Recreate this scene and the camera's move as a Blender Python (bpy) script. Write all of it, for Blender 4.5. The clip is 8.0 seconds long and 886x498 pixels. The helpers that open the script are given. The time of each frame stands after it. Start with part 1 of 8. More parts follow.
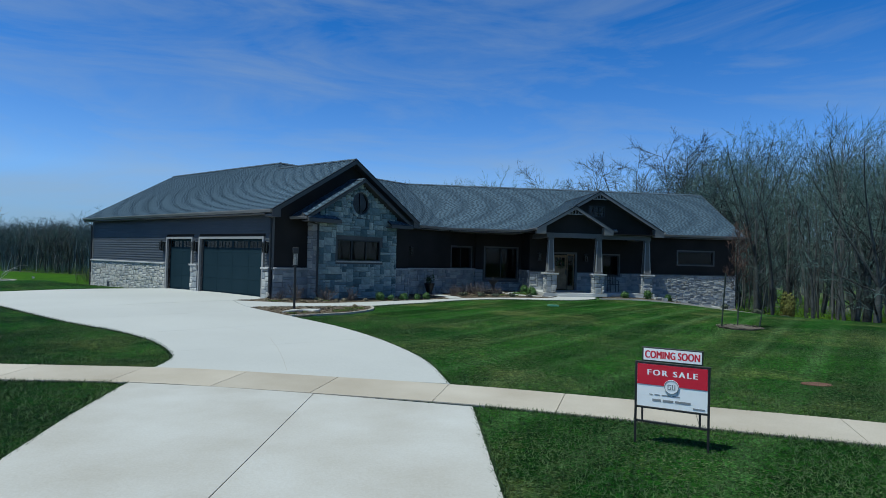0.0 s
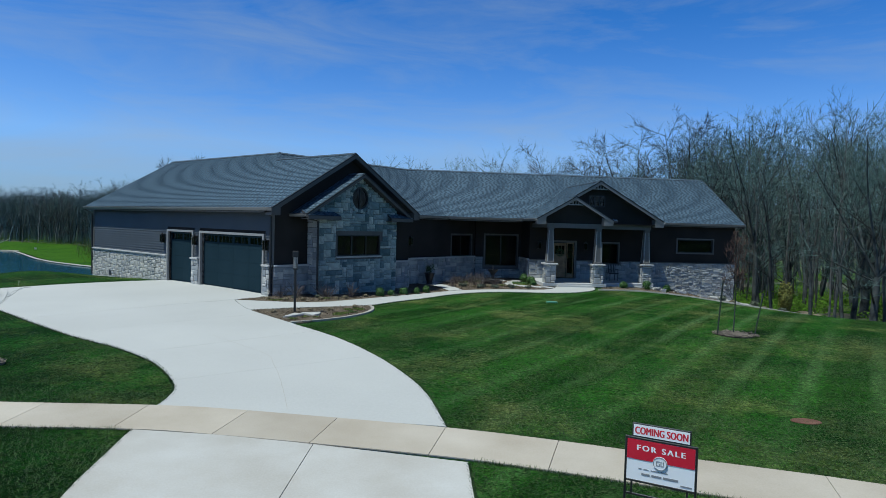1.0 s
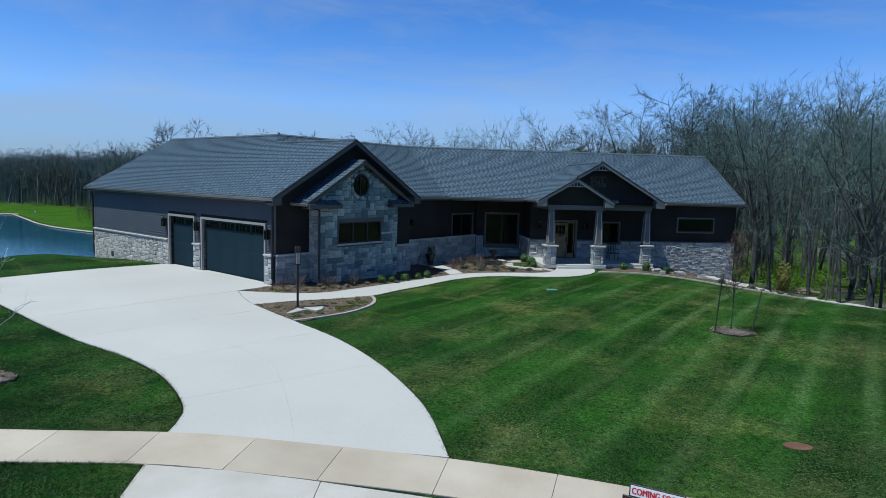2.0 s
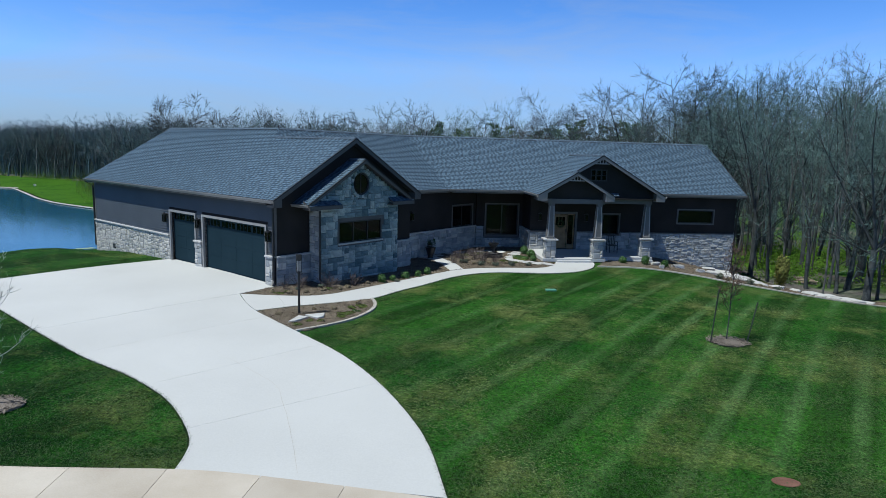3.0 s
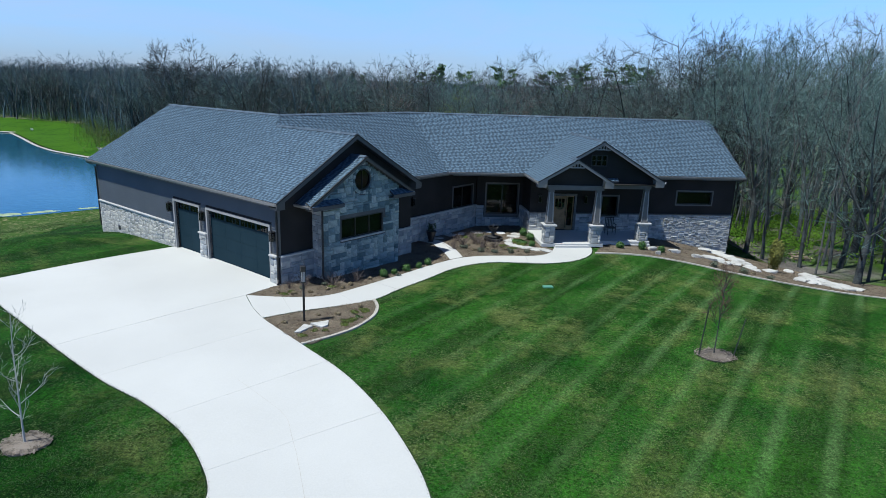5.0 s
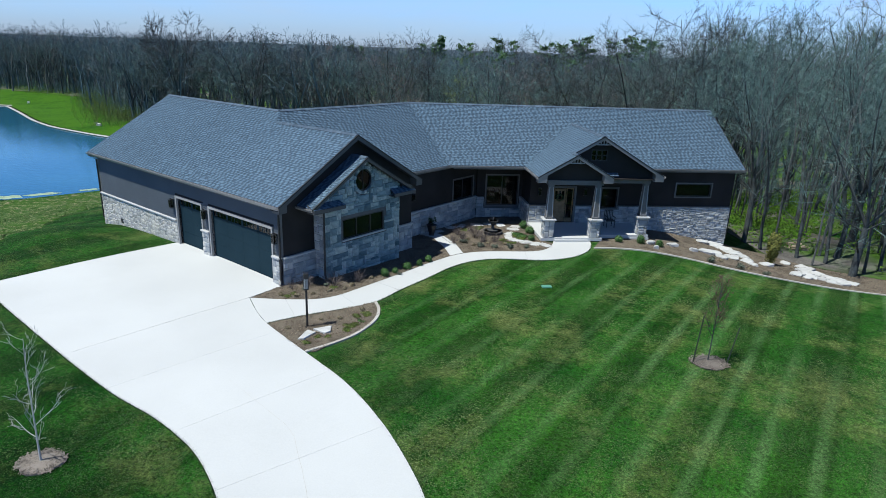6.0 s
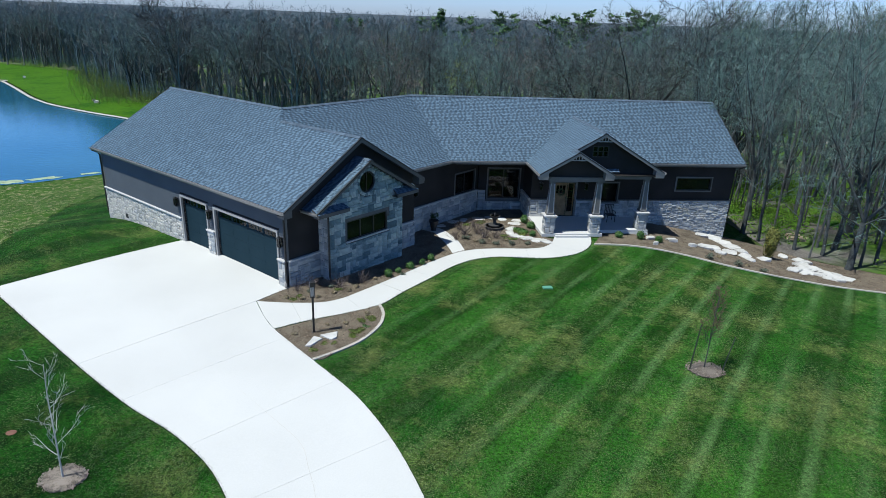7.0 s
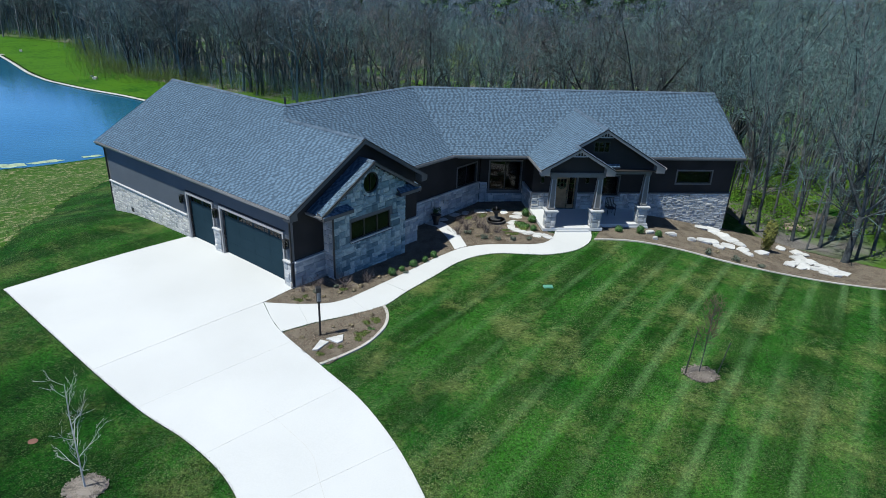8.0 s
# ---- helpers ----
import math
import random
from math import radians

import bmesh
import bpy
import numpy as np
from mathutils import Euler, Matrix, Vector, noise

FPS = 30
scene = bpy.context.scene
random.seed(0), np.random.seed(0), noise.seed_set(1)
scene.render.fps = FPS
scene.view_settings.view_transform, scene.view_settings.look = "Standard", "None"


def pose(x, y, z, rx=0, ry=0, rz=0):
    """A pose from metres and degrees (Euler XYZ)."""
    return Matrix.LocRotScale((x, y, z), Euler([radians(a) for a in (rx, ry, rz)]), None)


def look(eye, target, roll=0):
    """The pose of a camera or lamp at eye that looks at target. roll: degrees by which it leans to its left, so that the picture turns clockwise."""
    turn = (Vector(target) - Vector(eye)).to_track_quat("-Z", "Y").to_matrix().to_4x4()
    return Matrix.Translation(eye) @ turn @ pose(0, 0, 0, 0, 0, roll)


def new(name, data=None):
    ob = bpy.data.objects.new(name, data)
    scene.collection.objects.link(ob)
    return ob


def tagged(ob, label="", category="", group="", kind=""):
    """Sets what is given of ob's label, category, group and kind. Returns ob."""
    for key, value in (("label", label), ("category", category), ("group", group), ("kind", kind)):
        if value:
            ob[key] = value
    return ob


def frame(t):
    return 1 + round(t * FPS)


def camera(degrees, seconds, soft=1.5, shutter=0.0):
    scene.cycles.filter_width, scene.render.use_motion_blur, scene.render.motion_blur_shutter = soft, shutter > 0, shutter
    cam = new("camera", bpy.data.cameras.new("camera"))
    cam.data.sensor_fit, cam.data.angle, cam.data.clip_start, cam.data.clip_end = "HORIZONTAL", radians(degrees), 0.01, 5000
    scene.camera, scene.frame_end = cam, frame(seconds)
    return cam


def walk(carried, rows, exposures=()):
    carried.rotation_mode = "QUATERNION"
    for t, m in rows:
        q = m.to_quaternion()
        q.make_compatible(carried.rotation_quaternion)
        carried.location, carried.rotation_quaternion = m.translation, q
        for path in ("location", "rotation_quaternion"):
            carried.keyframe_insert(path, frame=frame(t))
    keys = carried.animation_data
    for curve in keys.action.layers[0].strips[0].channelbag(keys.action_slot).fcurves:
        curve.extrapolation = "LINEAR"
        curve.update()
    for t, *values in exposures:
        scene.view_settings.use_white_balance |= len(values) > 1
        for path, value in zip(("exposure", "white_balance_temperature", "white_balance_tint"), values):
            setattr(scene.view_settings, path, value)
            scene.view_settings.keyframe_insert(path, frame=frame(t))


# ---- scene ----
cam = camera(71.2, 8.0, soft=0.55)
PATH = [
    (0, (0.428, -0.136, 1.648), (0.354, 1.863, 1.682), 1.5),
    (0.5, (0.45, -0.165, 2.282), (0.374, 1.834, 2.285), 1.6),
    (1, (0.466, -0.209, 2.938), (0.391, 1.788, 2.863), 1.6),
    (1.5, (0.401, -0.226, 3.586), (0.329, 1.767, 3.435), 1.6),
    (3, (0.377, -0.191, 5.622), (0.307, 1.783, 5.309), 1.7),
    (3.5, (0.378, -0.183, 6.316), (0.311, 1.782, 5.951), 1.8),
    (4, (0.399, -0.186, 7.024), (0.331, 1.769, 6.606), 1.8),
    (4.5, (0.357, -0.202, 7.71), (0.29, 1.741, 7.242), 1.9),
    (6, (0.247, -0.104, 9.846), (0.187, 1.798, 9.231), 2.1),
    (6.5, (0.161, -0.051, 10.623), (0.104, 1.836, 9.961), 2.1),
    (7, (0.032, -0.04, 11.308), (-0.021, 1.831, 10.603), 2.2),
    (7.5, (-0.049, -0.03, 12.03), (-0.1, 1.823, 11.279), 2.2),
    (8, (-0.136, 0.012, 12.764), (-0.185, 1.847, 11.969), 2.3),
]
walk(cam, [(t, look(eye, target, roll)) for t, eye, target, roll in PATH], ((0, -0.36, 5800, -3.0), (1.5, -0.25, 5850, 1.0), (4.5, 0.14, 5900, 5.0), (8, 0.34, 5950, 5.0)))

# ---- daylight ----
world = bpy.data.worlds.new("sky")
scene.world = world
world.use_nodes = True
wn, wl = world.node_tree.nodes, world.node_tree.links
wn.clear()
sky = wn.new("ShaderNodeTexSky")
sky.sky_type = "NISHITA"
sky.sun_disc = False
sky.sun_elevation, sky.sun_rotation = radians(64.5), radians(242)
sky.altitude, sky.air_density, sky.dust_density, sky.ozone_density = 200, 1.0, 0.2, 1.2
# thin streaks of cirrus over the blue
wco = wn.new("ShaderNodeTexCoord")
wmap = wn.new("ShaderNodeMapping")
wmap.inputs["Rotation"].default_value = (0, 0, radians(-24))
wmap.inputs["Scale"].default_value = (1.1, 0.7, 5.0)
wnoise = wn.new("ShaderNodeTexNoise")
wnoise.inputs["Scale"].default_value, wnoise.inputs["Detail"].default_value = 2.2, 7
wnoise.inputs["Roughness"].default_value, wnoise.inputs["Distortion"].default_value = 0.62, 0.7
wramp = wn.new("ShaderNodeValToRGB")
wramp.color_ramp.elements[0].position, wramp.color_ramp.elements[1].position = 0.42, 0.84
wramp.color_ramp.elements[1].color = (0.55, 0.55, 0.55, 1)
wmix = wn.new("ShaderNodeMix")
wmix.data_type = "RGBA"
wmix.inputs[7].default_value = (6.5, 7.2, 8.2, 1)
tint = wn.new("ShaderNodeMix")
tint.data_type, tint.blend_type = "RGBA", "MULTIPLY"
tint.inputs[0].default_value = 1.0
grade = wn.new("ShaderNodeValToRGB")
grade.color_ramp.elements[0].position, grade.color_ramp.elements[1].position = 0.0, 1.0
grade.color_ramp.elements[0].color, grade.color_ramp.elements[1].color = (0.68, 0.87, 1.50, 1), (0.04, 0.16, 0.36, 1)
low_sky, mid_sky = grade.color_ramp.elements.new(0.12), grade.color_ramp.elements.new(0.42)
high_sky = grade.color_ramp.elements.new(0.64)
high_sky.color = (0.06, 0.34, 0.66, 1)
low_sky.color, mid_sky.color = (1.20, 1.56, 2.36, 1), (0.15, 0.98, 2.12, 1)
height = wn.new("ShaderNodeSeparateXYZ")
wl.new(wco.outputs["Generated"], height.inputs["Vector"])
wl.new(height.outputs["Z"], grade.inputs["Fac"])
wl.new(grade.outputs["Color"], tint.inputs[7])
background = wn.new("ShaderNodeBackground")
background.inputs["Strength"].default_value = 0.070
wout = wn.new("ShaderNodeOutputWorld")
wl.new(wco.outputs["Generated"], wmap.inputs["Vector"])
wl.new(wmap.outputs["Vector"], wnoise.inputs["Vector"])
wl.new(wnoise.outputs["Fac"], wramp.inputs["Fac"])
wl.new(sky.outputs["Color"], tint.inputs[6])
wl.new(tint.outputs[2], wmix.inputs[6])
wl.new(wramp.outputs["Color"], wmix.inputs[0])
wl.new(wmix.outputs[2], background.inputs["Color"])
wl.new(background.outputs["Background"], wout.inputs["Surface"])

sun = new("sun", bpy.data.lights.new("sun", "SUN"))
sun.data.energy, sun.data.angle, sun.data.color = 5.0, radians(0.53), (1.0, 0.96, 0.885)
sun.matrix_world = look((-0.883 * 43, -0.469 * 43, 90.2), (0, 0, 0))

# ---- materials ----


def material(name, dark, light, size=2.0, fine=40.0, rough=0.8, bump=0.2, metal=0.0, vary="", spread=0.25, fleck=0.35, tints=()):
    """Two-scale mottling between two colours; vary: 'object' or 'island' shifts the tone piece by piece."""
    dark, light = (tuple(0.83 * c for c in shade) for shade in (dark, light))
    m = bpy.data.materials.new(name)
    m.use_nodes = True
    n, l = m.node_tree.nodes, m.node_tree.links
    b = n["Principled BSDF"]
    b.inputs["Roughness"].default_value, b.inputs["Metallic"].default_value = rough, metal
    co = n.new("ShaderNodeTexCoord")
    big, small = n.new("ShaderNodeTexNoise"), n.new("ShaderNodeTexNoise")
    for tex, s, d in ((big, 1.0 / size, 4), (small, fine, 3)):
        tex.inputs["Scale"].default_value, tex.inputs["Detail"].default_value = s, d
        l.new(co.outputs["Object"], tex.inputs["Vector"])
    add = n.new("ShaderNodeMath")
    add.operation = "MULTIPLY_ADD"
    l.new(small.outputs["Fac"], add.inputs[0])
    add.inputs[1].default_value = fleck
    l.new(big.outputs["Fac"], add.inputs[2])
    ramp = n.new("ShaderNodeValToRGB")
    ramp.color_ramp.elements[0].position, ramp.color_ramp.elements[1].position = 0.35 + fleck * 0.3, 0.65 + fleck * 0.7
    ramp.color_ramp.elements[0].color, ramp.color_ramp.elements[1].color = (*dark, 1), (*light, 1)
    l.new(add.outputs[0], ramp.inputs["Fac"])
    colour = ramp.outputs["Color"]
    if vary:
        if vary == "object":
            rnd = n.new("ShaderNodeObjectInfo").outputs["Random"]
        else:
            rnd = n.new("ShaderNodeNewGeometry").outputs["Random Per Island"]
        rng = n.new("ShaderNodeMapRange")
        rng.inputs["To Min"].default_value, rng.inputs["To Max"].default_value = 1 - spread, 1 + spread
        l.new(rnd, rng.inputs["Value"])
        mul = n.new("ShaderNodeMix")
        mul.data_type, mul.blend_type = "RGBA", "MULTIPLY"
        mul.inputs[0].default_value = 1.0
        l.new(colour, mul.inputs[6])
        l.new(rng.outputs["Result"], mul.inputs[7])
        if tints:
            hue = n.new("ShaderNodeValToRGB")
            marks = hue.color_ramp.elements
            while len(marks) < len(tints):
                marks.new(0.5)
            for k, c in enumerate(tints):
                marks[k].position, marks[k].color = k / (len(tints) - 1), (*c, 1)
            l.new(rnd, hue.inputs["Fac"])
            l.new(hue.outputs["Color"], mul.inputs[7])
        colour = mul.outputs[2]
    l.new(colour, b.inputs["Base Color"])
    if bump:
        bp = n.new("ShaderNodeBump")
        bp.inputs["Strength"].default_value, bp.inputs["Distance"].default_value = bump, 0.02
        l.new(small.outputs["Fac"], bp.inputs["Height"])
        l.new(bp.outputs["Normal"], b.inputs["Normal"])
    return m


STUCCO = material("dark taupe stucco", (0.030, 0.0275, 0.0255), (0.045, 0.041, 0.038), 1.5, 90, 0.9, 0.25)
SIDING = material("grey lap siding", (0.062, 0.070, 0.078), (0.085, 0.095, 0.105), 2.0, 30, 0.65, 0.05)
TRIM = material("taupe trim", (0.115, 0.112, 0.107), (0.155, 0.150, 0.145), 1.2, 30, 0.6, 0.05)
RAKE = material("taupe rake board", (0.20, 0.195, 0.19), (0.26, 0.255, 0.25), 1.2, 30, 0.55, 0.05)
PALE_TRIM = material("pale trim", (0.30, 0.295, 0.29), (0.37, 0.365, 0.355), 1.2, 30, 0.55, 0.05)
FASCIA = material("fascia board", (0.085, 0.082, 0.080), (0.118, 0.115, 0.112), 1.2, 30, 0.6, 0.05)
GUTTER = material("pale gutter metal", (0.22, 0.215, 0.21), (0.28, 0.275, 0.27), 2.0, 30, 0.4, 0.02)
BLACK = material("black metal", (0.012, 0.012, 0.013), (0.022, 0.022, 0.023), 0.6, 40, 0.45, 0.03)
GARAGE = material("slate grey door paint", (0.0125, 0.031, 0.043), (0.018, 0.040, 0.054), 1.5, 40, 0.85, 0.03)
SHINGLE = material("grey asphalt shingle", (0.106, 0.158, 0.212), (0.140, 0.203, 0.268), 30.0, 9, 0.9, 0.3, vary="island", spread=0.11, fleck=0.2)
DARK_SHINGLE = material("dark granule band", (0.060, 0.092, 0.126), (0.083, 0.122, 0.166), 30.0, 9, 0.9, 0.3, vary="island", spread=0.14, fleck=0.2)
UNDERLAY = material("roof underlay", (0.05, 0.05, 0.055), (0.07, 0.07, 0.075), 1.0, 30, 0.9, 0.1)
RIDGE = material("ridge shingle", (0.075, 0.102, 0.135), (0.125, 0.165, 0.212), 0.6, 22, 0.9, 0.4, vary="island", spread=0.2)
# stone front: blue sky cast and dim grazing light put into the tints
STONE = material("sky-tinted limestone", (0.29, 0.29, 0.288), (0.52, 0.515, 0.50), 0.5, 26, 0.88, 0.6, vary="object", fleck=0.5, tints=((0.25, 0.40, 0.46), (0.42, 0.60, 0.66), (0.68, 0.90, 0.95), (0.95, 1.13, 1.12), (1.28, 1.42, 1.36)))
# garage wall: warm white of full sun put into the tints
PALE_STONE = material("sun-toned limestone", (0.38, 0.37, 0.345), (0.62, 0.605, 0.57), 0.5, 26, 0.88, 0.6, vary="object", fleck=0.5, tints=((0.72, 0.74, 0.74), (1.00, 1.00, 0.98), (1.12, 1.10, 1.05), (1.28, 1.25, 1.18)))
STONE_JOINED = material("sky-tinted limestone courses", (0.27, 0.27, 0.268), (0.49, 0.485, 0.47), 0.5, 26, 0.88, 0.6, vary="island", fleck=0.5, tints=((0.74, 0.80, 0.86), (0.98, 1.04, 1.07), (1.20, 1.21, 1.18), (1.46, 1.43, 1.36)))
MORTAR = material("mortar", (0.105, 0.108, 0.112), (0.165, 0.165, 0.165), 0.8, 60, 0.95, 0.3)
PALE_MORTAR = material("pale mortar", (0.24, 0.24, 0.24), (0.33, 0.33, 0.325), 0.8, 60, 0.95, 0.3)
CAPSTONE = material("cap stone", (0.44, 0.435, 0.42), (0.56, 0.55, 0.535), 0.7, 30, 0.8, 0.2)
CONCRETE = material("broom-finished concrete", (0.530, 0.525, 0.500), (0.600, 0.595, 0.567), 4.0, 26, 0.85, 0.15, vary="object", spread=0.012, fleck=0.6)
APRON_CONCRETE = material("stained apron concrete", (0.49, 0.455, 0.40), (0.63, 0.615, 0.58), 1.3, 40, 0.86, 0.15, vary="object", spread=0.03)
TAN_CONCRETE = material("tan sidewalk concrete", (0.45, 0.385, 0.30), (0.60, 0.535, 0.445), 1.6, 45, 0.88, 0.15, vary="object", spread=0.07)
JOINT = material("joint sealant", (0.10, 0.095, 0.085), (0.16, 0.15, 0.135), 0.5, 60, 0.9, 0.1)
MULCH = material("shredded bark mulch", (0.052, 0.042, 0.030), (0.20, 0.168, 0.125), 0.7, 38, 0.95, 1.0, fleck=0.9)
CHIPS = material("grey wood chips", (0.085, 0.070, 0.056), (0.25, 0.215, 0.18), 0.4, 35, 0.95, 1.0, vary="island", spread=0.35, fleck=0.9)
ROCK = material("white limestone rock", (0.44, 0.43, 0.40), (0.66, 0.645, 0.61), 0.5, 18, 0.9, 0.5, vary="object", spread=0.1)
BARK = material("grey bark", (0.028, 0.032, 0.032), (0.112, 0.124, 0.122), 0.7, 14, 0.95, 0.8, vary="island", spread=0.5)
TWIG = material("bare twigs", (0.070, 0.116, 0.108), (0.195, 0.285, 0.258), 2.0, 6, 0.9, 0.0, vary="island", spread=0.40)
DARK_TWIG = material("dark twigs", (0.045, 0.052, 0.055), (0.125, 0.135, 0.135), 2.0, 6, 0.9, 0.0, vary="island", spread=0.5)
# far twigs: the blue haze of distance is mixed into both colours
HAZY_TWIG = material("far twigs tinted with haze", (0.054, 0.084, 0.098), (0.150, 0.205, 0.225), 2.0, 6, 0.9, 0.0, vary="island", spread=0.6)
HAZY_RUSSET = material("far russet twigs greyed with haze", (0.072, 0.082, 0.084), (0.180, 0.190, 0.185), 2.0, 6, 0.9, 0.0, vary="island", spread=0.6)
RUSSET_TWIG = material("russet budding twigs", (0.10, 0.082, 0.074), (0.24, 0.195, 0.175), 2.0, 6, 0.9, 0.0, vary="island", spread=0.6)
GREEN_TWIG = material("yellow-green budding twigs", (0.085, 0.11, 0.040), (0.215, 0.26, 0.092), 2.0, 6, 0.9, 0.0, vary="island", spread=0.6)
PALE_BARK = material("pale sapling bark", (0.38, 0.38, 0.35), (0.58, 0.575, 0.54), 0.4, 20, 0.9, 0.3)
LEAF = material("dark green foliage", (0.018, 0.042, 0.012), (0.050, 0.105, 0.025), 0.4, 12, 0.7, 0.2, vary="island", spread=0.4)
GOLD_LEAF = material("yellow-green needles", (0.10, 0.115, 0.015), (0.22, 0.21, 0.035), 0.4, 12, 0.7, 0.2, vary="island", spread=0.4)
BRUSH = material("spring undergrowth", (0.040, 0.110, 0.010), (0.130, 0.225, 0.026), 4.0, 3, 0.8, 0.0, vary="island", spread=0.45)
NEEDLE = material("conifer needles", (0.030, 0.085, 0.022), (0.095, 0.190, 0.045), 1.0, 8, 0.8, 0.1, vary="island", spread=0.35)
WOOD = material("stained door wood", (0.17, 0.105, 0.045), (0.30, 0.20, 0.10), 0.3, 25, 0.5, 0.1)
RED = material("red sign print", (0.60, 0.010, 0.035), (0.68, 0.014, 0.045), 0.5, 20, 0.45, 0.0)
WHITE = material("white sign print", (0.98, 0.99, 1.0), (1.04, 1.05, 1.06), 0.5, 20, 0.4, 0.0)
GREY_PRINT = material("grey print", (0.24, 0.25, 0.26), (0.30, 0.31, 0.32), 0.5, 20, 0.5, 0.0)
STAKE = material("dark green stake", (0.020, 0.028, 0.020), (0.035, 0.045, 0.032), 0.5, 20, 0.6, 0.05)
PLASTIC = material("green plastic cover", (0.10, 0.30, 0.20), (0.14, 0.36, 0.25), 0.5, 20, 0.5, 0.05)
RUST = material("rusty iron", (0.13, 0.055, 0.035), (0.24, 0.12, 0.08), 0.3, 30, 0.9, 0.3)
LITTER = material("woodland leaf litter", (0.070, 0.062, 0.052), (0.20, 0.185, 0.165), 2.5, 9, 0.95, 0.8, fleck=0.7)
CURB = material("tan curb concrete", (0.40, 0.37, 0.32), (0.54, 0.50, 0.44), 1.0, 30, 0.9, 0.2)
MEADOW = material("spring meadow", (0.009, 0.062, 0.002), (0.052, 0.132, 0.005), 6.0, 1.6, 0.9, 0.8, fleck=0.9)
ALGAE = material("pond scum", (0.20, 0.27, 0.17), (0.42, 0.48, 0.30), 0.8, 6, 0.9, 0.1)
# canopy colour carries the bluish haze of distance
CANOPY = material("distant canopy tinted with haze", (0.050, 0.064, 0.076), (0.100, 0.120, 0.136), 12.0, 0.6, 1.0, 0.0)
SAND = material("pale pond edging", (0.30, 0.29, 0.25), (0.48, 0.46, 0.40), 1.0, 10, 0.9, 0.4)


def glass_material():
    m = bpy.data.materials.new("window glass")
    m.use_nodes = True
    b = m.node_tree.nodes["Principled BSDF"]
    b.inputs["Base Color"].default_value = (0.05, 0.055, 0.055, 1)
    b.inputs["Roughness"].default_value, b.inputs["IOR"].default_value = 0.02, 1.33
    b.inputs["Transmission Weight"].default_value = 0.9
    return m


def water_material():
    m = bpy.data.materials.new("pond water")
    m.use_nodes = True
    n, l = m.node_tree.nodes, m.node_tree.links
    b = n["Principled BSDF"]
    b.inputs["Roughness"].default_value, b.inputs["IOR"].default_value = 0.06, 1.33
    co, tex, mud = n.new("ShaderNodeTexCoord"), n.new("ShaderNodeTexNoise"), n.new("ShaderNodeTexNoise")
    tex.inputs["Scale"].default_value, tex.inputs["Detail"].default_value = 1.6, 5
    mud.inputs["Scale"].default_value, mud.inputs["Detail"].default_value = 0.06, 5
    ramp = n.new("ShaderNodeValToRGB")
    ramp.color_ramp.elements[0].position, ramp.color_ramp.elements[1].position = 0.4, 0.7
    ramp.color_ramp.elements[0].color, ramp.color_ramp.elements[1].color = (0.012, 0.078, 0.132, 1), (0.024, 0.108, 0.168, 1)
    bp = n.new("ShaderNodeBump")
    bp.inputs["Strength"].default_value, bp.inputs["Distance"].default_value = 0.25, 0.05
    l.new(co.outputs["Object"], tex.inputs["Vector"])
    l.new(co.outputs["Object"], mud.inputs["Vector"])
    l.new(mud.outputs["Fac"], ramp.inputs["Fac"])
    l.new(ramp.outputs["Color"], b.inputs["Base Color"])
    l.new(tex.outputs["Fac"], bp.inputs["Height"])
    l.new(bp.outputs["Normal"], b.inputs["Normal"])
    return m


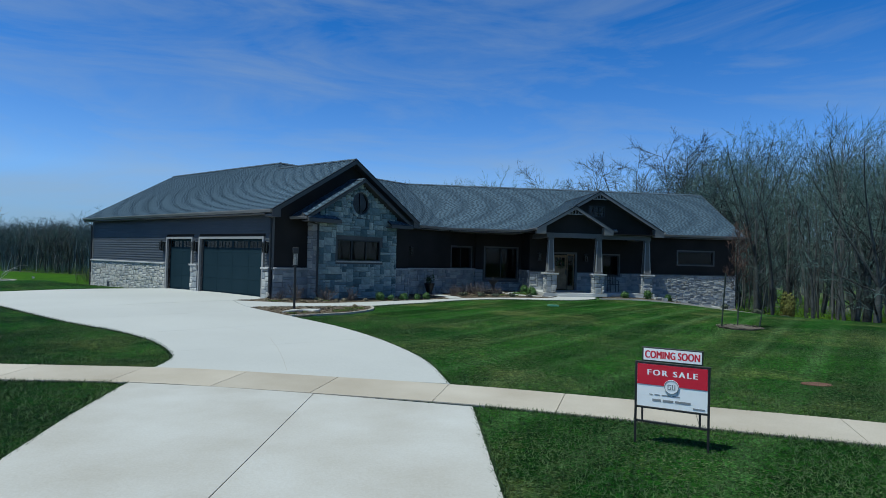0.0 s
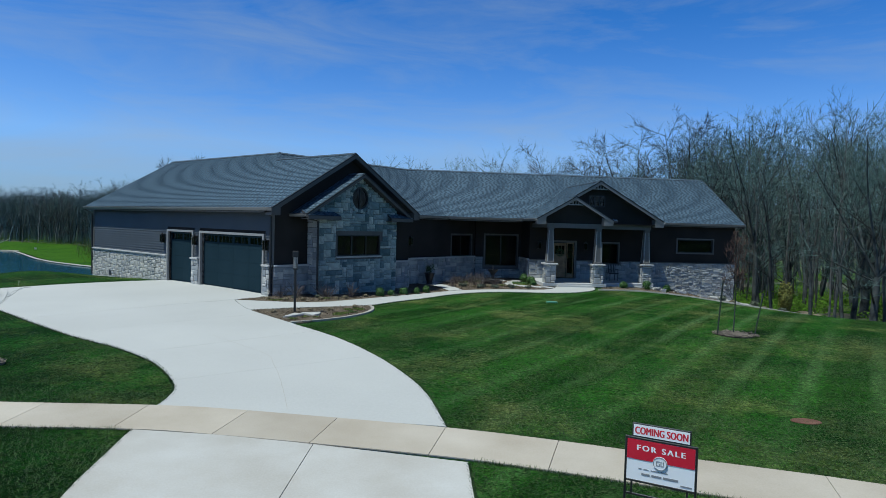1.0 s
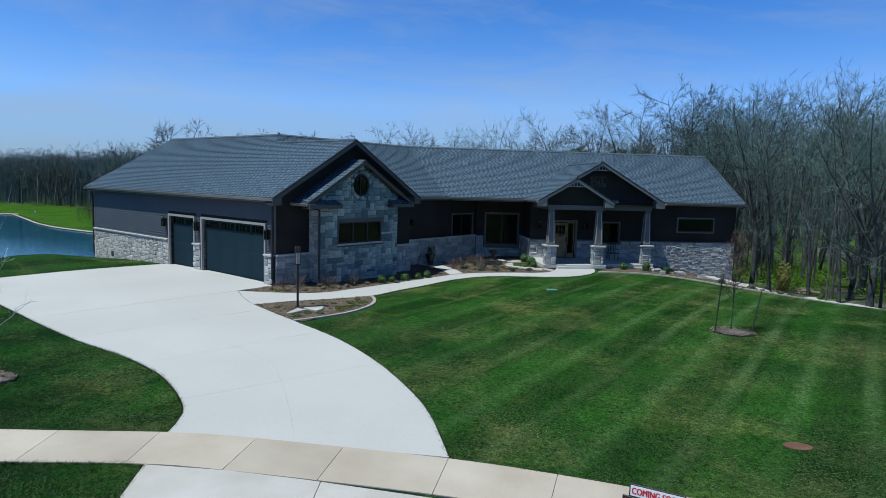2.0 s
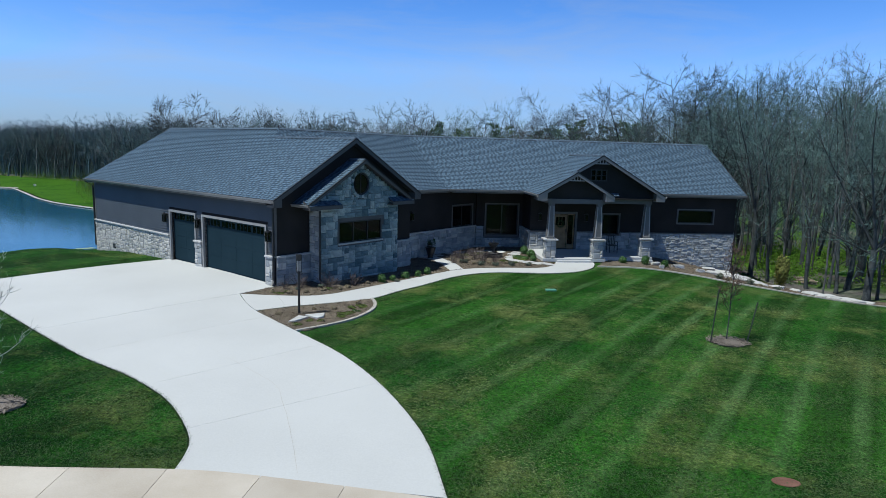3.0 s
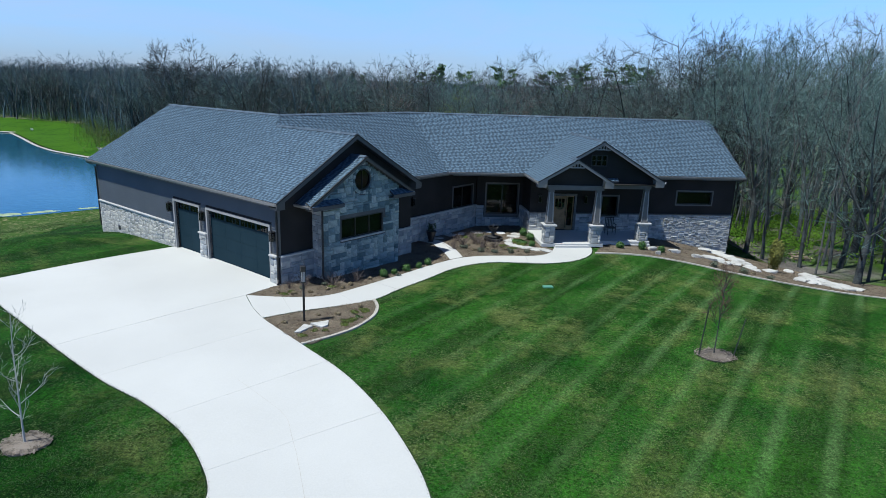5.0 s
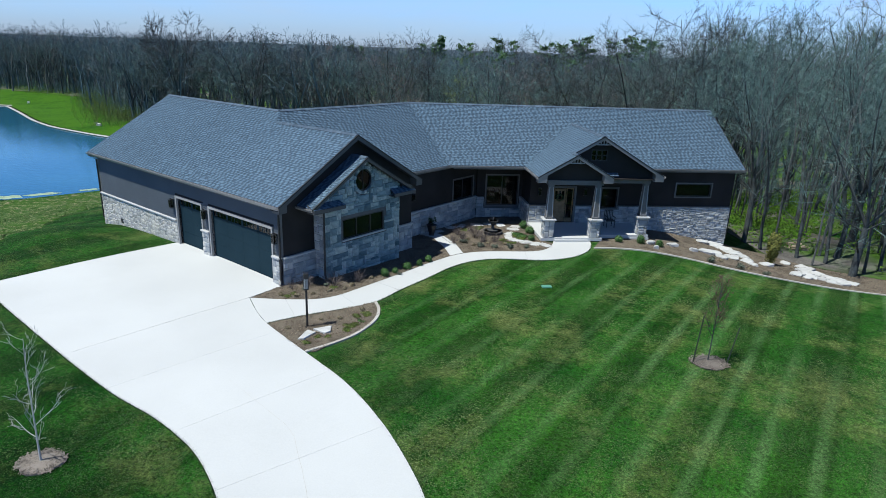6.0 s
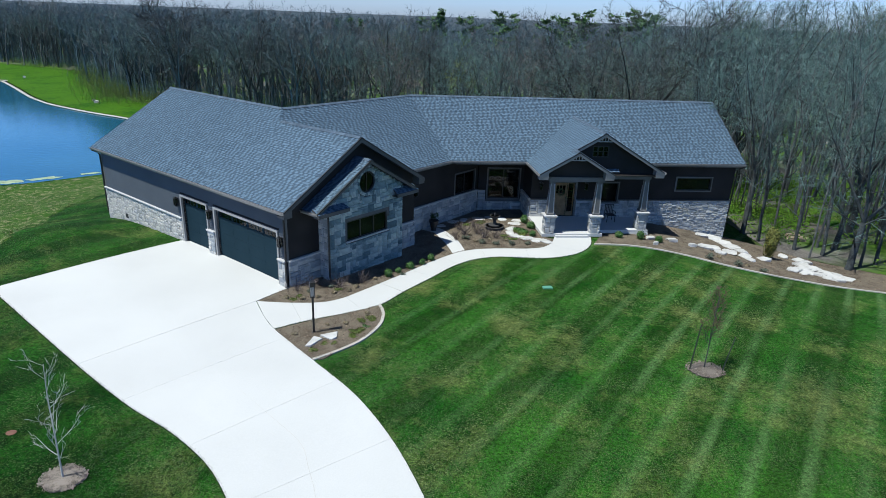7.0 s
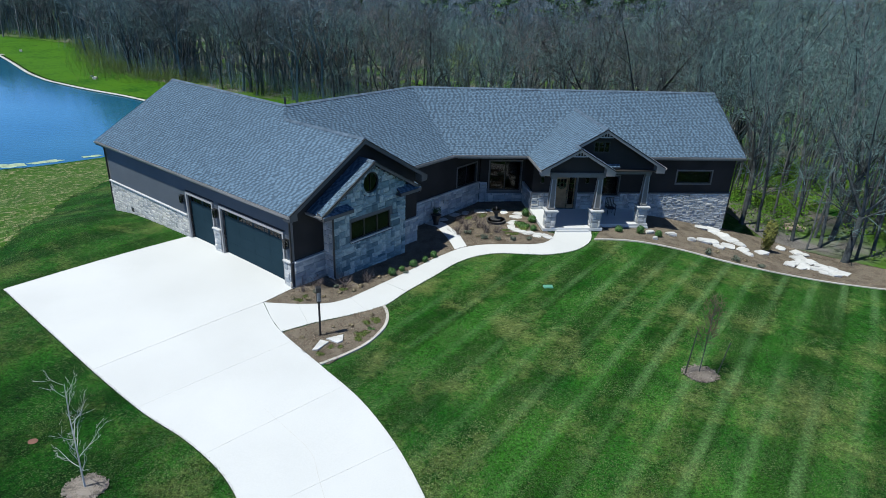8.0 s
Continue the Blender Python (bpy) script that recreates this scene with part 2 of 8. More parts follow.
def lawn_material():
    """Mown turf: mower stripes that run at 57 degrees, tired straw patches and blade-sized flecks."""
    m = bpy.data.materials.new("mown lawn")
    m.use_nodes = True
    n, l = m.node_tree.nodes, m.node_tree.links
    b = n["Principled BSDF"]
    b.inputs["Roughness"].default_value = 0.85
    b.inputs["Specular IOR Level"].default_value = 0.05
    co = n.new("ShaderNodeTexCoord")

    def noise_at(scale, detail, rough=0.55):
        t = n.new("ShaderNodeTexNoise")
        t.inputs["Scale"].default_value, t.inputs["Detail"].default_value, t.inputs["Roughness"].default_value = scale, detail, rough
        l.new(co.outputs["Object"], t.inputs["Vector"])
        return t.outputs["Fac"]

    def mix(fac, a, c, kind="MIX"):
        x = n.new("ShaderNodeMix")
        x.data_type, x.blend_type = "RGBA", kind
        for sock, val in ((x.inputs[0], fac), (x.inputs[6], a), (x.inputs[7], c)):
            if isinstance(val, (float, tuple)):
                sock.default_value = val
            else:
                l.new(val, sock)
        return x.outputs[2]

    def ramp(fac, lo, hi):
        r = n.new("ShaderNodeMapRange")
        r.inputs["From Min"].default_value, r.inputs["From Max"].default_value = lo, hi
        l.new(fac, r.inputs["Value"])
        return r.outputs["Result"]

    turf = mix(ramp(noise_at(0.35, 6, 0.65), 0.34, 0.66), (0.006, 0.040, 0.003, 1), (0.020, 0.080, 0.007, 1))
    turf = mix(1.0, turf, mix(ramp(noise_at(1.7, 5, 0.7), 0.32, 0.68), (0.78, 0.80, 0.78, 1), (1.22, 1.20, 1.22, 1)), "MULTIPLY")
    # mower stripes: broad passes laid to and fro, and a pale line where two of them meet
    mp = n.new("ShaderNodeMapping")
    mp.inputs["Rotation"].default_value = (0, 0, radians(-57))
    l.new(co.outputs["Object"], mp.inputs["Vector"])

    def bands(scale, shift):
        wave = n.new("ShaderNodeTexWave")
        wave.wave_type, wave.bands_direction = "BANDS", "Y"
        wave.inputs["Scale"].default_value, wave.inputs["Distortion"].default_value = scale, 0.55
        wave.inputs["Detail"].default_value, wave.inputs["Detail Scale"].default_value = 2, 0.5
        wave.inputs["Phase Offset"].default_value = shift
        l.new(mp.outputs["Vector"], wave.inputs["Vector"])
        return wave.outputs["Fac"]

    def times(a, c):
        m2 = n.new("ShaderNodeMath")
        m2.operation = "MULTIPLY"
        for sock, val in zip(m2.inputs, (a, c)):
            if isinstance(val, float):
                sock.default_value = val
            else:
                l.new(val, sock)
        return m2.outputs[0]

    # the west lawn is multiplied down to a darker, deeper green with fainter lines
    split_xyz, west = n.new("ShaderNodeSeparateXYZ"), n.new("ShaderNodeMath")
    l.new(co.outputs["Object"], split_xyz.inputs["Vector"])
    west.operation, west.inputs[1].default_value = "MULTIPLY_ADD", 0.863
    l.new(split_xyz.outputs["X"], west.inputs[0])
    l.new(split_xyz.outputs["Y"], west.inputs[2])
    # weight of the darkening, from none to full towards the west
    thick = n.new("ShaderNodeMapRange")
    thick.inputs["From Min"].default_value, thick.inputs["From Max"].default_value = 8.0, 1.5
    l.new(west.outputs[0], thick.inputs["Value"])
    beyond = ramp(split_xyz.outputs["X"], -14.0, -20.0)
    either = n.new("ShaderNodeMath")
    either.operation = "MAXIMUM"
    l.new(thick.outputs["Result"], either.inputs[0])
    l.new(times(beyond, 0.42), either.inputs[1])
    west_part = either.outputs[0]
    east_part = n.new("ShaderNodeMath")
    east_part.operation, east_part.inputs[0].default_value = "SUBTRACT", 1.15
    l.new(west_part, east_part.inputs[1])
    # a brighter, yellower stretch of the front lawn, put into the colour
    spot = n.new("ShaderNodeVectorMath")
    spot.operation, spot.inputs[1].default_value = "DISTANCE", (6.0, 13.5, -0.3)
    l.new(co.outputs["Object"], spot.inputs[0])
    dry = ramp(spot.outputs["Value"], 9.0, 3.0)

    turf = mix(1.0, turf, mix(ramp(bands(0.1175, 0.8), 0.40, 0.60), (0.72, 0.72, 0.70, 1), (1.13, 1.13, 1.16, 1)), "MULTIPLY")
    line = times(times(ramp(bands(0.235, 0.0), 0.74, 1.0), ramp(noise_at(0.16, 5, 0.7), 0.34, 0.74)), east_part.outputs[0])
    turf = mix(times(line, times(ramp(split_xyz.outputs["X"], -12.0, 10.0), 0.76)), turf, (0.084, 0.170, 0.056, 1))
    # brightened in the colour, most at the spot and fading outwards
    turf = mix(dry, turf, mix(1.0, turf, (1.42, 1.30, 1.26, 1), "MULTIPLY"))
    # straw patches
    straw = ramp(noise_at(0.26, 10, 0.80), 0.50, 0.74)
    turf = mix(straw, turf, (0.160, 0.186, 0.056, 1))
    flecks = mix(ramp(noise_at(9, 6, 0.85), 0.40, 0.61), (0.36, 0.40, 0.36, 1), (1.66, 1.58, 1.66, 1))
    turf = mix(1.0, turf, flecks, "MULTIPLY")
    turf = mix(1.0, turf, mix(ramp(noise_at(34, 3, 0.7), 0.40, 0.60), (0.55, 0.58, 0.55, 1), (1.50, 1.45, 1.50, 1)), "MULTIPLY")
    # bleached blades
    specks = times(ramp(noise_at(22, 3, 0.6), 0.54, 0.66), ramp(noise_at(0.5, 5, 0.7), 0.36, 0.62))
    turf = mix(times(specks, 0.8), turf, (0.22, 0.255, 0.115, 1))
    # west part darkened in the colour
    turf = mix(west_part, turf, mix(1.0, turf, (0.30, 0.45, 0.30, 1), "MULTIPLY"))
    l.new(turf, b.inputs["Base Color"])
    bp = n.new("ShaderNodeBump")
    bp.inputs["Strength"].default_value, bp.inputs["Distance"].default_value = 1.0, 0.05
    l.new(noise_at(30, 4, 0.7), bp.inputs["Height"])
    l.new(bp.outputs["Normal"], b.inputs["Normal"])
    return m


for dull in (MEADOW, BRUSH, TWIG, BARK, LITTER, CANOPY, MULCH, CHIPS, STUCCO, GARAGE, SHINGLE, DARK_SHINGLE, RIDGE, MORTAR, PALE_MORTAR, RUSSET_TWIG, GREEN_TWIG, DARK_TWIG, HAZY_TWIG, HAZY_RUSSET):
    dull.node_tree.nodes["Principled BSDF"].inputs["Specular IOR Level"].default_value = 0.08

GLASS, WATER, LAWN = glass_material(), water_material(), lawn_material()

# ---- helpers of this place ----
BASE = {}
UP = Vector((0, 0, 1))


def thing(name, loc, label, category, group="", kind=""):
    ob = new(name)
    ob.location = loc
    ob.empty_display_size = 0.2
    BASE[ob] = Vector(loc)
    return tagged(ob, label, category, group, kind)


def mesh_of(name, bm, mat, shift=None, smooth=False):
    me = bpy.data.meshes.new(name)
    if shift is not None:
        bmesh.ops.translate(bm, verts=bm.verts, vec=-shift)
    bm.to_mesh(me)
    bm.free()
    me.materials.append(mat)
    if smooth:
        for p in me.polygons:
            p.use_smooth = True
    return me


def part(name, bm, mat, parent, label="", smooth=False):
    """One mesh, drawn in world metres, under a thing or under a part of it."""
    ob = new(name, mesh_of(name, bm, mat, BASE[parent], smooth))
    ob.parent = parent
    BASE[ob] = BASE[parent]
    return tagged(ob, label)


def solid(name, bm, mat, label, category, kind="", group="", smooth=False):
    """A top-level thing of one mesh, with its origin at its base."""
    lo = Vector((sum(v.co.x for v in bm.verts) / len(bm.verts), sum(v.co.y for v in bm.verts) / len(bm.verts), min(v.co.z for v in bm.verts)))
    ob = new(name, mesh_of(name, bm, mat, lo, smooth))
    ob.location = lo
    BASE[ob] = lo
    return tagged(ob, label, category, group, kind)


def box(bm, w, x0, x1, y0, y1, z0, z1, bevel=0.0):
    vs = [bm.verts.new(w @ Vector((x, y, z))) for x, y, z in
          ((x0, y0, z0), (x1, y0, z0), (x1, y1, z0), (x0, y1, z0), (x0, y0, z1), (x1, y0, z1), (x1, y1, z1), (x0, y1, z1))]
    fs = [bm.faces.new([vs[i] for i in q]) for q in ((3, 2, 1, 0), (4, 5, 6, 7), (0, 1, 5, 4), (1, 2, 6, 5), (2, 3, 7, 6), (3, 0, 4, 7))]
    if bevel:
        es = list({e for f in fs for e in f.edges})
        bmesh.ops.bevel(bm, geom=es, offset=bevel, segments=1, affect="EDGES")
    return bm


def boxes(w, *rows, bevel=0.0):
    bm = bmesh.new()
    for r in rows:
        box(bm, w, *r, bevel=bevel)
    return bm


def beam(bm, p, q, wide, high, drop=0.0):
    """A straight board from p to q: wide sideways, high upright."""
    p, q = Vector(p), Vector(q)
    d = (q - p).normalized()
    side = d.cross(UP).normalized() * wide / 2
    top, low = UP * (-drop), UP * (-drop - high)
    vs = [bm.verts.new(e + s + h) for e in (p, q) for s, h in ((-side, low), (side, low), (side, top), (-side, top))]
    for a in ((0, 1, 2, 3), (7, 6, 5, 4), (0, 4, 5, 1), (1, 5, 6, 2), (2, 6, 7, 3), (3, 7, 4, 0)):
        bm.faces.new([vs[i] for i in a])
    return bm


def tube(bm, pts, radii, sides=8, cap=True):
    rings = []
    for i, p in enumerate(pts):
        p = Vector(p)
        d = (Vector(pts[min(i + 1, len(pts) - 1)]) - Vector(pts[max(i - 1, 0)])).normalized()
        a = d.orthogonal().normalized()
        b = d.cross(a)
        rings.append([bm.verts.new(p + radii[i] * (math.cos(t) * a + math.sin(t) * b)) for t in (2 * math.pi * k / sides for k in range(sides))])
    for r, s in zip(rings, rings[1:]):
        off = min(range(sides), key=lambda o: (r[0].co - s[o].co).length)
        for k in range(sides):
            bm.faces.new((r[k], r[(k + 1) % sides], s[(k + 1 + off) % sides], s[(k + off) % sides]))
    if cap:
        bm.faces.new(rings[0][::-1])
        bm.faces.new(rings[-1])
    return bm


def frame_at(x, y, degrees):
    """x along the wall, y into the house, z up; walked with the outside on the right."""
    return Matrix.Translation((x, y, 0)) @ Matrix.Rotation(radians(degrees), 4, "Z")


def smooth_step(a, b, x):
    t = min(1.0, max(0.0, (x - a) / (b - a)))
    return t * t * (3 - 2 * t)


def curve_through(pts, step=0.35, closed=False):
    """Points along a smooth line through the corners given."""
    n, out = len(pts), []
    for i in range(n if closed else n - 1):
        p = [Vector(pts[(i + k) % n if closed else min(max(i + k, 0), n - 1)]) for k in (-1, 0, 1, 2)]
        m = max(1, round((p[2] - p[1]).length / step))
        for k in range(m):
            t = k / m
            out.append(0.5 * (2 * p[1] + (p[2] - p[0]) * t + (2 * p[0] - 5 * p[1] + 4 * p[2] - p[3]) * t * t + (3 * p[1] - p[0] - 3 * p[2] + p[3]) * t ** 3))
    if not closed:
        out.append(Vector(pts[-1]))
    return out


def inside(x, y, poly):
    hit = False
    for (ax, ay), (bx, by) in zip(poly, poly[1:] + poly[:1]):
        if (ay > y) != (by > y) and x < ax + (y - ay) * (bx - ax) / (by - ay):
            hit = not hit
    return hit


def gap_to(x, y, poly):
    """Distance to the outline of a polygon."""
    best = 1e9
    for (ax, ay), (bx, by) in zip(poly, poly[1:] + poly[:1]):
        dx, dy = bx - ax, by - ay
        t = min(1, max(0, ((x - ax) * dx + (y - ay) * dy) / (dx * dx + dy * dy + 1e-9)))
        best = min(best, math.hypot(x - ax - t * dx, y - ay - t * dy))
    return best


# the house's two axes: garage wing (x across its gable, y along it) and main wing
CORNER = (-7.44, 24.49)
GARAGE_FRAME = frame_at(*CORNER, 53.2)
MAIN_FRAME = frame_at(0, 0, 8.2)
GARAGE_INVERSE = GARAGE_FRAME.inverted()


def G(across, along, z=0.0):
    return GARAGE_FRAME @ Vector((across, along, z))


def M(s, n, z=0.0):
    return MAIN_FRAME @ Vector((s, n, z))


WATER_LEVEL = -5.5
POND = [(-44.5, 56), (-42.3, 57.4), (-40.4, 59), (-37.3, 62), (-30, 67), (-22, 73), (-21, 79), (-33, 84.5), (-46, 91), (-53, 95.3), (-61, 99.3), (-70.5, 105), (-75, 108.5),
        (-81, 114), (-91, 124.5), (-100.5, 134), (-104, 135.5), (-140, 130), (-125, 75), (-80, 42), (-58, 48)]


def lie(x, y):
    """Height of the land."""
    p = GARAGE_INVERSE @ Vector((x, y, 0))
    z = -0.36 + 0.27 * math.exp(-((x + 12) ** 2 + (y - 25) ** 2) / 98.0)
    z -= 2.3 * smooth_step(8, 34, p.y) + 2.75 * smooth_step(24, 47, p.y)
    z += 0.15 * smooth_step(16, 22, y) * smooth_step(-2, 4, x)
    z -= 2.4 * smooth_step(9, 24, x) * smooth_step(20, 40, y)
    z -= 2.2 * smooth_step(46, 66, y) * smooth_step(-24, 0, x) * (1 - 0.5 * smooth_step(9, 24, x))
    # low mound by the pond
    z += 0.75 * math.exp(-((x + 21.9) ** 2 + (y - 30.2) ** 2) / 13.0)
    if y > 30 and x < 0:
        d = gap_to(x, y, POND)
        if inside(x, y, POND):
            z = min(z, WATER_LEVEL - min(1.2, 0.35 * d))
        else:
            z = max(z, WATER_LEVEL + 0.10 + 0.5 * smooth_step(0, 18, d)) if d < 60 else z
    return z


def drape(poly, lift, depth=0.12, cell=1.0):
    """A sheet of that outline which follows the land, with thickness."""
    bm = bmesh.new()
    vs = [bm.verts.new((p[0], p[1], 0)) for p in poly]
    es = [bm.edges.new((a, b)) for a, b in zip(vs, vs[1:] + vs[:1])]
    bmesh.ops.triangle_fill(bm, edges=es, use_beauty=True, use_dissolve=False)
    xs, ys = [p[0] for p in poly], [p[1] for p in poly]
    for lo, hi, nrm in ((min(xs), max(xs), (1, 0, 0)), (min(ys), max(ys), (0, 1, 0))):
        c = lo + cell
        while c < hi:
            bmesh.ops.bisect_plane(bm, geom=bm.verts[:] + bm.edges[:] + bm.faces[:], plane_co=(c * nrm[0], c * nrm[1], 0), plane_no=nrm)
            c += cell
    for f in bm.faces:
        if f.normal.z < 0:
            f.normal_flip()
    for v in bm.verts:
        v.co.z = lie(v.co.x, v.co.y) + lift
    if depth:
        rim = [e for e in bm.edges if e.is_boundary]
        made = bmesh.ops.extrude_edge_only(bm, edges=rim)
        for v in made["geom"]:
            if isinstance(v, bmesh.types.BMVert):
                v.co.z -= depth
    bmesh.ops.recalc_face_normals(bm, faces=bm.faces)
    return bm


# ---- land ----
def land_lines(lo, hi, near_lo, near_hi, step):
    out, x = [], near_lo
    while x <= near_hi:
        out.append(x)
        x += step
    g, x = step * 1.3, near_hi
    while x < hi:
        x += g
        g *= 1.28
        out.append(min(x, hi))
    g, x = step * 1.3, near_lo
    while x > lo:
        x -= g
        g *= 1.28
        out.insert(0, max(x, lo))
    return out


def build_ground():
    xs, ys = land_lines(-2500, 2500, -70, 42, 1.0), land_lines(-400, 3000, -12, 100, 1.0)
    verts = [(x, y, lie(x, y) + 0.012 * noise.noise((x * 0.7, y * 0.7, 0))) for y in ys for x in xs]
    w = len(xs)
    faces = [(j * w + i, j * w + i + 1, (j + 1) * w + i + 1, (j + 1) * w + i) for j in range(len(ys) - 1) for i in range(w - 1)]
    me = bpy.data.meshes.new("ground")
    me.from_pydata(verts, [], faces)
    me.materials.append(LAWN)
    for p in me.polygons:
        p.use_smooth = True
    return tagged(new("ground", me), "striped mown green lawn sloping to a pond", "lawn", kind="structure")


ground = build_ground()
BASE[ground] = Vector((0, 0, 0))

water = bmesh.new()
water.faces.new([water.verts.new((x, y, WATER_LEVEL)) for x, y in POND])
solid("water", water, WATER, "calm blue pond water beside the lawn", "pond", "structure")

# pale edging along the pond
edge_line = curve_through(POND, 2.0, closed=True)
bm = bmesh.new()
for i, p in enumerate(edge_line):
    if p.y < 76:
        continue
    q = edge_line[(i + 1) % len(edge_line)]
    side = Vector((-(q - p).y, (q - p).x)).normalized() * 0.32
    z = WATER_LEVEL
    ring = [(p.x - side.x, p.y - side.y, z - 0.2), (p.x - side.x, p.y - side.y, z + 0.10), (p.x, p.y, z + 0.24), (p.x + side.x, p.y + side.y, z + 0.10)]
    ring2 = [(q.x - side.x, q.y - side.y, z - 0.2), (q.x - side.x, q.y - side.y, z + 0.10), (q.x, q.y, z + 0.24), (q.x + side.x, q.y + side.y, z + 0.10)]
    for k in range(3):
        bm.faces.new([bm.verts.new(c) for c in (ring[k], ring2[k], ring2[k + 1], ring[k + 1])])
bmesh.ops.remove_doubles(bm, verts=bm.verts, dist=0.002)
solid("pond_edging", bm, SAND, "pale concrete edging round the pond", "edging", "structure")

# the far bank, unmown and brighter
MEADOW_AREA = [(-10, 68), (-18, 72), (-20.6, 79.4), (-32.8, 85), (-45.7, 91.5), (-52.7, 95.8), (-60.7, 99.8), (-70.2, 105.5), (-74.6, 109), (-80.6, 114.5), (-90.6, 125), (-100, 134.6), (-104, 136.2), (-150, 136), (-170, 190), (-126, 167.5), (-116, 165), (-105, 159),
               (-95, 157), (-89, 150), (-77, 133), (-69, 121), (-61, 112), (-56, 109), (-44, 103), (-30, 96), (-14, 86)]
solid("meadow", drape(MEADOW_AREA, 0.03, 0.0, 5.0), MEADOW, "bright green grass bank beyond the pond", "meadow", "structure")
# rough, unmown ground down to the near shore
ROUGH_AREA = [(-22.5, 26.7), (-22.8, 28.1), (-23.1, 29.5), (-24.2, 32.5), (-26.5, 37.7), (-27.7, 42.9), (-28.4, 46.9), (-25, 60), (-29.8, 66.6), (-37.1, 61.6), (-40.2, 58.6), (-42.1, 57), (-44.3, 55.6), (-57.7, 47.6), (-60, 40), (-40, 22)]


def rough_material():
    m = material("rough ground", (0.008, 0.036, 0.003), (0.040, 0.098, 0.010), 0.9, 8.0, 0.9, 1.0, fleck=1.1)
    n, l = m.node_tree.nodes, m.node_tree.links
    b = n["Principled BSDF"]
    b.inputs["Specular IOR Level"].default_value = 0.05
    old = b.inputs["Base Color"].links[0].from_socket
    co, tex, rng, mix = n.new("ShaderNodeTexCoord"), n.new("ShaderNodeTexNoise"), n.new("ShaderNodeMapRange"), n.new("ShaderNodeMix")
    tex.inputs["Scale"].default_value, tex.inputs["Detail"].default_value, tex.inputs["Roughness"].default_value = 1.9, 8, 0.85
    rng.inputs["From Min"].default_value, rng.inputs["From Max"].default_value = 0.51, 0.60
    mix.data_type = "RGBA"
    mix.inputs[7].default_value = (0.24, 0.21, 0.125, 1)
    l.new(co.outputs["Object"], tex.inputs["Vector"])
    l.new(tex.outputs["Fac"], rng.inputs["Value"])
    l.new(rng.outputs["Result"], mix.inputs[0])
    l.new(old, mix.inputs[6])
    l.new(mix.outputs[2], b.inputs["Base Color"])
    return m


def tuck(bm):
    """Lets the rim of a sheet sink into the land."""
    for v in bm.verts:
        if v.is_boundary:
            v.co.z -= 0.07
    return bm


solid("rough_ground", tuck(drape(ROUGH_AREA, 0.035, 0.0, 1.0)), rough_material(), "rough weedy ground with bare tan patches", "rough ground", "structure")
# pale scum drifting at the near shore
for k, (x, y, a, b) in enumerate(((-44.2, 57.5, 1.2, 0.6), (-42.2, 59.2, 1.3, 0.55), (-39.0, 62.0, 1.0, 0.4), (-46.4, 56.6, 1.6, 0.9))):
    bm = bmesh.new()
    ring = []
    for t in (2 * math.pi * j / 40 for j in range(40)):
        q = 1 + 0.55 * noise.noise((math.cos(t) * 1.6 + 7 * k, math.sin(t) * 1.6, 0)) + 0.2 * noise.noise((math.cos(t) * 5, math.sin(t) * 5, k))
        v = Vector((a * q * math.cos(t), b * q * math.sin(t), 0))
        v.rotate(Matrix.Rotation(radians(40), 3, "Z"))
        ring.append(bm.verts.new((x + v.x, y + v.y, WATER_LEVEL + 0.006 + 0.006 * k)))
    bm.faces.new(ring)
    tagged(solid("algae", bm, ALGAE, "pale green scum floating by the shore", "algae"), kind="stuff")

# ---- concrete ----
DRIVE_LEFT = curve_through([(-16.0, 20.17), (-12.72, 17.66), (-9.99, 15.7), (-8.08, 14.55), (-6.5, 13.3), (-5.42, 11.97), (-4.95, 11.1), (-4.82, 10.24)])
DRIVE_RIGHT = curve_through([(-8.33, 23.02), (-7.6, 21.75), (-6.85, 20.75), (-4.95, 18.84), (-3.16, 17.0), (-1.76, 15.0), (-0.75, 13.05), (-0.2, 11.6), (0.23, 9.74)])
drive_outline = [G(0.32, 0.0).xy, G(0.32, 8.75).xy, Vector((-19.75, 23.11))] + DRIVE_LEFT + DRIVE_RIGHT[::-1]
apron_outline = [Vector(p) for p in ((-4.60, 9.00), (-4.25, 7.1), (-3.75, 5.0), (-3.3, 3.0), (-3.1, 0.0), (-3.3, -4.0), (1.6, -4.0), (1.1, 0.0), (0.92, 3.0), (0.80, 5.1), (0.58, 8.27))] + \
    [Vector(p) for p in ((-0.6, 8.5), (-2.0, 8.76), (-3.2, 8.93))]


def cut(poly, point, way, keep):
    """The side of a polygon that lies left (1) or right (-1) of a line."""
    d, out = Vector((-way[1], way[0])), []
    val = [keep * ((p - Vector(point)) @ d) for p in poly]
    for i, p in enumerate(poly):
        j = (i + 1) % len(poly)
        if val[i] >= 0:
            out.append(p)
        if (val[i] >= 0) != (val[j] >= 0):
            out.append(p + (poly[j] - p) * (val[i] / (val[i] - val[j])))
    return out


def split(polys, point, way, only=lambda p: True):
    out = []
    for p in polys:
        if not only(p):
            out.append(p)
            continue
        out += [c for c in (cut(p, point, way, 1), cut(p, point, way, -1)) if len(c) > 2]
    return out


def middle(p):
    return sum((Vector(v) for v in p), Vector((0, 0))) / len(p)


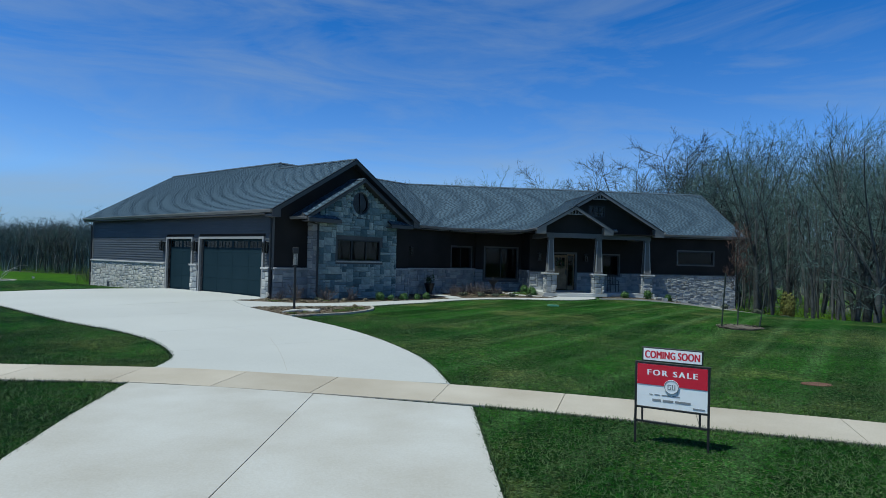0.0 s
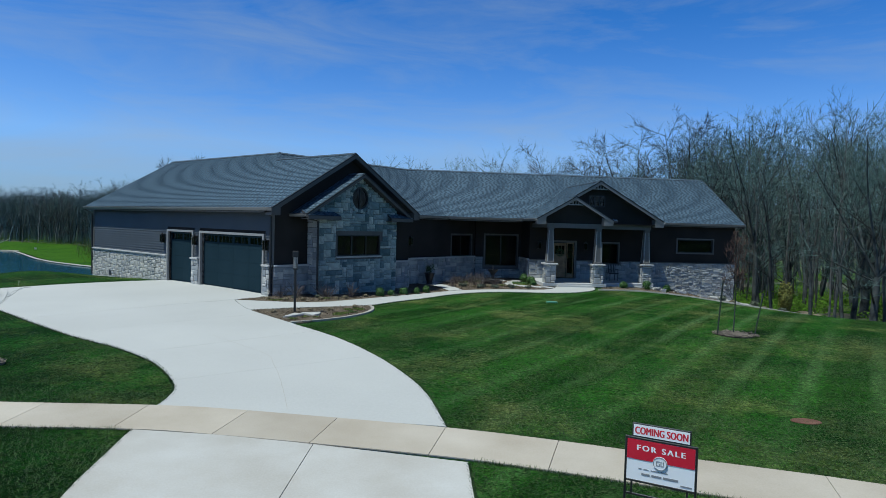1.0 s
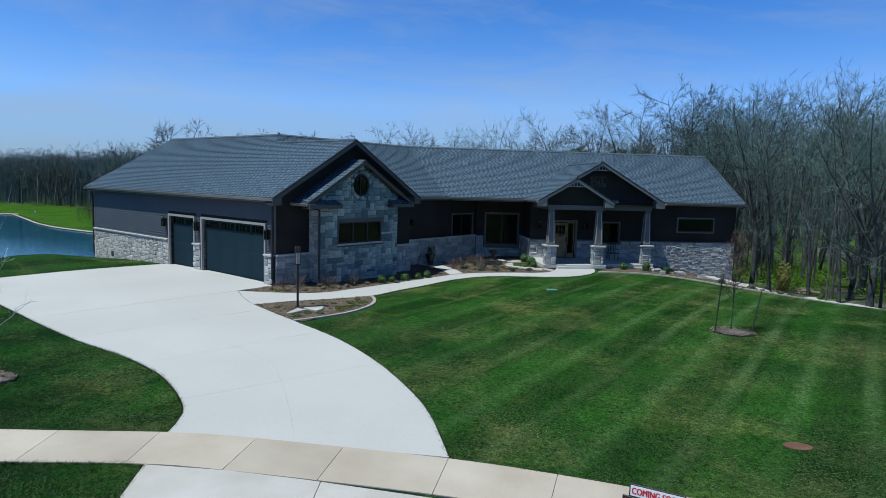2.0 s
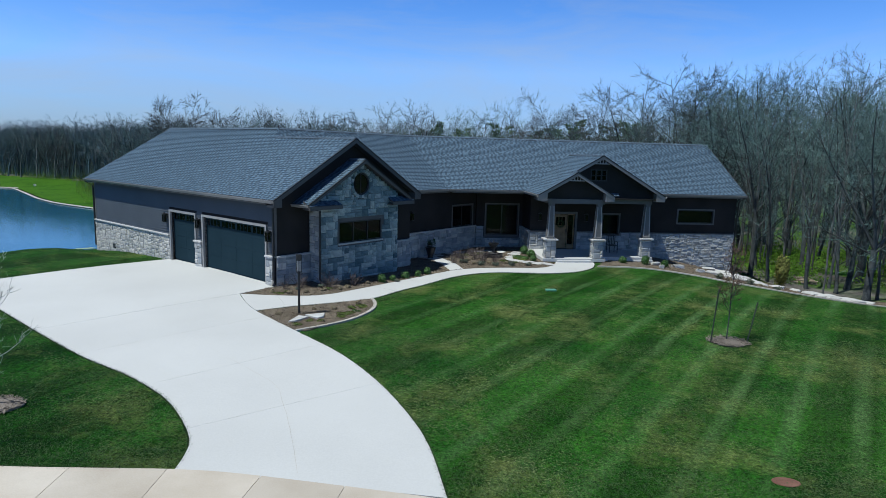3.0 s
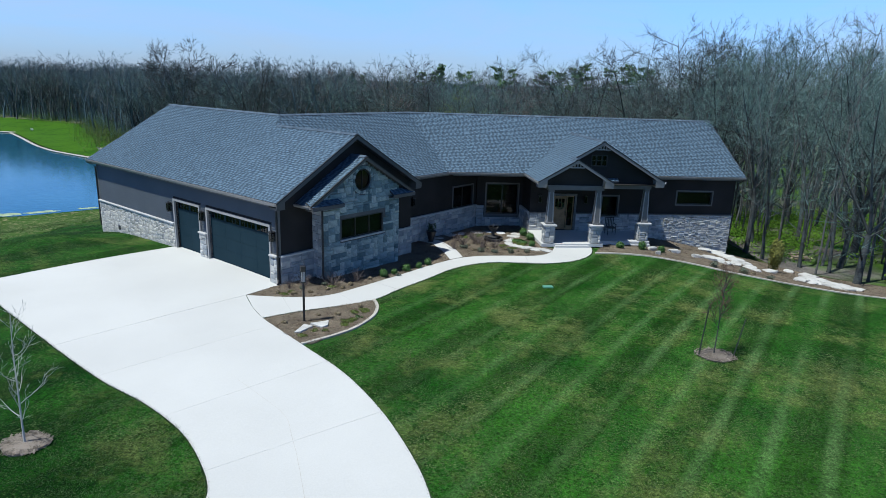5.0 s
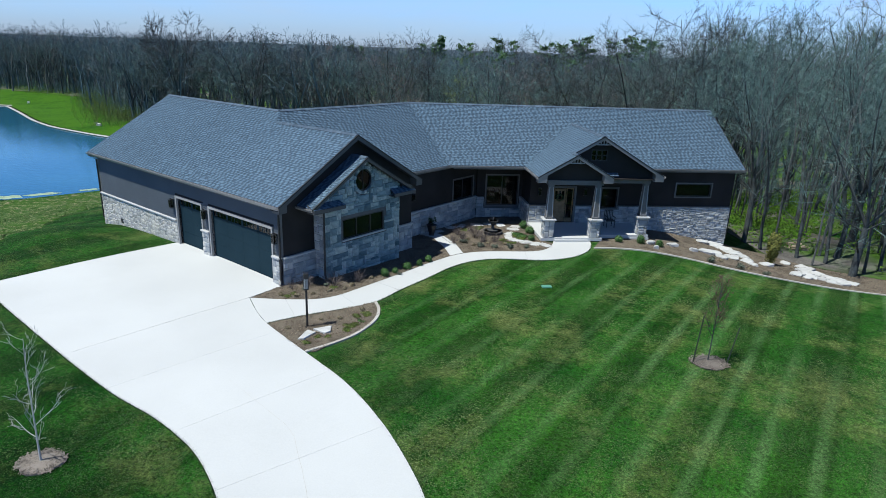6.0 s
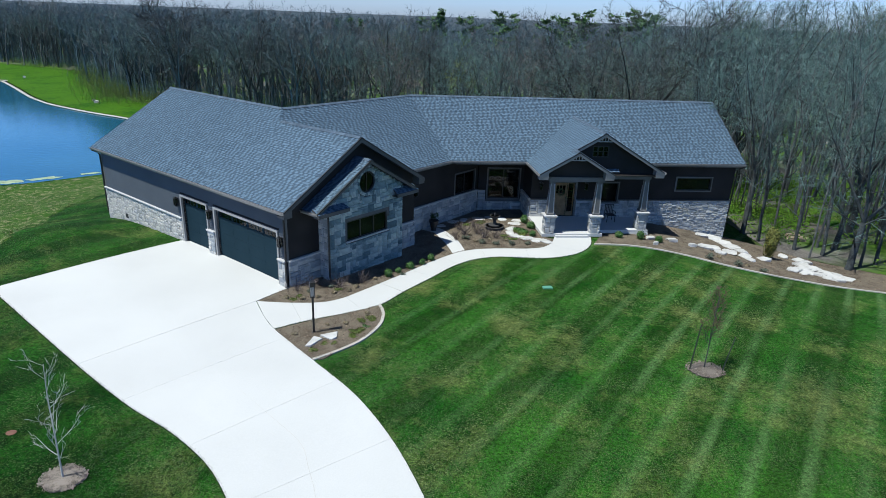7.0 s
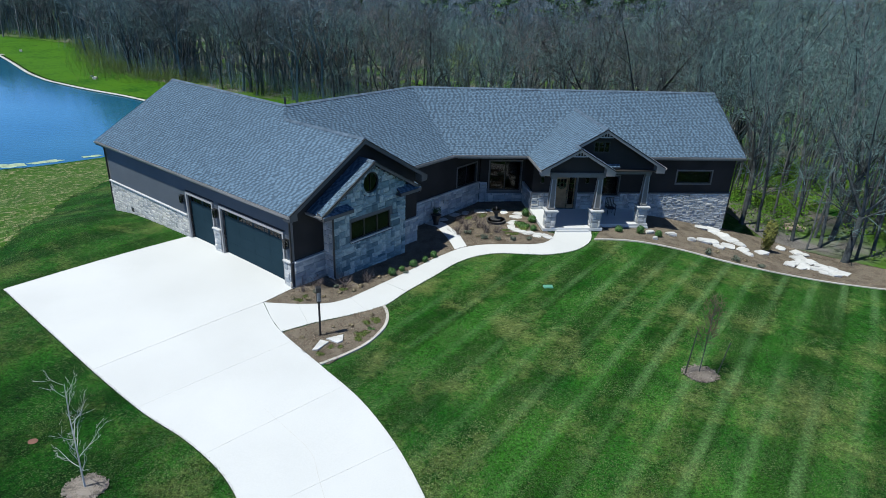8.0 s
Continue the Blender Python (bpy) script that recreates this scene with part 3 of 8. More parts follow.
def shrink(poly, by):
    """Pull an outline in, along the halving line of each corner."""
    clean = []
    for p in poly:
        if not clean or (p - clean[-1]).length > 0.04:
            clean.append(p)
    while len(clean) > 2 and (clean[0] - clean[-1]).length < 0.04:
        clean.pop()
    poly = clean
    area = sum(a.x * b.y - b.x * a.y for a, b in zip(poly, poly[1:] + poly[:1]))
    sgn, out = (1 if area > 0 else -1), []
    for i, p in enumerate(poly):
        a, b = p - poly[i - 1], poly[(i + 1) % len(poly)] - p
        if a.length < 1e-5 or b.length < 1e-5:
            continue
        a.normalize(), b.normalize()
        d = (Vector((-a.y, a.x)) + Vector((-b.y, b.x))) * sgn
        if d.length > 1e-4:
            out.append(p + d.normalized() * by)
    return out


def slabs(owner, polys, mat, lift, name="slab", gap=0.008):
    for p in polys:
        ring = shrink([Vector(v) for v in p], gap)
        if len(ring) > 2:
            part(name, drape(ring, lift, 0.10, 1.2), mat, owner)


def paving(name, outline, label, lift):
    bed = drape([tuple(p) for p in outline], lift - 0.014, 0.0, 1.2)
    ob = solid(name, bed, JOINT, label, "pavement", "structure")
    return ob


driveway = paving("driveway", drive_outline, "broad pale concrete driveway curving up to the garage", 0.032)
d_cross = Vector((4.39, 5.36)).normalized()
pieces = split([drive_outline], (-12.72, 17.66), d_cross)
for point, way in (((-9.52, 16.66), (3.0, 3.37)), ((-7.21, 14.12), (3.3, 3.51)), ((-4.36, 12.66), (2.57, 2.14))):
    way = Vector(way).normalized()
    pieces = split(pieces, point, way, lambda p: inside(*(Vector(point) + way * 1.5), [tuple(v) for v in p]))
pad = max(pieces, key=lambda p: middle(p).y)
slabs(driveway, [pad], CONCRETE, 0.032, gap=0.010)
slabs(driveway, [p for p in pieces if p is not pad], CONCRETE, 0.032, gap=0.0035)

# a wandering crack that crosses the slabs
crack = curve_through([(-6.84, 16.78), (-6.32, 16.33), (-5.76, 15.83), (-5.1, 15.24), (-4.43, 14.62), (-4.06, 14.12), (-3.79, 13.48), (-3.46, 12.73), (-3.02, 11.6), (-2.55, 10.3)], 0.15)
bm = bmesh.new()
rows = []
for k, p in enumerate(crack):
    d = (crack[min(k + 1, len(crack) - 1)] - crack[max(k - 1, 0)]).normalized()
    side, jog = Vector((-d.y, d.x)), 0.012 * noise.noise((p.x * 5, p.y * 5, 0))
    wide = 0.001 + 0.0025 * smooth_step(0, 20, k)
    rows.append([bm.verts.new((p.x + side.x * (jog + e * wide), p.y + side.y * (jog + e * wide), lie(p.x, p.y) + 0.0355)) for e in (-1, 1)])
for a, b in zip(rows, rows[1:]):
    bm.faces.new((a[0], a[1], b[1], b[0]))
part("crack", bm, CURB, driveway, "thin grey crack in the concrete")

apron = paving("driveway_apron", apron_outline, "pale concrete driveway apron below the sidewalk", 0.032)
pieces = split([apron_outline], (-1.70, 8.75), Vector((0.10, -3.8)).normalized())
slabs(apron, split(pieces, (-1, 1.2), Vector((1, 0.05)).normalized()), APRON_CONCRETE, 0.032)

WALK_LINE = curve_through([(-30, 6.2), (-20, 8.6), (-12, 9.9), (-7.65, 10.06), (-4.8, 10.24), (-3.18, 10.16), (0.22, 9.70), (1.98, 9.30), (3.9, 8.74), (5.94, 8.16), (9.5, 6.9), (14, 4.9), (22, 0.5)], 0.1)
sidewalk_edge = []
for i, p in enumerate(WALK_LINE):
    d = (WALK_LINE[min(i + 1, len(WALK_LINE) - 1)] - WALK_LINE[max(i - 1, 0)]).normalized()
    sidewalk_edge.append((p, p + Vector((d.y, -d.x)) * 1.24))
sidewalk = paving("sidewalk", [a for a, b in sidewalk_edge] + [b for a, b in sidewalk_edge][::-1], "tan concrete sidewalk slabs crossing the driveway", 0.034)
marks = [min(range(len(WALK_LINE)), key=lambda i: abs(WALK_LINE[i].x - x)) for x in (-6.74, -4.94, -3.24, -1.60, 0.28, 1.99)]
for i, way in ((marks[0], -1), (marks[-1], 1)):
    run = 0.0
    while 0 < i < len(WALK_LINE) - 1:
        run += (WALK_LINE[i + way] - WALK_LINE[i]).length
        i += way
        if run >= 1.78:
            marks.append(i)
            run = 0.0
marks = sorted(set(marks))
slabs(sidewalk, [[sidewalk_edge[k][0] for k in range(a, b + 1, 3)] + [sidewalk_edge[b][0], sidewalk_edge[b][1]] + [sidewalk_edge[k][1] for k in range(b - 1, a - 1, -3)] + [sidewalk_edge[a][1]]
                 for a, b in zip(marks, marks[1:])], TAN_CONCRETE, 0.034, gap=0.007)

PATH_TOP = curve_through([(-8.30, 23.02), (-7.6, 23.04), (-6.79, 23.1), (-5.71, 23.32), (-4.92, 23.83), (-4.08, 24.9), (-3.35, 25.9), (-2.0, 27.82), (-1.5, 28.57), (-0.31, 30.0), (0.34, 30.5), (1.2, 30.84), (2.27, 30.98), (3.7, 31.1), (4.6, 31.5), (5.15, 32.4), (5.35, 33.25)])
PATH_LOW = curve_through([(-6.93, 20.83), (-5.75, 21.73), (-4.5, 22.5), (-3.21, 23.5), (-2.37, 24.95), (-1.18, 26.8), (-0.3, 28.2), (0.7, 29.2), (1.92, 29.72), (3.3, 29.75), (4.6, 29.85), (6.1, 30.6), (7.05, 31.8), (7.4, 32.9), (7.45, 33.55)])
front_walk_outline = PATH_TOP + PATH_LOW[::-1] + [Vector((-7.6, 21.75))]
front_walk = paving("front_walk", front_walk_outline, "curved pale concrete walk to the front porch", 0.034)
pieces = [front_walk_outline]
for (x, y), a in (((-6.6, 22.6), 118), ((-4.7, 23.9), 130), ((-3.2, 25.5), 145), ((-1.95, 27.3), 150), ((-0.55, 29.1), 140), ((1.3, 30.2), 100), ((3.6, 30.4), 92), ((5.6, 31.6), 150)):
    pieces = split(pieces, (x, y), (math.cos(radians(a)), math.sin(radians(a))), lambda p, x=x, y=y: inside(x, y, [tuple(v) for v in p]))
slabs(front_walk, pieces, CONCRETE, 0.034, gap=0.004)

side_path = [Vector(p) for p in ((0.33, 30.55), (-0.32, 30.05), (-0.75, 31.6), (-1.45, 33.3), (-2.7, 34.0), (-2.3, 34.9), (-0.95, 33.9), (-0.1, 32.2))]
path2 = paving("side_path", side_path, "short pale paved path branching into the shade", 0.045)
pieces = split(split([side_path], (-0.8, 31.8), (0.9, 0.35)), (-1.5, 33.6), (0.7, 0.7))
slabs(path2, pieces, CONCRETE, 0.045)

# planting beds
BED_HOUSE = [G(0.1, -0.02).xy] + [p + Vector((0.02, 0)) for p in PATH_TOP[0:-1]] + [M(9.3, 32.2).xy, M(9.3, 37.4).xy, G(15.85, 1.42).xy, G(8.35, 1.42).xy, G(8.32, 0.02).xy]
BED_CORNER = curve_through([(-6.86, 20.78), (-4.97, 18.90), (-4.2, 19.55), (-3.48, 20.45), (-2.98, 21.7), (-2.97, 22.75), (-3.22, 23.42), (-4.5, 22.44), (-5.75, 21.66), (-6.86, 20.78)], 0.3)[:-1]
CURB_RIGHT = curve_through([(7.45, 32.35), (8.99, 32.45), (10.81, 32.22), (12.54, 31.75), (14.2, 31.15), (16.0, 30.75), (19.0, 30.45), (22.3, 30.35), (26.5, 29.9)])
BED_RIGHT = [p for p in CURB_RIGHT] + [Vector((27.5, 33.0)), Vector((24, 36.5)), Vector((20, 39)), M(22.05, 36).xy, M(22.05, 35.38).xy, M(12.8, 35.38).xy, M(12.8, 32.3).xy]
for outline, label in ((BED_HOUSE, "brown bark mulch bed along the house"), (BED_CORNER, "rounded mulch bed between driveway and walk"), (BED_RIGHT, "mulch bed with white rocks beside the porch")):
    tagged(solid("mulch_bed", drape([tuple(p) for p in outline], 0.03, 0.06, 0.8), MULCH, label, "mulch bed", "structure"))


def edging(line, label):
    bm = bmesh.new()
    for a, b in zip(line, line[1:]):
        pa, pb = (Vector((p.x, p.y, lie(p.x, p.y) + 0.060)) for p in (a, b))
        beam(bm, pa, pb + (pb - pa) * 0.04, 0.12, 0.20)
    solid("bed_edging", bm, CURB, label, "edging", "structure")


edging(curve_through([(-4.95, 18.86), (-4.2, 19.55), (-3.48, 20.45), (-2.98, 21.7), (-2.97, 22.75), (-3.22, 23.46)], 0.25), "pale concrete curb edging the corner bed")
edging(CURB_RIGHT, "pale concrete curb edging the lawn")

# ---- the house ----
house = thing("house", (3.0, 38.0, 0.0), "single-storey dark taupe ranch house with limestone base and grey shingle roof", "house")
PITCH = 0.583
EAVE = 3.48


def wall(name, w, outer, holes=(), thick=0.22, mat=STUCCO, label=""):
    bm = bmesh.new()
    edges = []
    for loop in (outer, *holes):
        vs = [bm.verts.new((x, 0, z)) for x, z in loop]
        edges += [bm.edges.new((a, b)) for a, b in zip(vs, vs[1:] + vs[:1])]
    bmesh.ops.triangle_fill(bm, edges=edges, use_beauty=True, use_dissolve=False)
    made = bmesh.ops.extrude_face_region(bm, geom=bm.faces[:])
    for v in made["geom"]:
        if isinstance(v, bmesh.types.BMVert):
            v.co.y += thick
    bmesh.ops.recalc_face_normals(bm, faces=bm.faces)
    bm.transform(w)
    return part(name, bm, mat, house, label)


def rect(x0, x1, z0, z1):
    return [(x0, z0), (x1, z0), (x1, z1), (x0, z1)]


def circle(x, z, r, n=28):
    return [(x + r * math.cos(2 * math.pi * k / n), z + r * math.sin(2 * math.pi * k / n)) for k in range(n)]


# walls, each with its own frame
W_GARAGE = frame_at(*G(0.12, 17.12).xy, -36.8)          # runs back to front along the doors
W_GABLE = frame_at(*G(0.12, 0).xy, 53.2)
BUMP = -0.70
W_BUMP = frame_at(*G(1.90, BUMP).xy, 53.2)
W_BUMP_L = frame_at(*G(1.90, 0).xy, -36.8)
W_BUMP_R = frame_at(*G(6.60, BUMP).xy, 143.2)
W_RETURN = frame_at(*G(8.30, 0).xy, 143.2)
W_MID = frame_at(*G(8.30, 1.40).xy, 53.2)
W_REAR = frame_at(*M(6.38, 37.5).xy, 8.2)
W_NOOK = frame_at(*M(9.33, 37.5).xy, -81.8)
W_FRONT = frame_at(*M(9.33, 35.4).xy, 8.2)
W_EAST = frame_at(*M(22.10, 35.4).xy, 98.2)
W_WEST = frame_at(*G(9.74, 17.12).xy, -126.8)

LOW = -2.6
DOOR2, DOOR1 = (11.72, 16.52, 2.30), (8.72, 10.98, 2.30)   # start, end, head
TOP = EAVE + 0.10

wall_garage = wall("wall", W_GARAGE, [(0, LOW), (8.72, LOW), (8.72, 2.30), (10.98, 2.30), (10.98, LOW), (11.72, LOW), (11.72, 2.30), (16.52, 2.30), (16.52, LOW), (17.12, LOW), (17.12, TOP), (0, TOP)])
wall_gable = wall("wall", W_GABLE, [(0.22, LOW), (8.18, LOW), (8.18, TOP), (4.03, TOP + 4.10 * PITCH), (0.22, TOP)])
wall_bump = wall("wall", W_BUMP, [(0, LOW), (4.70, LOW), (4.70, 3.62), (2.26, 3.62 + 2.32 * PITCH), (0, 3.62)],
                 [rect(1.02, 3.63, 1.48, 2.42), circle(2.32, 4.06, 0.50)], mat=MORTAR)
wall_bump_l = wall("wall", W_BUMP_L, rect(0, 0.70, LOW, 3.55), thick=0.2, mat=MORTAR)
wall_bump_r = wall("wall", W_BUMP_R, rect(0, 0.70, LOW, 3.55), thick=0.2, mat=MORTAR)
wall("wall", W_RETURN, rect(0.22, 1.62, LOW, TOP))
wall_mid = wall("wall", W_MID, [(0, LOW), (7.6, LOW), (7.6, 4.6), (4.6, 3.6), (0, 3.6)], [rect(5.30, 7.25, 1.16, 2.42)])
wall_rear = wall("wall", W_REAR, rect(0.05, 3.17, LOW, 4.6), [rect(0.66, 2.68, 0.56, 2.46)])
wall_nook = wall("wall", W_NOOK, rect(0.0, 2.1, LOW, TOP))
wall_front = wall("wall", W_FRONT, rect(0.22, 12.77, LOW, TOP + 0.06), [rect(1.42, 2.72, 0.05, 2.15), rect(4.42, 5.42, 0.95, 2.16), rect(9.11, 11.35, 1.72, 2.51)])
gable_rise = 4.82 * PITCH
wall("wall", W_EAST, [(0.22, -3.6), (9.62, -3.6), (9.62, TOP), (4.82, TOP + gable_rise), (0.22, TOP)])
wall("wall", W_WEST, [(0.0, LOW - 0.6), (9.62, LOW - 0.6), (9.62, TOP), (4.81, TOP + gable_rise), (0.0, TOP)])
# back walls close the house
back = [G(9.74, 17.12).xy, G(9.74, 11.07).xy]
u_line = lambda v: G(v, 11.07).xy
n_back = 45.02
v_back = next(v for v in np.arange(10, 30, 0.01) if (MAIN_FRAME.inverted() @ Vector((*u_line(v), 0))).y > n_back)
back += [u_line(v_back), M(22.10, n_back).xy]
for a, b in zip(back, back[1:]):
    d = b - a
    ang = math.degrees(math.atan2(d.y, d.x))
    w = Matrix.Translation((a.x, a.y, 0)) @ Matrix.Rotation(radians(ang), 4, "Z")
    wall("wall", w, rect(0, d.length, -3.6, TOP), thick=-0.2)


# ---- limestone ----
def stone_mesh(seed, mat):
    """A split-face stone of unit size: x and z from -0.5 to 0.5, front at y = -1."""
    r = random.Random(seed)
    bm = bmesh.new()
    back_ring = [bm.verts.new((x, 0, z)) for x, z in ((-0.5, -0.5), (0.5, -0.5), (0.5, 0.5), (-0.5, 0.5))]
    mid = [bm.verts.new((x, -0.55 - 0.2 * r.random(), z)) for x, z in ((-0.5, -0.5), (0.5, -0.5), (0.5, 0.5), (-0.5, 0.5))]
    face = [bm.verts.new((x * (0.80 + 0.12 * r.random()), -0.9 - 0.25 * r.random(), z * (0.72 + 0.16 * r.random()))) for x, z in ((-0.5, -0.5), (0.5, -0.5), (0.5, 0.5), (-0.5, 0.5))]
    hub = bm.verts.new((0.2 * (r.random() - 0.5), -1.05 - 0.2 * r.random(), 0.2 * (r.random() - 0.5)))
    for k in range(4):
        j = (k + 1) % 4
        bm.faces.new((back_ring[k], back_ring[j], mid[j], mid[k]))
        bm.faces.new((mid[k], mid[j], face[j], face[k]))
        bm.faces.new((face[k], face[j], hub))
    bmesh.ops.recalc_face_normals(bm, faces=bm.faces)
    return mesh_of("stone", bm, mat)


STONE_MESHES = [stone_mesh(k, STONE) for k in range(8)]
PALE_STONE_MESHES = [stone_mesh(k, PALE_STONE) for k in range(8)]


def ashlar(x0, x1, z0, z1, seed, keep=lambda x, z: True, cell=(0.12, 0.105), wide=(2, 6), high=(1, 3), gap=0.014):
    """Rectangles of a random coursed stone wall, as centre and size."""
    r = random.Random(seed)
    nx, nz = max(1, round((x1 - x0) / cell[0])), max(1, round((z1 - z0) / cell[1]))
    cx, cz = (x1 - x0) / nx, (z1 - z0) / nz
    used, out = set(), []
    for j in range(nz):
        for i in range(nx):
            if (i, j) in used:
                continue
            w, h = r.randint(*wide), r.choice([k for k in range(high[0], high[1] + 1)] + [2])
            while w > 1 and any((i + k, j) in used or i + k >= nx for k in range(w)):
                w -= 1
            h = min(h, nz - j)
            while h > 1 and any((i + a, j + b) in used for a in range(w) for b in range(h)):
                h -= 1
            fits = lambda w, h: all(keep(x0 + (i + w / 2 + sx * w * 0.45) * cx, z0 + (j + h / 2 + sz * h * 0.45) * cz) for sx in (-1, 1) for sz in (-1, 1))
            while not fits(w, h) and w + h > 2:
                w, h = (w - 1, h) if w >= h else (w, h - 1)
            for a in range(w):
                for b in range(h):
                    used.add((i + a, j + b))
            x, z = x0 + (i + w / 2) * cx, z0 + (j + h / 2) * cz
            if fits(w, h):
                out.append((x, z, w * cx - gap, h * cz - gap))
    return out


def stones_apart(owner, w, rects, depth=0.055, seed=0, kinds=STONE_MESHES):
    """Each stone a part of its wall."""
    r = random.Random(seed)
    for x, z, a, h in rects:
        ob = new("stone", r.choice(kinds))
        ob.parent = owner
        m = w @ Matrix.Translation((x, 0.0, z)) @ Matrix.Diagonal((a, depth * r.uniform(0.7, 1.25), h, 1))
        ob.matrix_basis = Matrix.Translation(-BASE[owner]) @ m


def stones_joined(name, owner, w, rects, depth=0.055, seed=0):
    r = random.Random(seed)
    verts, faces = [], []
    for x, z, a, h in rects:
        me = r.choice(STONE_MESHES)
        m = Matrix.Translation(-BASE[owner]) @ w @ Matrix.Translation((x, 0.0, z)) @ Matrix.Diagonal((a, depth * r.uniform(0.7, 1.25), h, 1))
        k = len(verts)
        verts += [tuple(m @ v.co) for v in me.vertices]
        faces += [tuple(k + i for i in p.vertices) for p in me.polygons]
    me = bpy.data.meshes.new(name)
    me.from_pydata(verts, [], faces)
    me.materials.append(STONE_JOINED)
    ob = new(name, me)
    ob.parent = owner
    BASE[ob] = BASE[owner]
    return tagged(ob, "pale split-face limestone", kind="stuff")


def in_rect(x, z, r):
    return r[0] < x < r[1] and r[2] < z < r[3]


CAP = 1.10
# mortar beds that carry the stones, and their cap courses
def wainscot(w, x0, x1, z0, seed, apart_from=None, owner=None, cap=True, **kw):
    bed = part("stone_base", boxes(w, (x0, x1, -0.045, 0.004, z0, CAP - 0.02)), PALE_MORTAR, house, "sky-tinted limestone base course")
    wf = w @ Matrix.Translation((0, -0.045, 0))
    rects = ashlar(x0, x1, max(z0, -1.6), CAP - 0.03, seed, **kw)
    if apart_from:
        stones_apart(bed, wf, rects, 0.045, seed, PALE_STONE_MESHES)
    else:
        stones_joined("stonework", bed, wf, rects, seed=seed)
    if cap:
        part("cap_course", boxes(w, (x0 - 0.0, x1 + 0.0, -0.15, 0.0, CAP - 0.03, CAP + 0.05), bevel=0.012), CAPSTONE, bed, "pale stone sill")
    return bed


wainscot(W_GARAGE, 0.0, 8.55, -0.9, 11, apart_from=True, cell=(0.105, 0.095), wide=(2, 4), gap=0.010)
for a, b, s in ((11.0, 11.62, 12), (16.60, 17.10, 13)):
    w = W_GARAGE @ Matrix.Translation((0, -0.08, 0))
    pier = part("stone_base", boxes(W_GARAGE, (a + 0.03, b - 0.03, -0.09, 0.0, -0.6, CAP - 0.02)), MORTAR, house, "narrow limestone pier beside the garage door")
    stones_joined("stonework", pier, W_GARAGE @ Matrix.Translation((0, -0.09, 0)), ashlar(a + 0.02, b - 0.02, -0.25, CAP - 0.03, s, wide=(2, 4)), seed=s)
    part("cap_course", boxes(W_GARAGE, (a - 0.02, b + 0.02, -0.20, 0.0, CAP - 0.03, CAP + 0.05), bevel=0.012), CAPSTONE, pier, "pale stone sill")
wainscot(W_GABLE, 0.0, 1.77, -0.6, 14)
wainscot(W_GABLE, 6.49, 8.20, -0.6, 15)
wainscot(W_RETURN, 0.05, 1.35, -0.6, 16)
wainscot(W_MID, 0.05, 7.55, -0.6, 17)
rear_bed = part("stone_base", boxes(W_REAR, (0.05, 2.90, -0.045, 0.004, -0.6, 0.48)), MORTAR, house, "sky-tinted limestone base course")
stones_joined("stonework", rear_bed, W_REAR @ Matrix.Translation((0, -0.045, 0)), ashlar(0.05, 2.9, -0.5, CAP, 18, lambda x, z: not in_rect(x, z, (0.56, 2.78, 0.44, 3))), seed=18)
wainscot(W_NOOK, 0.0, 2.1, -0.6, 19)
front_beds = [part("stone_base", boxes(W_FRONT, row), PALE_MORTAR, house, "pale rough limestone base course") for row in
              ((0.0, 1.30, -0.045, 0.004, -0.6, CAP - 0.02), (2.84, 4.32, -0.045, 0.004, -0.6, CAP - 0.02), (4.32, 5.52, -0.045, 0.004, -0.6, 0.88), (5.52, 12.77, -0.045, 0.004, -2.6, CAP - 0.02))]
front_bed = front_beds[3]
rects = ashlar(0.0, 6.2, -0.3, CAP - 0.03, 20, lambda x, z: not (1.28 < x < 2.86) and not in_rect(x, z, (4.30, 5.54, 0.86, 3)))
stones_joined("stonework", front_bed, W_FRONT @ Matrix.Translation((0, -0.045, 0)), rects, seed=20)
rects = ashlar(6.2, 12.77, -1.9, CAP - 0.03, 21, cell=(0.085, 0.070), wide=(2, 6), high=(1, 2), gap=0.005)
stones_joined("rubble_stonework", front_bed, W_FRONT @ Matrix.Translation((0, -0.045, 0)), rects, depth=0.060, seed=21)
for k, row in ((0, (0.0, 1.28, -0.14, 0.0, CAP - 0.03, CAP + 0.03)), (1, (2.86, 4.30, -0.14, 0.0, CAP - 0.03, CAP + 0.03)), (3, (5.54, 12.80, -0.11, 0.0, CAP - 0.03, CAP + 0.02))):
    part("cap_course", boxes(W_FRONT, row), FASCIA, front_beds[k])
wainscot(W_EAST, 0.05, 9.6, -3.5, 22, cell=(0.16, 0.14))
wainscot(W_WEST, 0.0, 9.62, -3.3, 23, cell=(0.16, 0.14))

# the stone front below the small gable: each stone apart
bump_top = lambda x: 3.60 + min(x, 4.60 - x) * PITCH
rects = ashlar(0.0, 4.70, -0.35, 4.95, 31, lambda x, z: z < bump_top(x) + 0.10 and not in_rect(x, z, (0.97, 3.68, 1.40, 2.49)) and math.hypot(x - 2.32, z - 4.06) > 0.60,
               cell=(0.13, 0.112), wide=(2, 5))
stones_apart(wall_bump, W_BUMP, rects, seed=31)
stones_joined("stonework", wall_bump_l, W_BUMP_L, ashlar(0.0, 0.70, -0.35, 3.45, 32, cell=(0.115, 0.105), wide=(2, 4)), seed=32)
stones_joined("stonework", wall_bump_r, W_BUMP_R, ashlar(0.0, 0.70, -0.35, 3.45, 33, cell=(0.115, 0.105), wide=(2, 4)), seed=33)

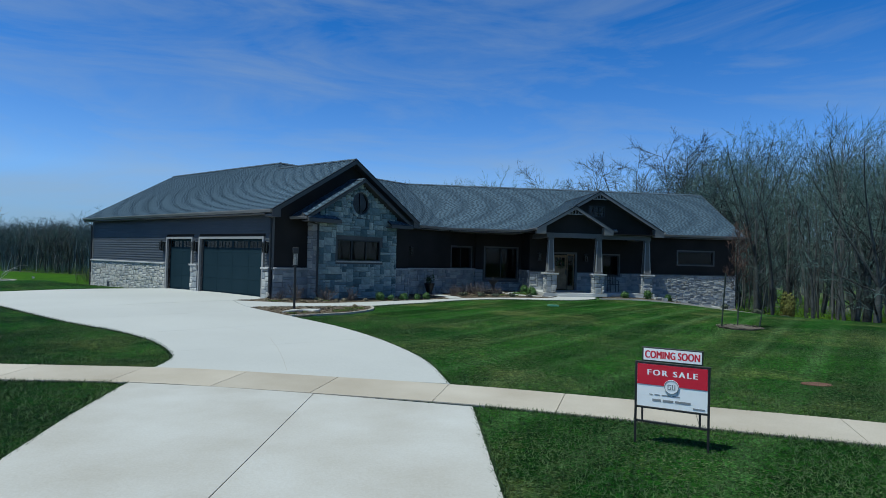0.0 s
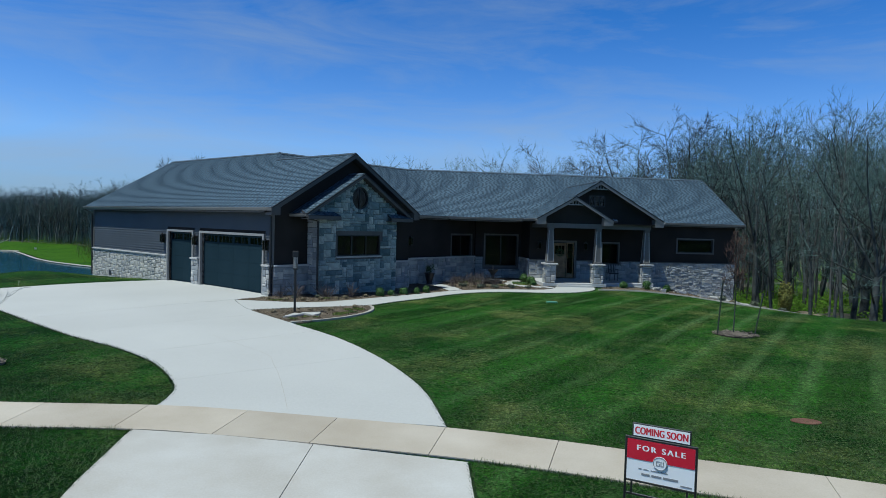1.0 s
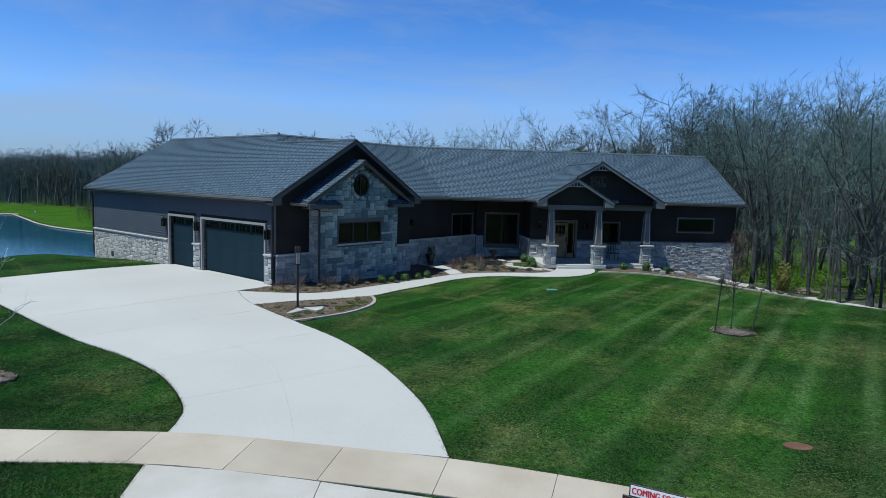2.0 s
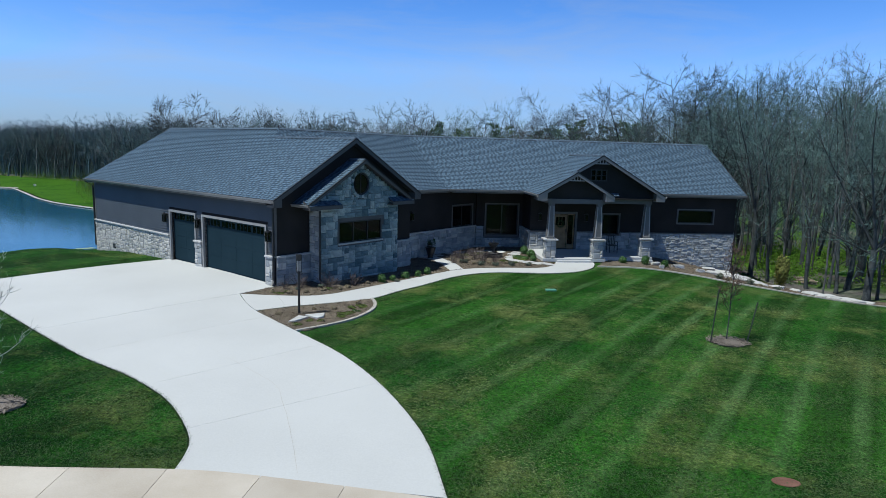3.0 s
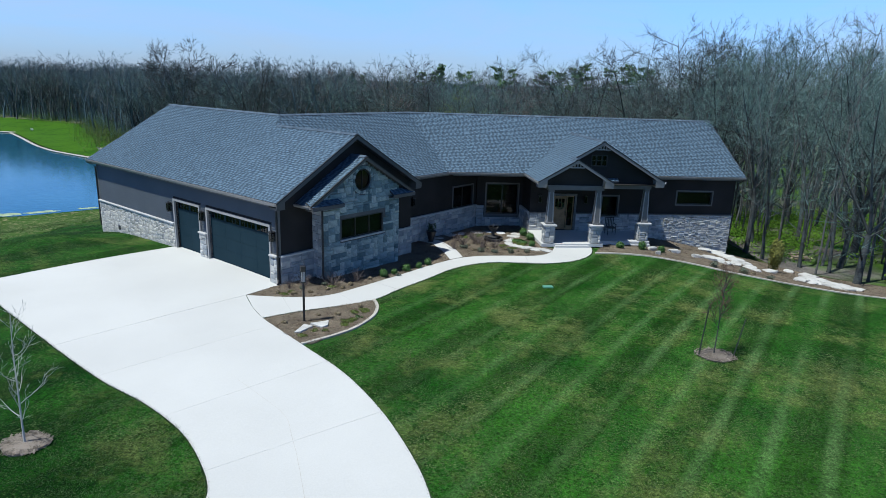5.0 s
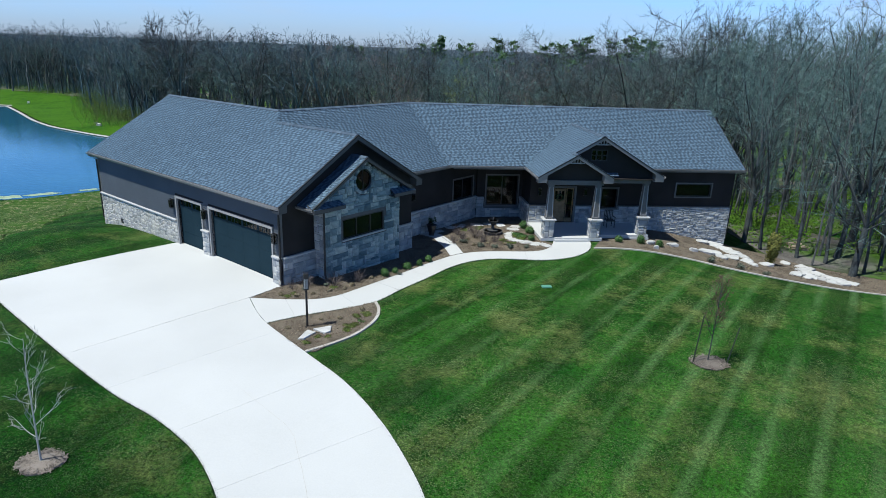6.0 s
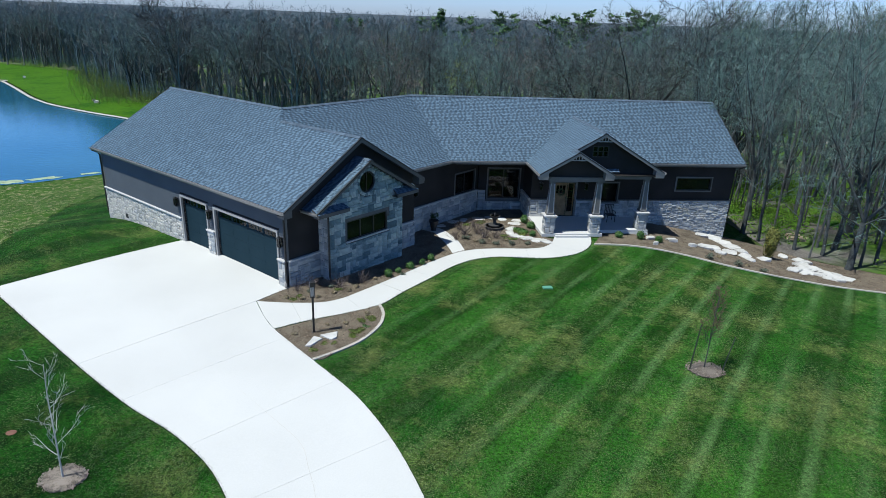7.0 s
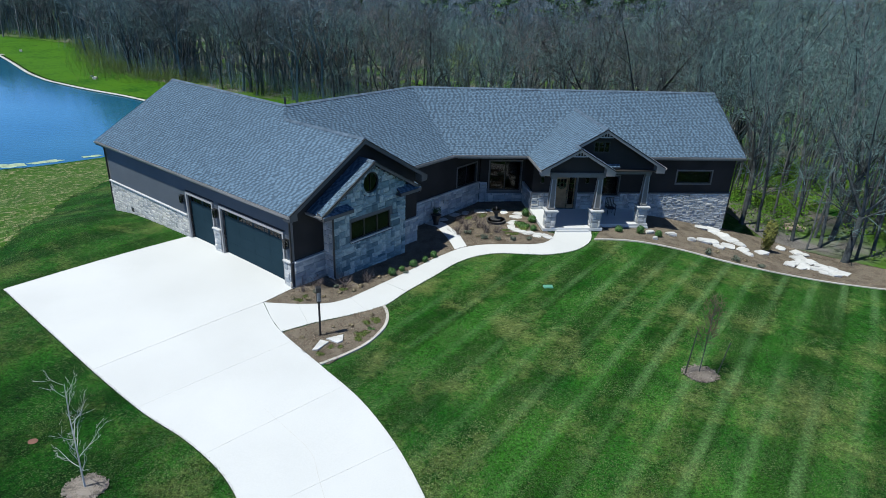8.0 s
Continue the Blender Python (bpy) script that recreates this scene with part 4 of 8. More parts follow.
# lap siding on the garage front, one clapboard over the next
def clapboards(w, spans, z0, z1, step=0.125):
    bm = bmesh.new()
    z = z0
    while z < z1 - 0.02:
        for x0, x1 in spans(z):
            vs = [bm.verts.new(w @ Vector(c)) for c in ((x0, -0.055, z), (x1, -0.055, z), (x1, -0.012, z + step), (x0, -0.012, z + step), (x0, 0.0, z), (x1, 0.0, z))]
            bm.faces.new((vs[0], vs[1], vs[2], vs[3]))
            bm.faces.new((vs[4], vs[5], vs[1], vs[0]))
        z += step
    return bm


def garage_spans(z):
    if z < 2.42:
        return [(0.10, 8.58), (11.12, 11.58), (16.66, 17.02)]
    return [(0.10, 17.02)]


siding = part("lap_siding", clapboards(W_GARAGE, garage_spans, CAP + 0.05, TOP - 0.02), SIDING, house, "grey horizontal lap siding")
for x in (-0.02, 17.0):
    part("corner_board", boxes(W_GARAGE, (x, x + 0.13, -0.05, 0.06, CAP + 0.05, TOP)), TRIM, house)


# ---- windows and doors ----
def window(w, x0, x1, z0, z1, columns=1, rows=1, mat=BLACK, casing=None, deep=0.09, label="black-framed window", name="window"):
    bar = 0.055
    bm = boxes(w, (x0, x1, deep - 0.05, deep + 0.05, z0, z0 + bar), (x0, x1, deep - 0.05, deep + 0.05, z1 - bar, z1),
               (x0, x0 + bar, deep - 0.05, deep + 0.05, z0 + bar, z1 - bar), (x1 - bar, x1, deep - 0.05, deep + 0.05, z0 + bar, z1 - bar))
    spare = []
    for k in range(1, columns):
        x = x0 + (x1 - x0) * k / columns
        spare.append(("mullion", boxes(w, (x - 0.03, x + 0.03, deep - 0.04, deep + 0.04, z0 + bar - 0.004, z1 - bar + 0.004))))
    for k in range(1, rows):
        z = z0 + (z1 - z0) * k / rows
        spare.append(("muntin", boxes(w, (x0 + bar - 0.004, x1 - bar + 0.004, deep - 0.03, deep + 0.03, z - 0.015, z + 0.015))))
    ob = part(name, bm, mat, house, label)
    for piece, shape in spare:
        part(piece, shape, mat, ob)
    for k in range(columns):
        a, b = x0 + (x1 - x0) * k / columns + 0.035, x0 + (x1 - x0) * (k + 1) / columns - 0.035
        pane = part("pane", boxes(w, (a, b, deep - 0.004, deep + 0.004, z0 + 0.04, z1 - 0.04)), GLASS, ob)
    if casing:
        t = 0.075
        part("casing", boxes(w, (x0 - t, x1 + t, -0.035, 0.02, z1, z1 + t), (x0 - t, x1 + t, -0.05, 0.02, z0 - t, z0), (x0 - t, x0, -0.035, 0.02, z0, z1), (x1, x1 + t, -0.035, 0.02, z0, z1)), casing, ob)
    return ob


win = window(W_BUMP, 1.02, 3.63, 1.48, 2.42, columns=3, deep=0.06, label="wide black-framed window in the stone front")
part("sill", boxes(W_BUMP, (0.95, 3.70, -0.09, 0.05, 1.41, 1.48), bevel=0.01), CAPSTONE, win, "pale stone sill")
window(W_MID, 5.30, 7.25, 1.16, 2.42, columns=2, casing=TRIM, label="taupe-trimmed window under the eaves")
window(W_REAR, 0.66, 2.68, 0.56, 2.46, columns=2, casing=TRIM, label="tall black-framed double window")
window(W_FRONT, 4.42, 5.42, 0.95, 2.16, casing=TRIM, label="porch window with taupe trim")
window(W_FRONT, 9.11, 11.35, 1.72, 2.51, casing=TRIM, label="long low window with pale trim")

# round window
bm = bmesh.new()
for r_in, r_out, y0, y1 in ((0.44, 0.50, 0.02, 0.10),):
    for k in range(28):
        a0, a1 = 2 * math.pi * k / 28, 2 * math.pi * (k + 1) / 28
        c = [(2.32 + r * math.cos(a), y, 4.06 + r * math.sin(a)) for a in (a0, a1) for r in (r_in, r_out) for y in (y0, y1)]
        v = [bm.verts.new(W_BUMP @ Vector(p)) for p in c]
        for q in ((0, 2, 6, 4), (1, 5, 7, 3), (0, 4, 5, 1), (2, 3, 7, 6)):
            bm.faces.new([v[i] for i in q])
box(bm, W_BUMP, 2.305, 2.335, 0.03, 0.08, 3.62, 4.50)
bmesh.ops.remove_doubles(bm, verts=bm.verts, dist=0.0005)
round_window = part("window", bm, BLACK, house, "round black-framed window ringed with stones")
bm = bmesh.new()
bm.faces.new([bm.verts.new(W_BUMP @ Vector((x, 0.06, z))) for x, z in circle(2.32, 4.06, 0.46)])
part("pane", bm, GLASS, round_window)
for k in range(22):
    a = 2 * math.pi * k / 22
    ob = new("voussoir", STONE_MESHES[k % 8])
    ob.parent = round_window
    ob.matrix_basis = Matrix.Translation(-BASE[round_window]) @ W_BUMP @ Matrix.Translation((2.32 + 0.575 * math.cos(a), 0, 4.06 + 0.575 * math.sin(a))) @ \
        Matrix.Rotation(-a + math.pi / 2, 4, "Y") @ Matrix.Diagonal((0.155, 0.07, 0.14, 1))


def garage_door(x0, x1, head, bays, label):
    w, deep = W_GARAGE, 0.10
    door = part("garage_door", boxes(w, (x0, x1, deep + 0.02, deep + 0.06, -0.25, head)), GARAGE, house, label)
    rows = 4
    tall = (head - 0.0) / rows
    for j in range(rows):
        z0, z1 = -0.02 + j * tall + 0.003, -0.02 + (j + 1) * tall - 0.003
        for k in range(bays):
            a, b = x0 + (x1 - x0) * k / bays + 0.003, x0 + (x1 - x0) * (k + 1) / bays - 0.003
            if j < rows - 1:
                part("panel", boxes(w, (a, b, deep, deep + 0.022, z0, z1), bevel=0.004), GARAGE, door)
            else:
                m = 0.07
                fr = boxes(w, (a, b, deep, deep + 0.022, z0, z0 + m + 0.15), (a, b, deep, deep + 0.022, z1 - m, z1), (a, a + m, deep, deep + 0.022, z0 + m, z1 - m), (b - m, b, deep, deep + 0.022, z0 + m, z1 - m))
                for i in range(1, 4):
                    x = a + m + (b - a - 2 * m) * i / 4
                    box(fr, w, x - 0.014, x + 0.014, deep, deep + 0.02, z0 + m, z1 - m)
                light = part("window_panel", fr, GARAGE, door, "row of small square lights")
                part("pane", boxes(w, (a + m - 0.01, b - m + 0.01, deep + 0.010, deep + 0.016, z0 + m, z1 - m)), GLASS, light)
    t = 0.10
    part("casing", boxes(w, (x0 - t, x0, -0.10, 0.10, -0.3, head), (x1, x1 + t, -0.10, 0.10, -0.3, head), (x0 - t, x1 + t, -0.10, 0.10, head, head + t)), PALE_TRIM, door, "pale taupe door casing")


garage_door(11.72, 16.52, 2.30, 4, "wide slate-grey panelled garage door, closed")
garage_door(8.72, 10.98, 2.30, 2, "single slate-grey panelled garage door, closed")

# front door with sidelight
w = W_FRONT
door = part("front_door", boxes(w, (1.46, 2.24, 0.06, 0.11, 0.07, 2.10), bevel=0.008), WOOD, house, "stained wooden front door with small lights")
for k in range(3):
    part("pane", boxes(w, (1.56 + 0.2 * k, 1.72 + 0.2 * k, 0.045, 0.06, 1.45, 1.95)), GLASS, door)
part("panel", boxes(w, (1.58, 1.82, 0.045, 0.06, 0.25, 1.25), (1.88, 2.12, 0.045, 0.06, 0.25, 1.25), bevel=0.01), WOOD, door)
part("door_handle", tube(bmesh.new(), [w @ Vector((2.18, 0.03, 0.95)), w @ Vector((2.18, 0.03, 1.25))], [0.015, 0.015], 8), BLACK, door, "black handle")
side = part("sidelight", boxes(w, (2.28, 2.32, 0.05, 0.12, 0.05, 2.15), (2.64, 2.70, 0.05, 0.12, 0.05, 2.15), (2.32, 2.64, 0.05, 0.12, 0.05, 0.3), (2.32, 2.64, 0.05, 0.12, 2.08, 2.15)), WOOD, house, "wooden sidelight beside the front door")
for k in range(4):
    part("pane", boxes(w, (2.33, 2.63, 0.08, 0.09, 0.34 + k * 0.44, 0.74 + k * 0.44)), GLASS, side)
part("door_casing", boxes(w, (1.30, 1.42, -0.06, 0.05, 0.05, 2.15), (2.72, 2.84, -0.06, 0.05, 0.05, 2.15), (1.30, 2.84, -0.06, 0.05, 2.15, 2.27)), TRIM, house)

# ---- roof ----
def clip_convex(poly, ring):
    out = poly
    for (ax, ay), (bx, by) in zip(ring, ring[1:] + ring[:1]):
        if not out:
            break
        nx, ny = -(by - ay), bx - ax
        val = [(x - ax) * nx + (y - ay) * ny for x, y in out]
        nxt = []
        for i, p in enumerate(out):
            j = (i + 1) % len(out)
            if val[i] >= -1e-9:
                nxt.append(p)
            if (val[i] >= -1e-9) != (val[j] >= -1e-9):
                t = val[i] / (val[i] - val[j])
                nxt.append((p[0] + (out[j][0] - p[0]) * t, p[1] + (out[j][1] - p[1]) * t))
        out = nxt
    return out


ROOF_SEED = [0]


def roof_plane(corners, eave_a, eave_b, thick=0.16, label=""):
    """A deck over these convex corners (world), with courses of shingle tabs laid from the eave up."""
    ROOF_SEED[0] += 1
    r = random.Random(ROOF_SEED[0])
    a_dir = (Vector(eave_b) - Vector(eave_a)).normalized()
    n = (Vector(corners[1]) - Vector(corners[0])).cross(Vector(corners[2]) - Vector(corners[0])).normalized()
    if n.z < 0:
        n = -n
    s_dir = n.cross(a_dir)
    if s_dir.z < 0:
        s_dir = -s_dir
    o = Vector(eave_a)
    flat = [((Vector(c) - o) @ a_dir, (Vector(c) - o) @ s_dir) for c in corners]
    if sum(p[0] * q[1] - q[0] * p[1] for p, q in zip(flat, flat[1:] + flat[:1])) < 0:
        flat.reverse()
    bm = bmesh.new()
    top = [bm.verts.new(o + a_dir * p[0] + s_dir * p[1]) for p in flat]
    low = [bm.verts.new(v.co - UP * thick) for v in top]
    bm.faces.new(top)
    bm.faces.new(low[::-1])
    k = len(top)
    for i in range(k):
        bm.faces.new((top[i], low[i], low[(i + 1) % k], top[(i + 1) % k]))
    bmesh.ops.recalc_face_normals(bm, faces=bm.faces)
    deck = part("roof", bm, UNDERLAY, house, label or "grey asphalt shingle roof slope")
    # shingle tabs
    base = BASE[deck]
    verts, faces, tone = [], [], []
    lo_a, hi_a = min(p[0] for p in flat), max(p[0] for p in flat)
    hi_d, course = max(p[1] for p in flat), 0.145
    d0 = min(p[1] for p in flat) - 0.02
    while d0 < hi_d:
        x = lo_a - r.random() * 0.4
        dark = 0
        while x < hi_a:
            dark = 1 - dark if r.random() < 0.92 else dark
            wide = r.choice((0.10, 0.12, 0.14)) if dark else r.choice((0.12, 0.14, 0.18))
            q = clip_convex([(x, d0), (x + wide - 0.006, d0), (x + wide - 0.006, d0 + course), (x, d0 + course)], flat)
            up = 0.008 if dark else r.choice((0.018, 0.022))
            if len(q) > 2:
                i0 = len(verts)
                for p in q:
                    h = 0.006 + up * (1 - (p[1] - d0) / course)
                    verts.append(tuple(o + a_dir * p[0] + s_dir * p[1] + n * h - base))
                faces.append(tuple(range(i0, i0 + len(q))))
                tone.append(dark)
                for i in range(len(q)):
                    j = (i + 1) % len(q)
                    if q[i][1] < d0 + 1e-6 and q[j][1] < d0 + 1e-6:
                        m = len(verts)
                        for p in (q[i], q[j]):
                            verts.append(tuple(o + a_dir * p[0] + s_dir * p[1] + n * 0.001 - base))
                        faces.append((i0 + i, m, m + 1, i0 + j))
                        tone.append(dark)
            x += wide
        d0 += course
    me = bpy.data.meshes.new("shingles")
    me.from_pydata(verts, [], faces)
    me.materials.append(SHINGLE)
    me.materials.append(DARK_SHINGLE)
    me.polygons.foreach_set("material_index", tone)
    ob = new("shingles", me)
    ob.parent = deck
    BASE[ob] = base
    tagged(ob, "weathered blue-grey asphalt shingles", kind="stuff")
    return deck


VE, VR, VB = -0.28, 4.93, 10.14            # garage: front eave, ridge, rear eave
FR = 4.15                                  # ridge of the front gable
UE, UR, UB = 1.05, 6.26, 11.47             # middle part
NE, NR, NB = 35.0, 40.21, 45.42            # main wing
U0, U1, S1 = -0.42, 17.42, 22.45
z_v = lambda v: EAVE + (v - VE) * PITCH
ZR = z_v(VR)
ZF = z_v(FR)
MI, GI = MAIN_FRAME.inverted(), GARAGE_INVERSE


def bend(u, n):
    """Where the middle part's line u meets the main wing's line n."""
    a, b = (MI @ G(0, u)).y, (MI @ G(20, u)).y
    v = 20 * (n - a) / (b - a)
    return v, (MI @ G(v, u)).x


(v_e, s_e), (v_r, s_r), (v_b, s_b) = bend(UE, NE), bend(UR, NR), bend(UB, NB)
EG = (G(VE, U0, EAVE), G(VE, U1, EAVE))
roof_plane([G(VE, U0, EAVE), G(VE, 5.48, EAVE), G(FR, 5.48, ZF), G(FR, U0, ZF)], *EG)
roof_plane([G(VE, 5.48, EAVE), G(VE, U1, EAVE), G(VR, U1, ZR), G(VR, 6.26, ZR), G(FR, 5.48, ZF)], *EG)
VF = 2 * FR - VE
roof_plane([G(FR, U0, ZF), G(FR, 5.48, ZF), G(VF, 1.05, EAVE), G(VF, U0, EAVE)], G(VF, U0, EAVE), G(VF, 5, EAVE))
roof_plane([G(VF, UE, EAVE), G(FR, 5.48, ZF), G(VR, UR, ZR), G(v_r, UR, ZR), G(v_e, UE, EAVE)], G(4, UE, EAVE), G(15, UE, EAVE))
roof_plane([M(s_e, NE, EAVE), M(S1, NE, EAVE), M(S1, NR, ZR), M(s_r, NR, ZR)], M(s_e, NE, EAVE), M(S1, NE, EAVE))
roof_plane([G(VR, UR, ZR), G(VR, U1, ZR), G(VB, U1, EAVE), G(VB, UB, EAVE)], G(VB, UB, EAVE), G(VB, U1, EAVE))
roof_plane([G(VR, UR, ZR), G(VB, UB, EAVE), G(v_b, UB, EAVE), G(v_r, UR, ZR)], G(VB, UB, EAVE), G(v_b, UB, EAVE))
roof_plane([M(s_r, NR, ZR), M(S1, NR, ZR), M(S1, NB, EAVE), M(s_b, NB, EAVE)], M(s_b, NB, EAVE), M(S1, NB, EAVE))

# porch gables
SL, SC, SR, SF, SX = 8.83, 12.51, 16.19, 10.93, 13.03
NF, NG = 31.95, 32.60
ZP, ZQ = EAVE + (SC - SL) * PITCH, EAVE + (SF - SL) * PITCH
n_top = NE + (ZP - EAVE) / PITCH
EP = (M(SL, NF, EAVE), M(SL, 36, EAVE))
roof_plane([M(SL, NF, EAVE), M(SL, NG, EAVE), M(SF, NG, ZQ), M(SF, NF, ZQ)], *EP)
roof_plane([M(SL, NG, EAVE), M(SL, NE, EAVE), M(SC, n_top, ZP), M(SC, NG, ZP)], *EP)
roof_plane([M(SR, NG, EAVE), M(SC, NG, ZP), M(SC, n_top, ZP), M(SR, NE, EAVE)], M(SR, NG, EAVE), M(SR, 36, EAVE))
roof_plane([M(SF, NF, ZQ), M(SF, 33.2, ZQ), M(SX, 33.2, EAVE), M(SX, NF, EAVE)], M(SX, NF, EAVE), M(SX, 34, EAVE))

# pent roof across the foot of the porch gable
roof_plane([M(SX - 0.50, 32.80, EAVE - 0.04), M(SX + 0.60, 32.80, EAVE - 0.04), M(SX + 0.60, 33.04, EAVE + 0.10), M(SX - 0.50, 33.04, EAVE + 0.10)],
           M(SX - 0.50, 32.80, EAVE - 0.04), M(SX + 0.60, 32.80, EAVE - 0.04), thick=0.06, label="narrow shingled pent roof under the porch gable")

# the small gable over the stone front, with its boxed returns
BL, BC, BR, BU = 0.98, 4.16, 7.34, -1.02
ZB = 3.28
ZT = ZB + (BC - BL) * PITCH
roof_plane([G(BL, BU, ZB), G(BL, 0.02, ZB), G(BC, 0.02, ZT), G(BC, BU, ZT)], G(BL, BU, ZB), G(BL, 0, ZB), thick=0.12)
roof_plane([G(BR, BU, ZB), G(BR, 0.02, ZB), G(BC, 0.02, ZT), G(BC, BU, ZT)], G(BR, BU, ZB), G(BR, 0, ZB), thick=0.12)
for a, b in ((BL, 2.75), (5.85, BR)):
    roof_plane([G(a, BU - 0.10, ZB - 0.06), G(b, BU - 0.10, ZB - 0.06), G(b - 0.1 if a < 3 else b, BUMP, ZB + 0.14), G(a if a < 3 else a + 0.1, BUMP, ZB + 0.14)],
               G(a, BU - 0.10, ZB - 0.06), G(b, BU - 0.10, ZB - 0.06), thick=0.08, label="small shingled eave return")
    part("fascia", boxes(GARAGE_FRAME, (a, b, BU - 0.12, BU - 0.08, ZB - 0.22, ZB - 0.07), (a, b, BU - 0.08, BUMP + 0.01, ZB - 0.22, ZB - 0.18)), FASCIA, house)

# ridge caps
def ridge(p, q):
    p, q = Vector(p), Vector(q)
    d = (q - p).normalized()
    side, bm, t = d.cross(UP).normalized(), bmesh.new(), 0.0
    while t < (q - p).length - 0.05:
        a, b = p + d * t, p + d * min(t + 0.26, (q - p).length)
        drop = UP * (0.15 * PITCH)
        lift, low = UP * 0.052, UP * 0.038
        v = [bm.verts.new(c) for c in (a - side * 0.15 - drop + lift, a + lift, a + side * 0.15 - drop + lift, b - side * 0.15 - drop + low, b + low, b + side * 0.15 - drop + low)]
        bm.faces.new((v[0], v[1], v[4], v[3]))
        bm.faces.new((v[1], v[2], v[5], v[4]))
        bm.faces.new((v[0], v[2], v[1]))
        t += 0.15
    part("ridge_vent", beam(bmesh.new(), p - d * 0.02, q, 0.25, 0.11, 0.03), BLACK, house, "dark ridge vent strip")
    tagged(part("ridge_cap", bm, RIDGE, house), "overlapping ridge shingles", kind="stuff")


for p, q in ((G(VR, U1, ZR), G(VR, UR, ZR)), (G(VR, UR, ZR), G(v_r, UR, ZR)), (M(s_r, NR, ZR), M(S1, NR, ZR)), (G(FR, U0, ZF), G(FR, 5.3, ZF)),
             (M(SC, NG, ZP), M(SC, n_top, ZP)), (M(SF, NF, ZQ), M(SF, 32.9, ZQ)), (G(BC, BU, ZT), G(BC, 0, ZT))):
    ridge(p, q)


# barge boards
def barge(p, q, mat=FASCIA, high=0.20, wide=0.045, label=""):
    part("barge_board", beam(bmesh.new(), p, q, wide, high - 0.03, 0.042), mat, house, label)
    part("drip_edge", beam(bmesh.new(), p, q, wide + 0.03, 0.05, -0.010), BLACK, house, "dark shingle edge")


barge(G(VE, U0 - 0.02, EAVE), G(FR, U0 - 0.02, ZF))
barge(G(FR, U0 - 0.02, ZF), G(VF, U0 - 0.02, EAVE))
barge(G(VE, U1 + 0.02, EAVE), G(VR, U1 + 0.02, ZR))
barge(G(VR, U1 + 0.02, ZR), G(VB, U1 + 0.02, EAVE))
barge(M(S1 + 0.02, NE, EAVE), M(S1 + 0.02, NR, ZR))
barge(M(S1 + 0.02, NR, ZR), M(S1 + 0.02, NB, EAVE))
barge(G(BL, BU - 0.02, ZB), G(BC, BU - 0.02, ZT), FASCIA, 0.14)
barge(G(BC, BU - 0.02, ZT), G(BR, BU - 0.02, ZB), FASCIA, 0.14)
for a, b, za, zb, n in ((SL, SC, EAVE, ZP, NG), (SC, SR, ZP, EAVE, NG), (SL, SF, EAVE, ZQ, NF), (SF, SX, ZQ, EAVE, NF)):
    if (a, b) == (SL, SC):
        a, za = SF - 0.6, EAVE + (SF - 0.6 - SL) * PITCH
    barge(M(a, n - 0.02, za), M(b, n - 0.02, zb), RAKE, 0.18)
# boxed feet of the porch gables
for s, n, side in ((SL, NF, 1), (SX, NF, -1), (SR, NG, -1)):
    x0, x1 = (s, s + 0.50) if side > 0 else (s - 0.50, s)
    bm = bmesh.new()
    zt = EAVE - 0.19
    prof = [(x0, zt - 0.12), (x1, zt - 0.12), (x1, zt + 0.50 * PITCH), (x0, zt)] if side > 0 else [(x0, zt - 0.12), (x1, zt - 0.12), (x1, zt), (x0, zt + 0.50 * PITCH)]
    f = [bm.verts.new(M(x, n - 0.02, z)) for x, z in prof]
    g = [bm.verts.new(M(x, n + 0.40, z)) for x, z in prof]
    bm.faces.new(f), bm.faces.new(g[::-1])
    for i in range(4):
        bm.faces.new((f[i], g[i], g[(i + 1) % 4], f[(i + 1) % 4]))
    bmesh.ops.recalc_face_normals(bm, faces=bm.faces)
    part("eave_box", bm, RAKE, house, "taupe boxed gable foot")
for v, u in ((VE, U0), (VF, U0)):
    sgn = 1 if v == VE else -1
    x0, x1 = sorted((v, v + sgn * 0.42))
    bm = bmesh.new()
    zt = EAVE - 0.20
    prof = [(x0, zt - 0.10), (x1, zt - 0.10), (x1, zt + (0.42 * PITCH if sgn > 0 else 0)), (x0, zt + (0 if sgn > 0 else 0.42 * PITCH))]
    f = [bm.verts.new(G(x, u - 0.02, z)) for x, z in prof]
    g = [bm.verts.new(G(x, u + 0.42, z)) for x, z in prof]
    bm.faces.new(f), bm.faces.new(g[::-1])
    for i in range(4):
        bm.faces.new((f[i], g[i], g[(i + 1) % 4], f[(i + 1) % 4]))
    bmesh.ops.recalc_face_normals(bm, faces=bm.faces)
    part("eave_box", bm, FASCIA, house, "boxed gable foot")


# gutters and downspouts
def gutter(p, q, out, mat=GUTTER):
    p, q, out = Vector(p), Vector(q), Vector(out).normalized()
    bm = bmesh.new()
    prof = [(0.0, 0.0), (0.0, -0.12), (0.07, -0.12), (0.12, -0.03), (0.12, 0.0), (0.10, 0.0), (0.10, -0.03), (0.06, -0.10), (0.02, -0.10), (0.02, 0.0)]
    rows = [[bm.verts.new(e + out * x + UP * (z - 0.01)) for x, z in prof] for e in (p, q)]
    for i in range(len(prof)):
        j = (i + 1) % len(prof)
        bm.faces.new((rows[0][i], rows[0][j], rows[1][j], rows[1][i]))
    bm.faces.new(rows[0][::-1]), bm.faces.new(rows[1])
    bmesh.ops.recalc_face_normals(bm, faces=bm.faces)
    part("gutter", bm, mat, house, "pale metal gutter")


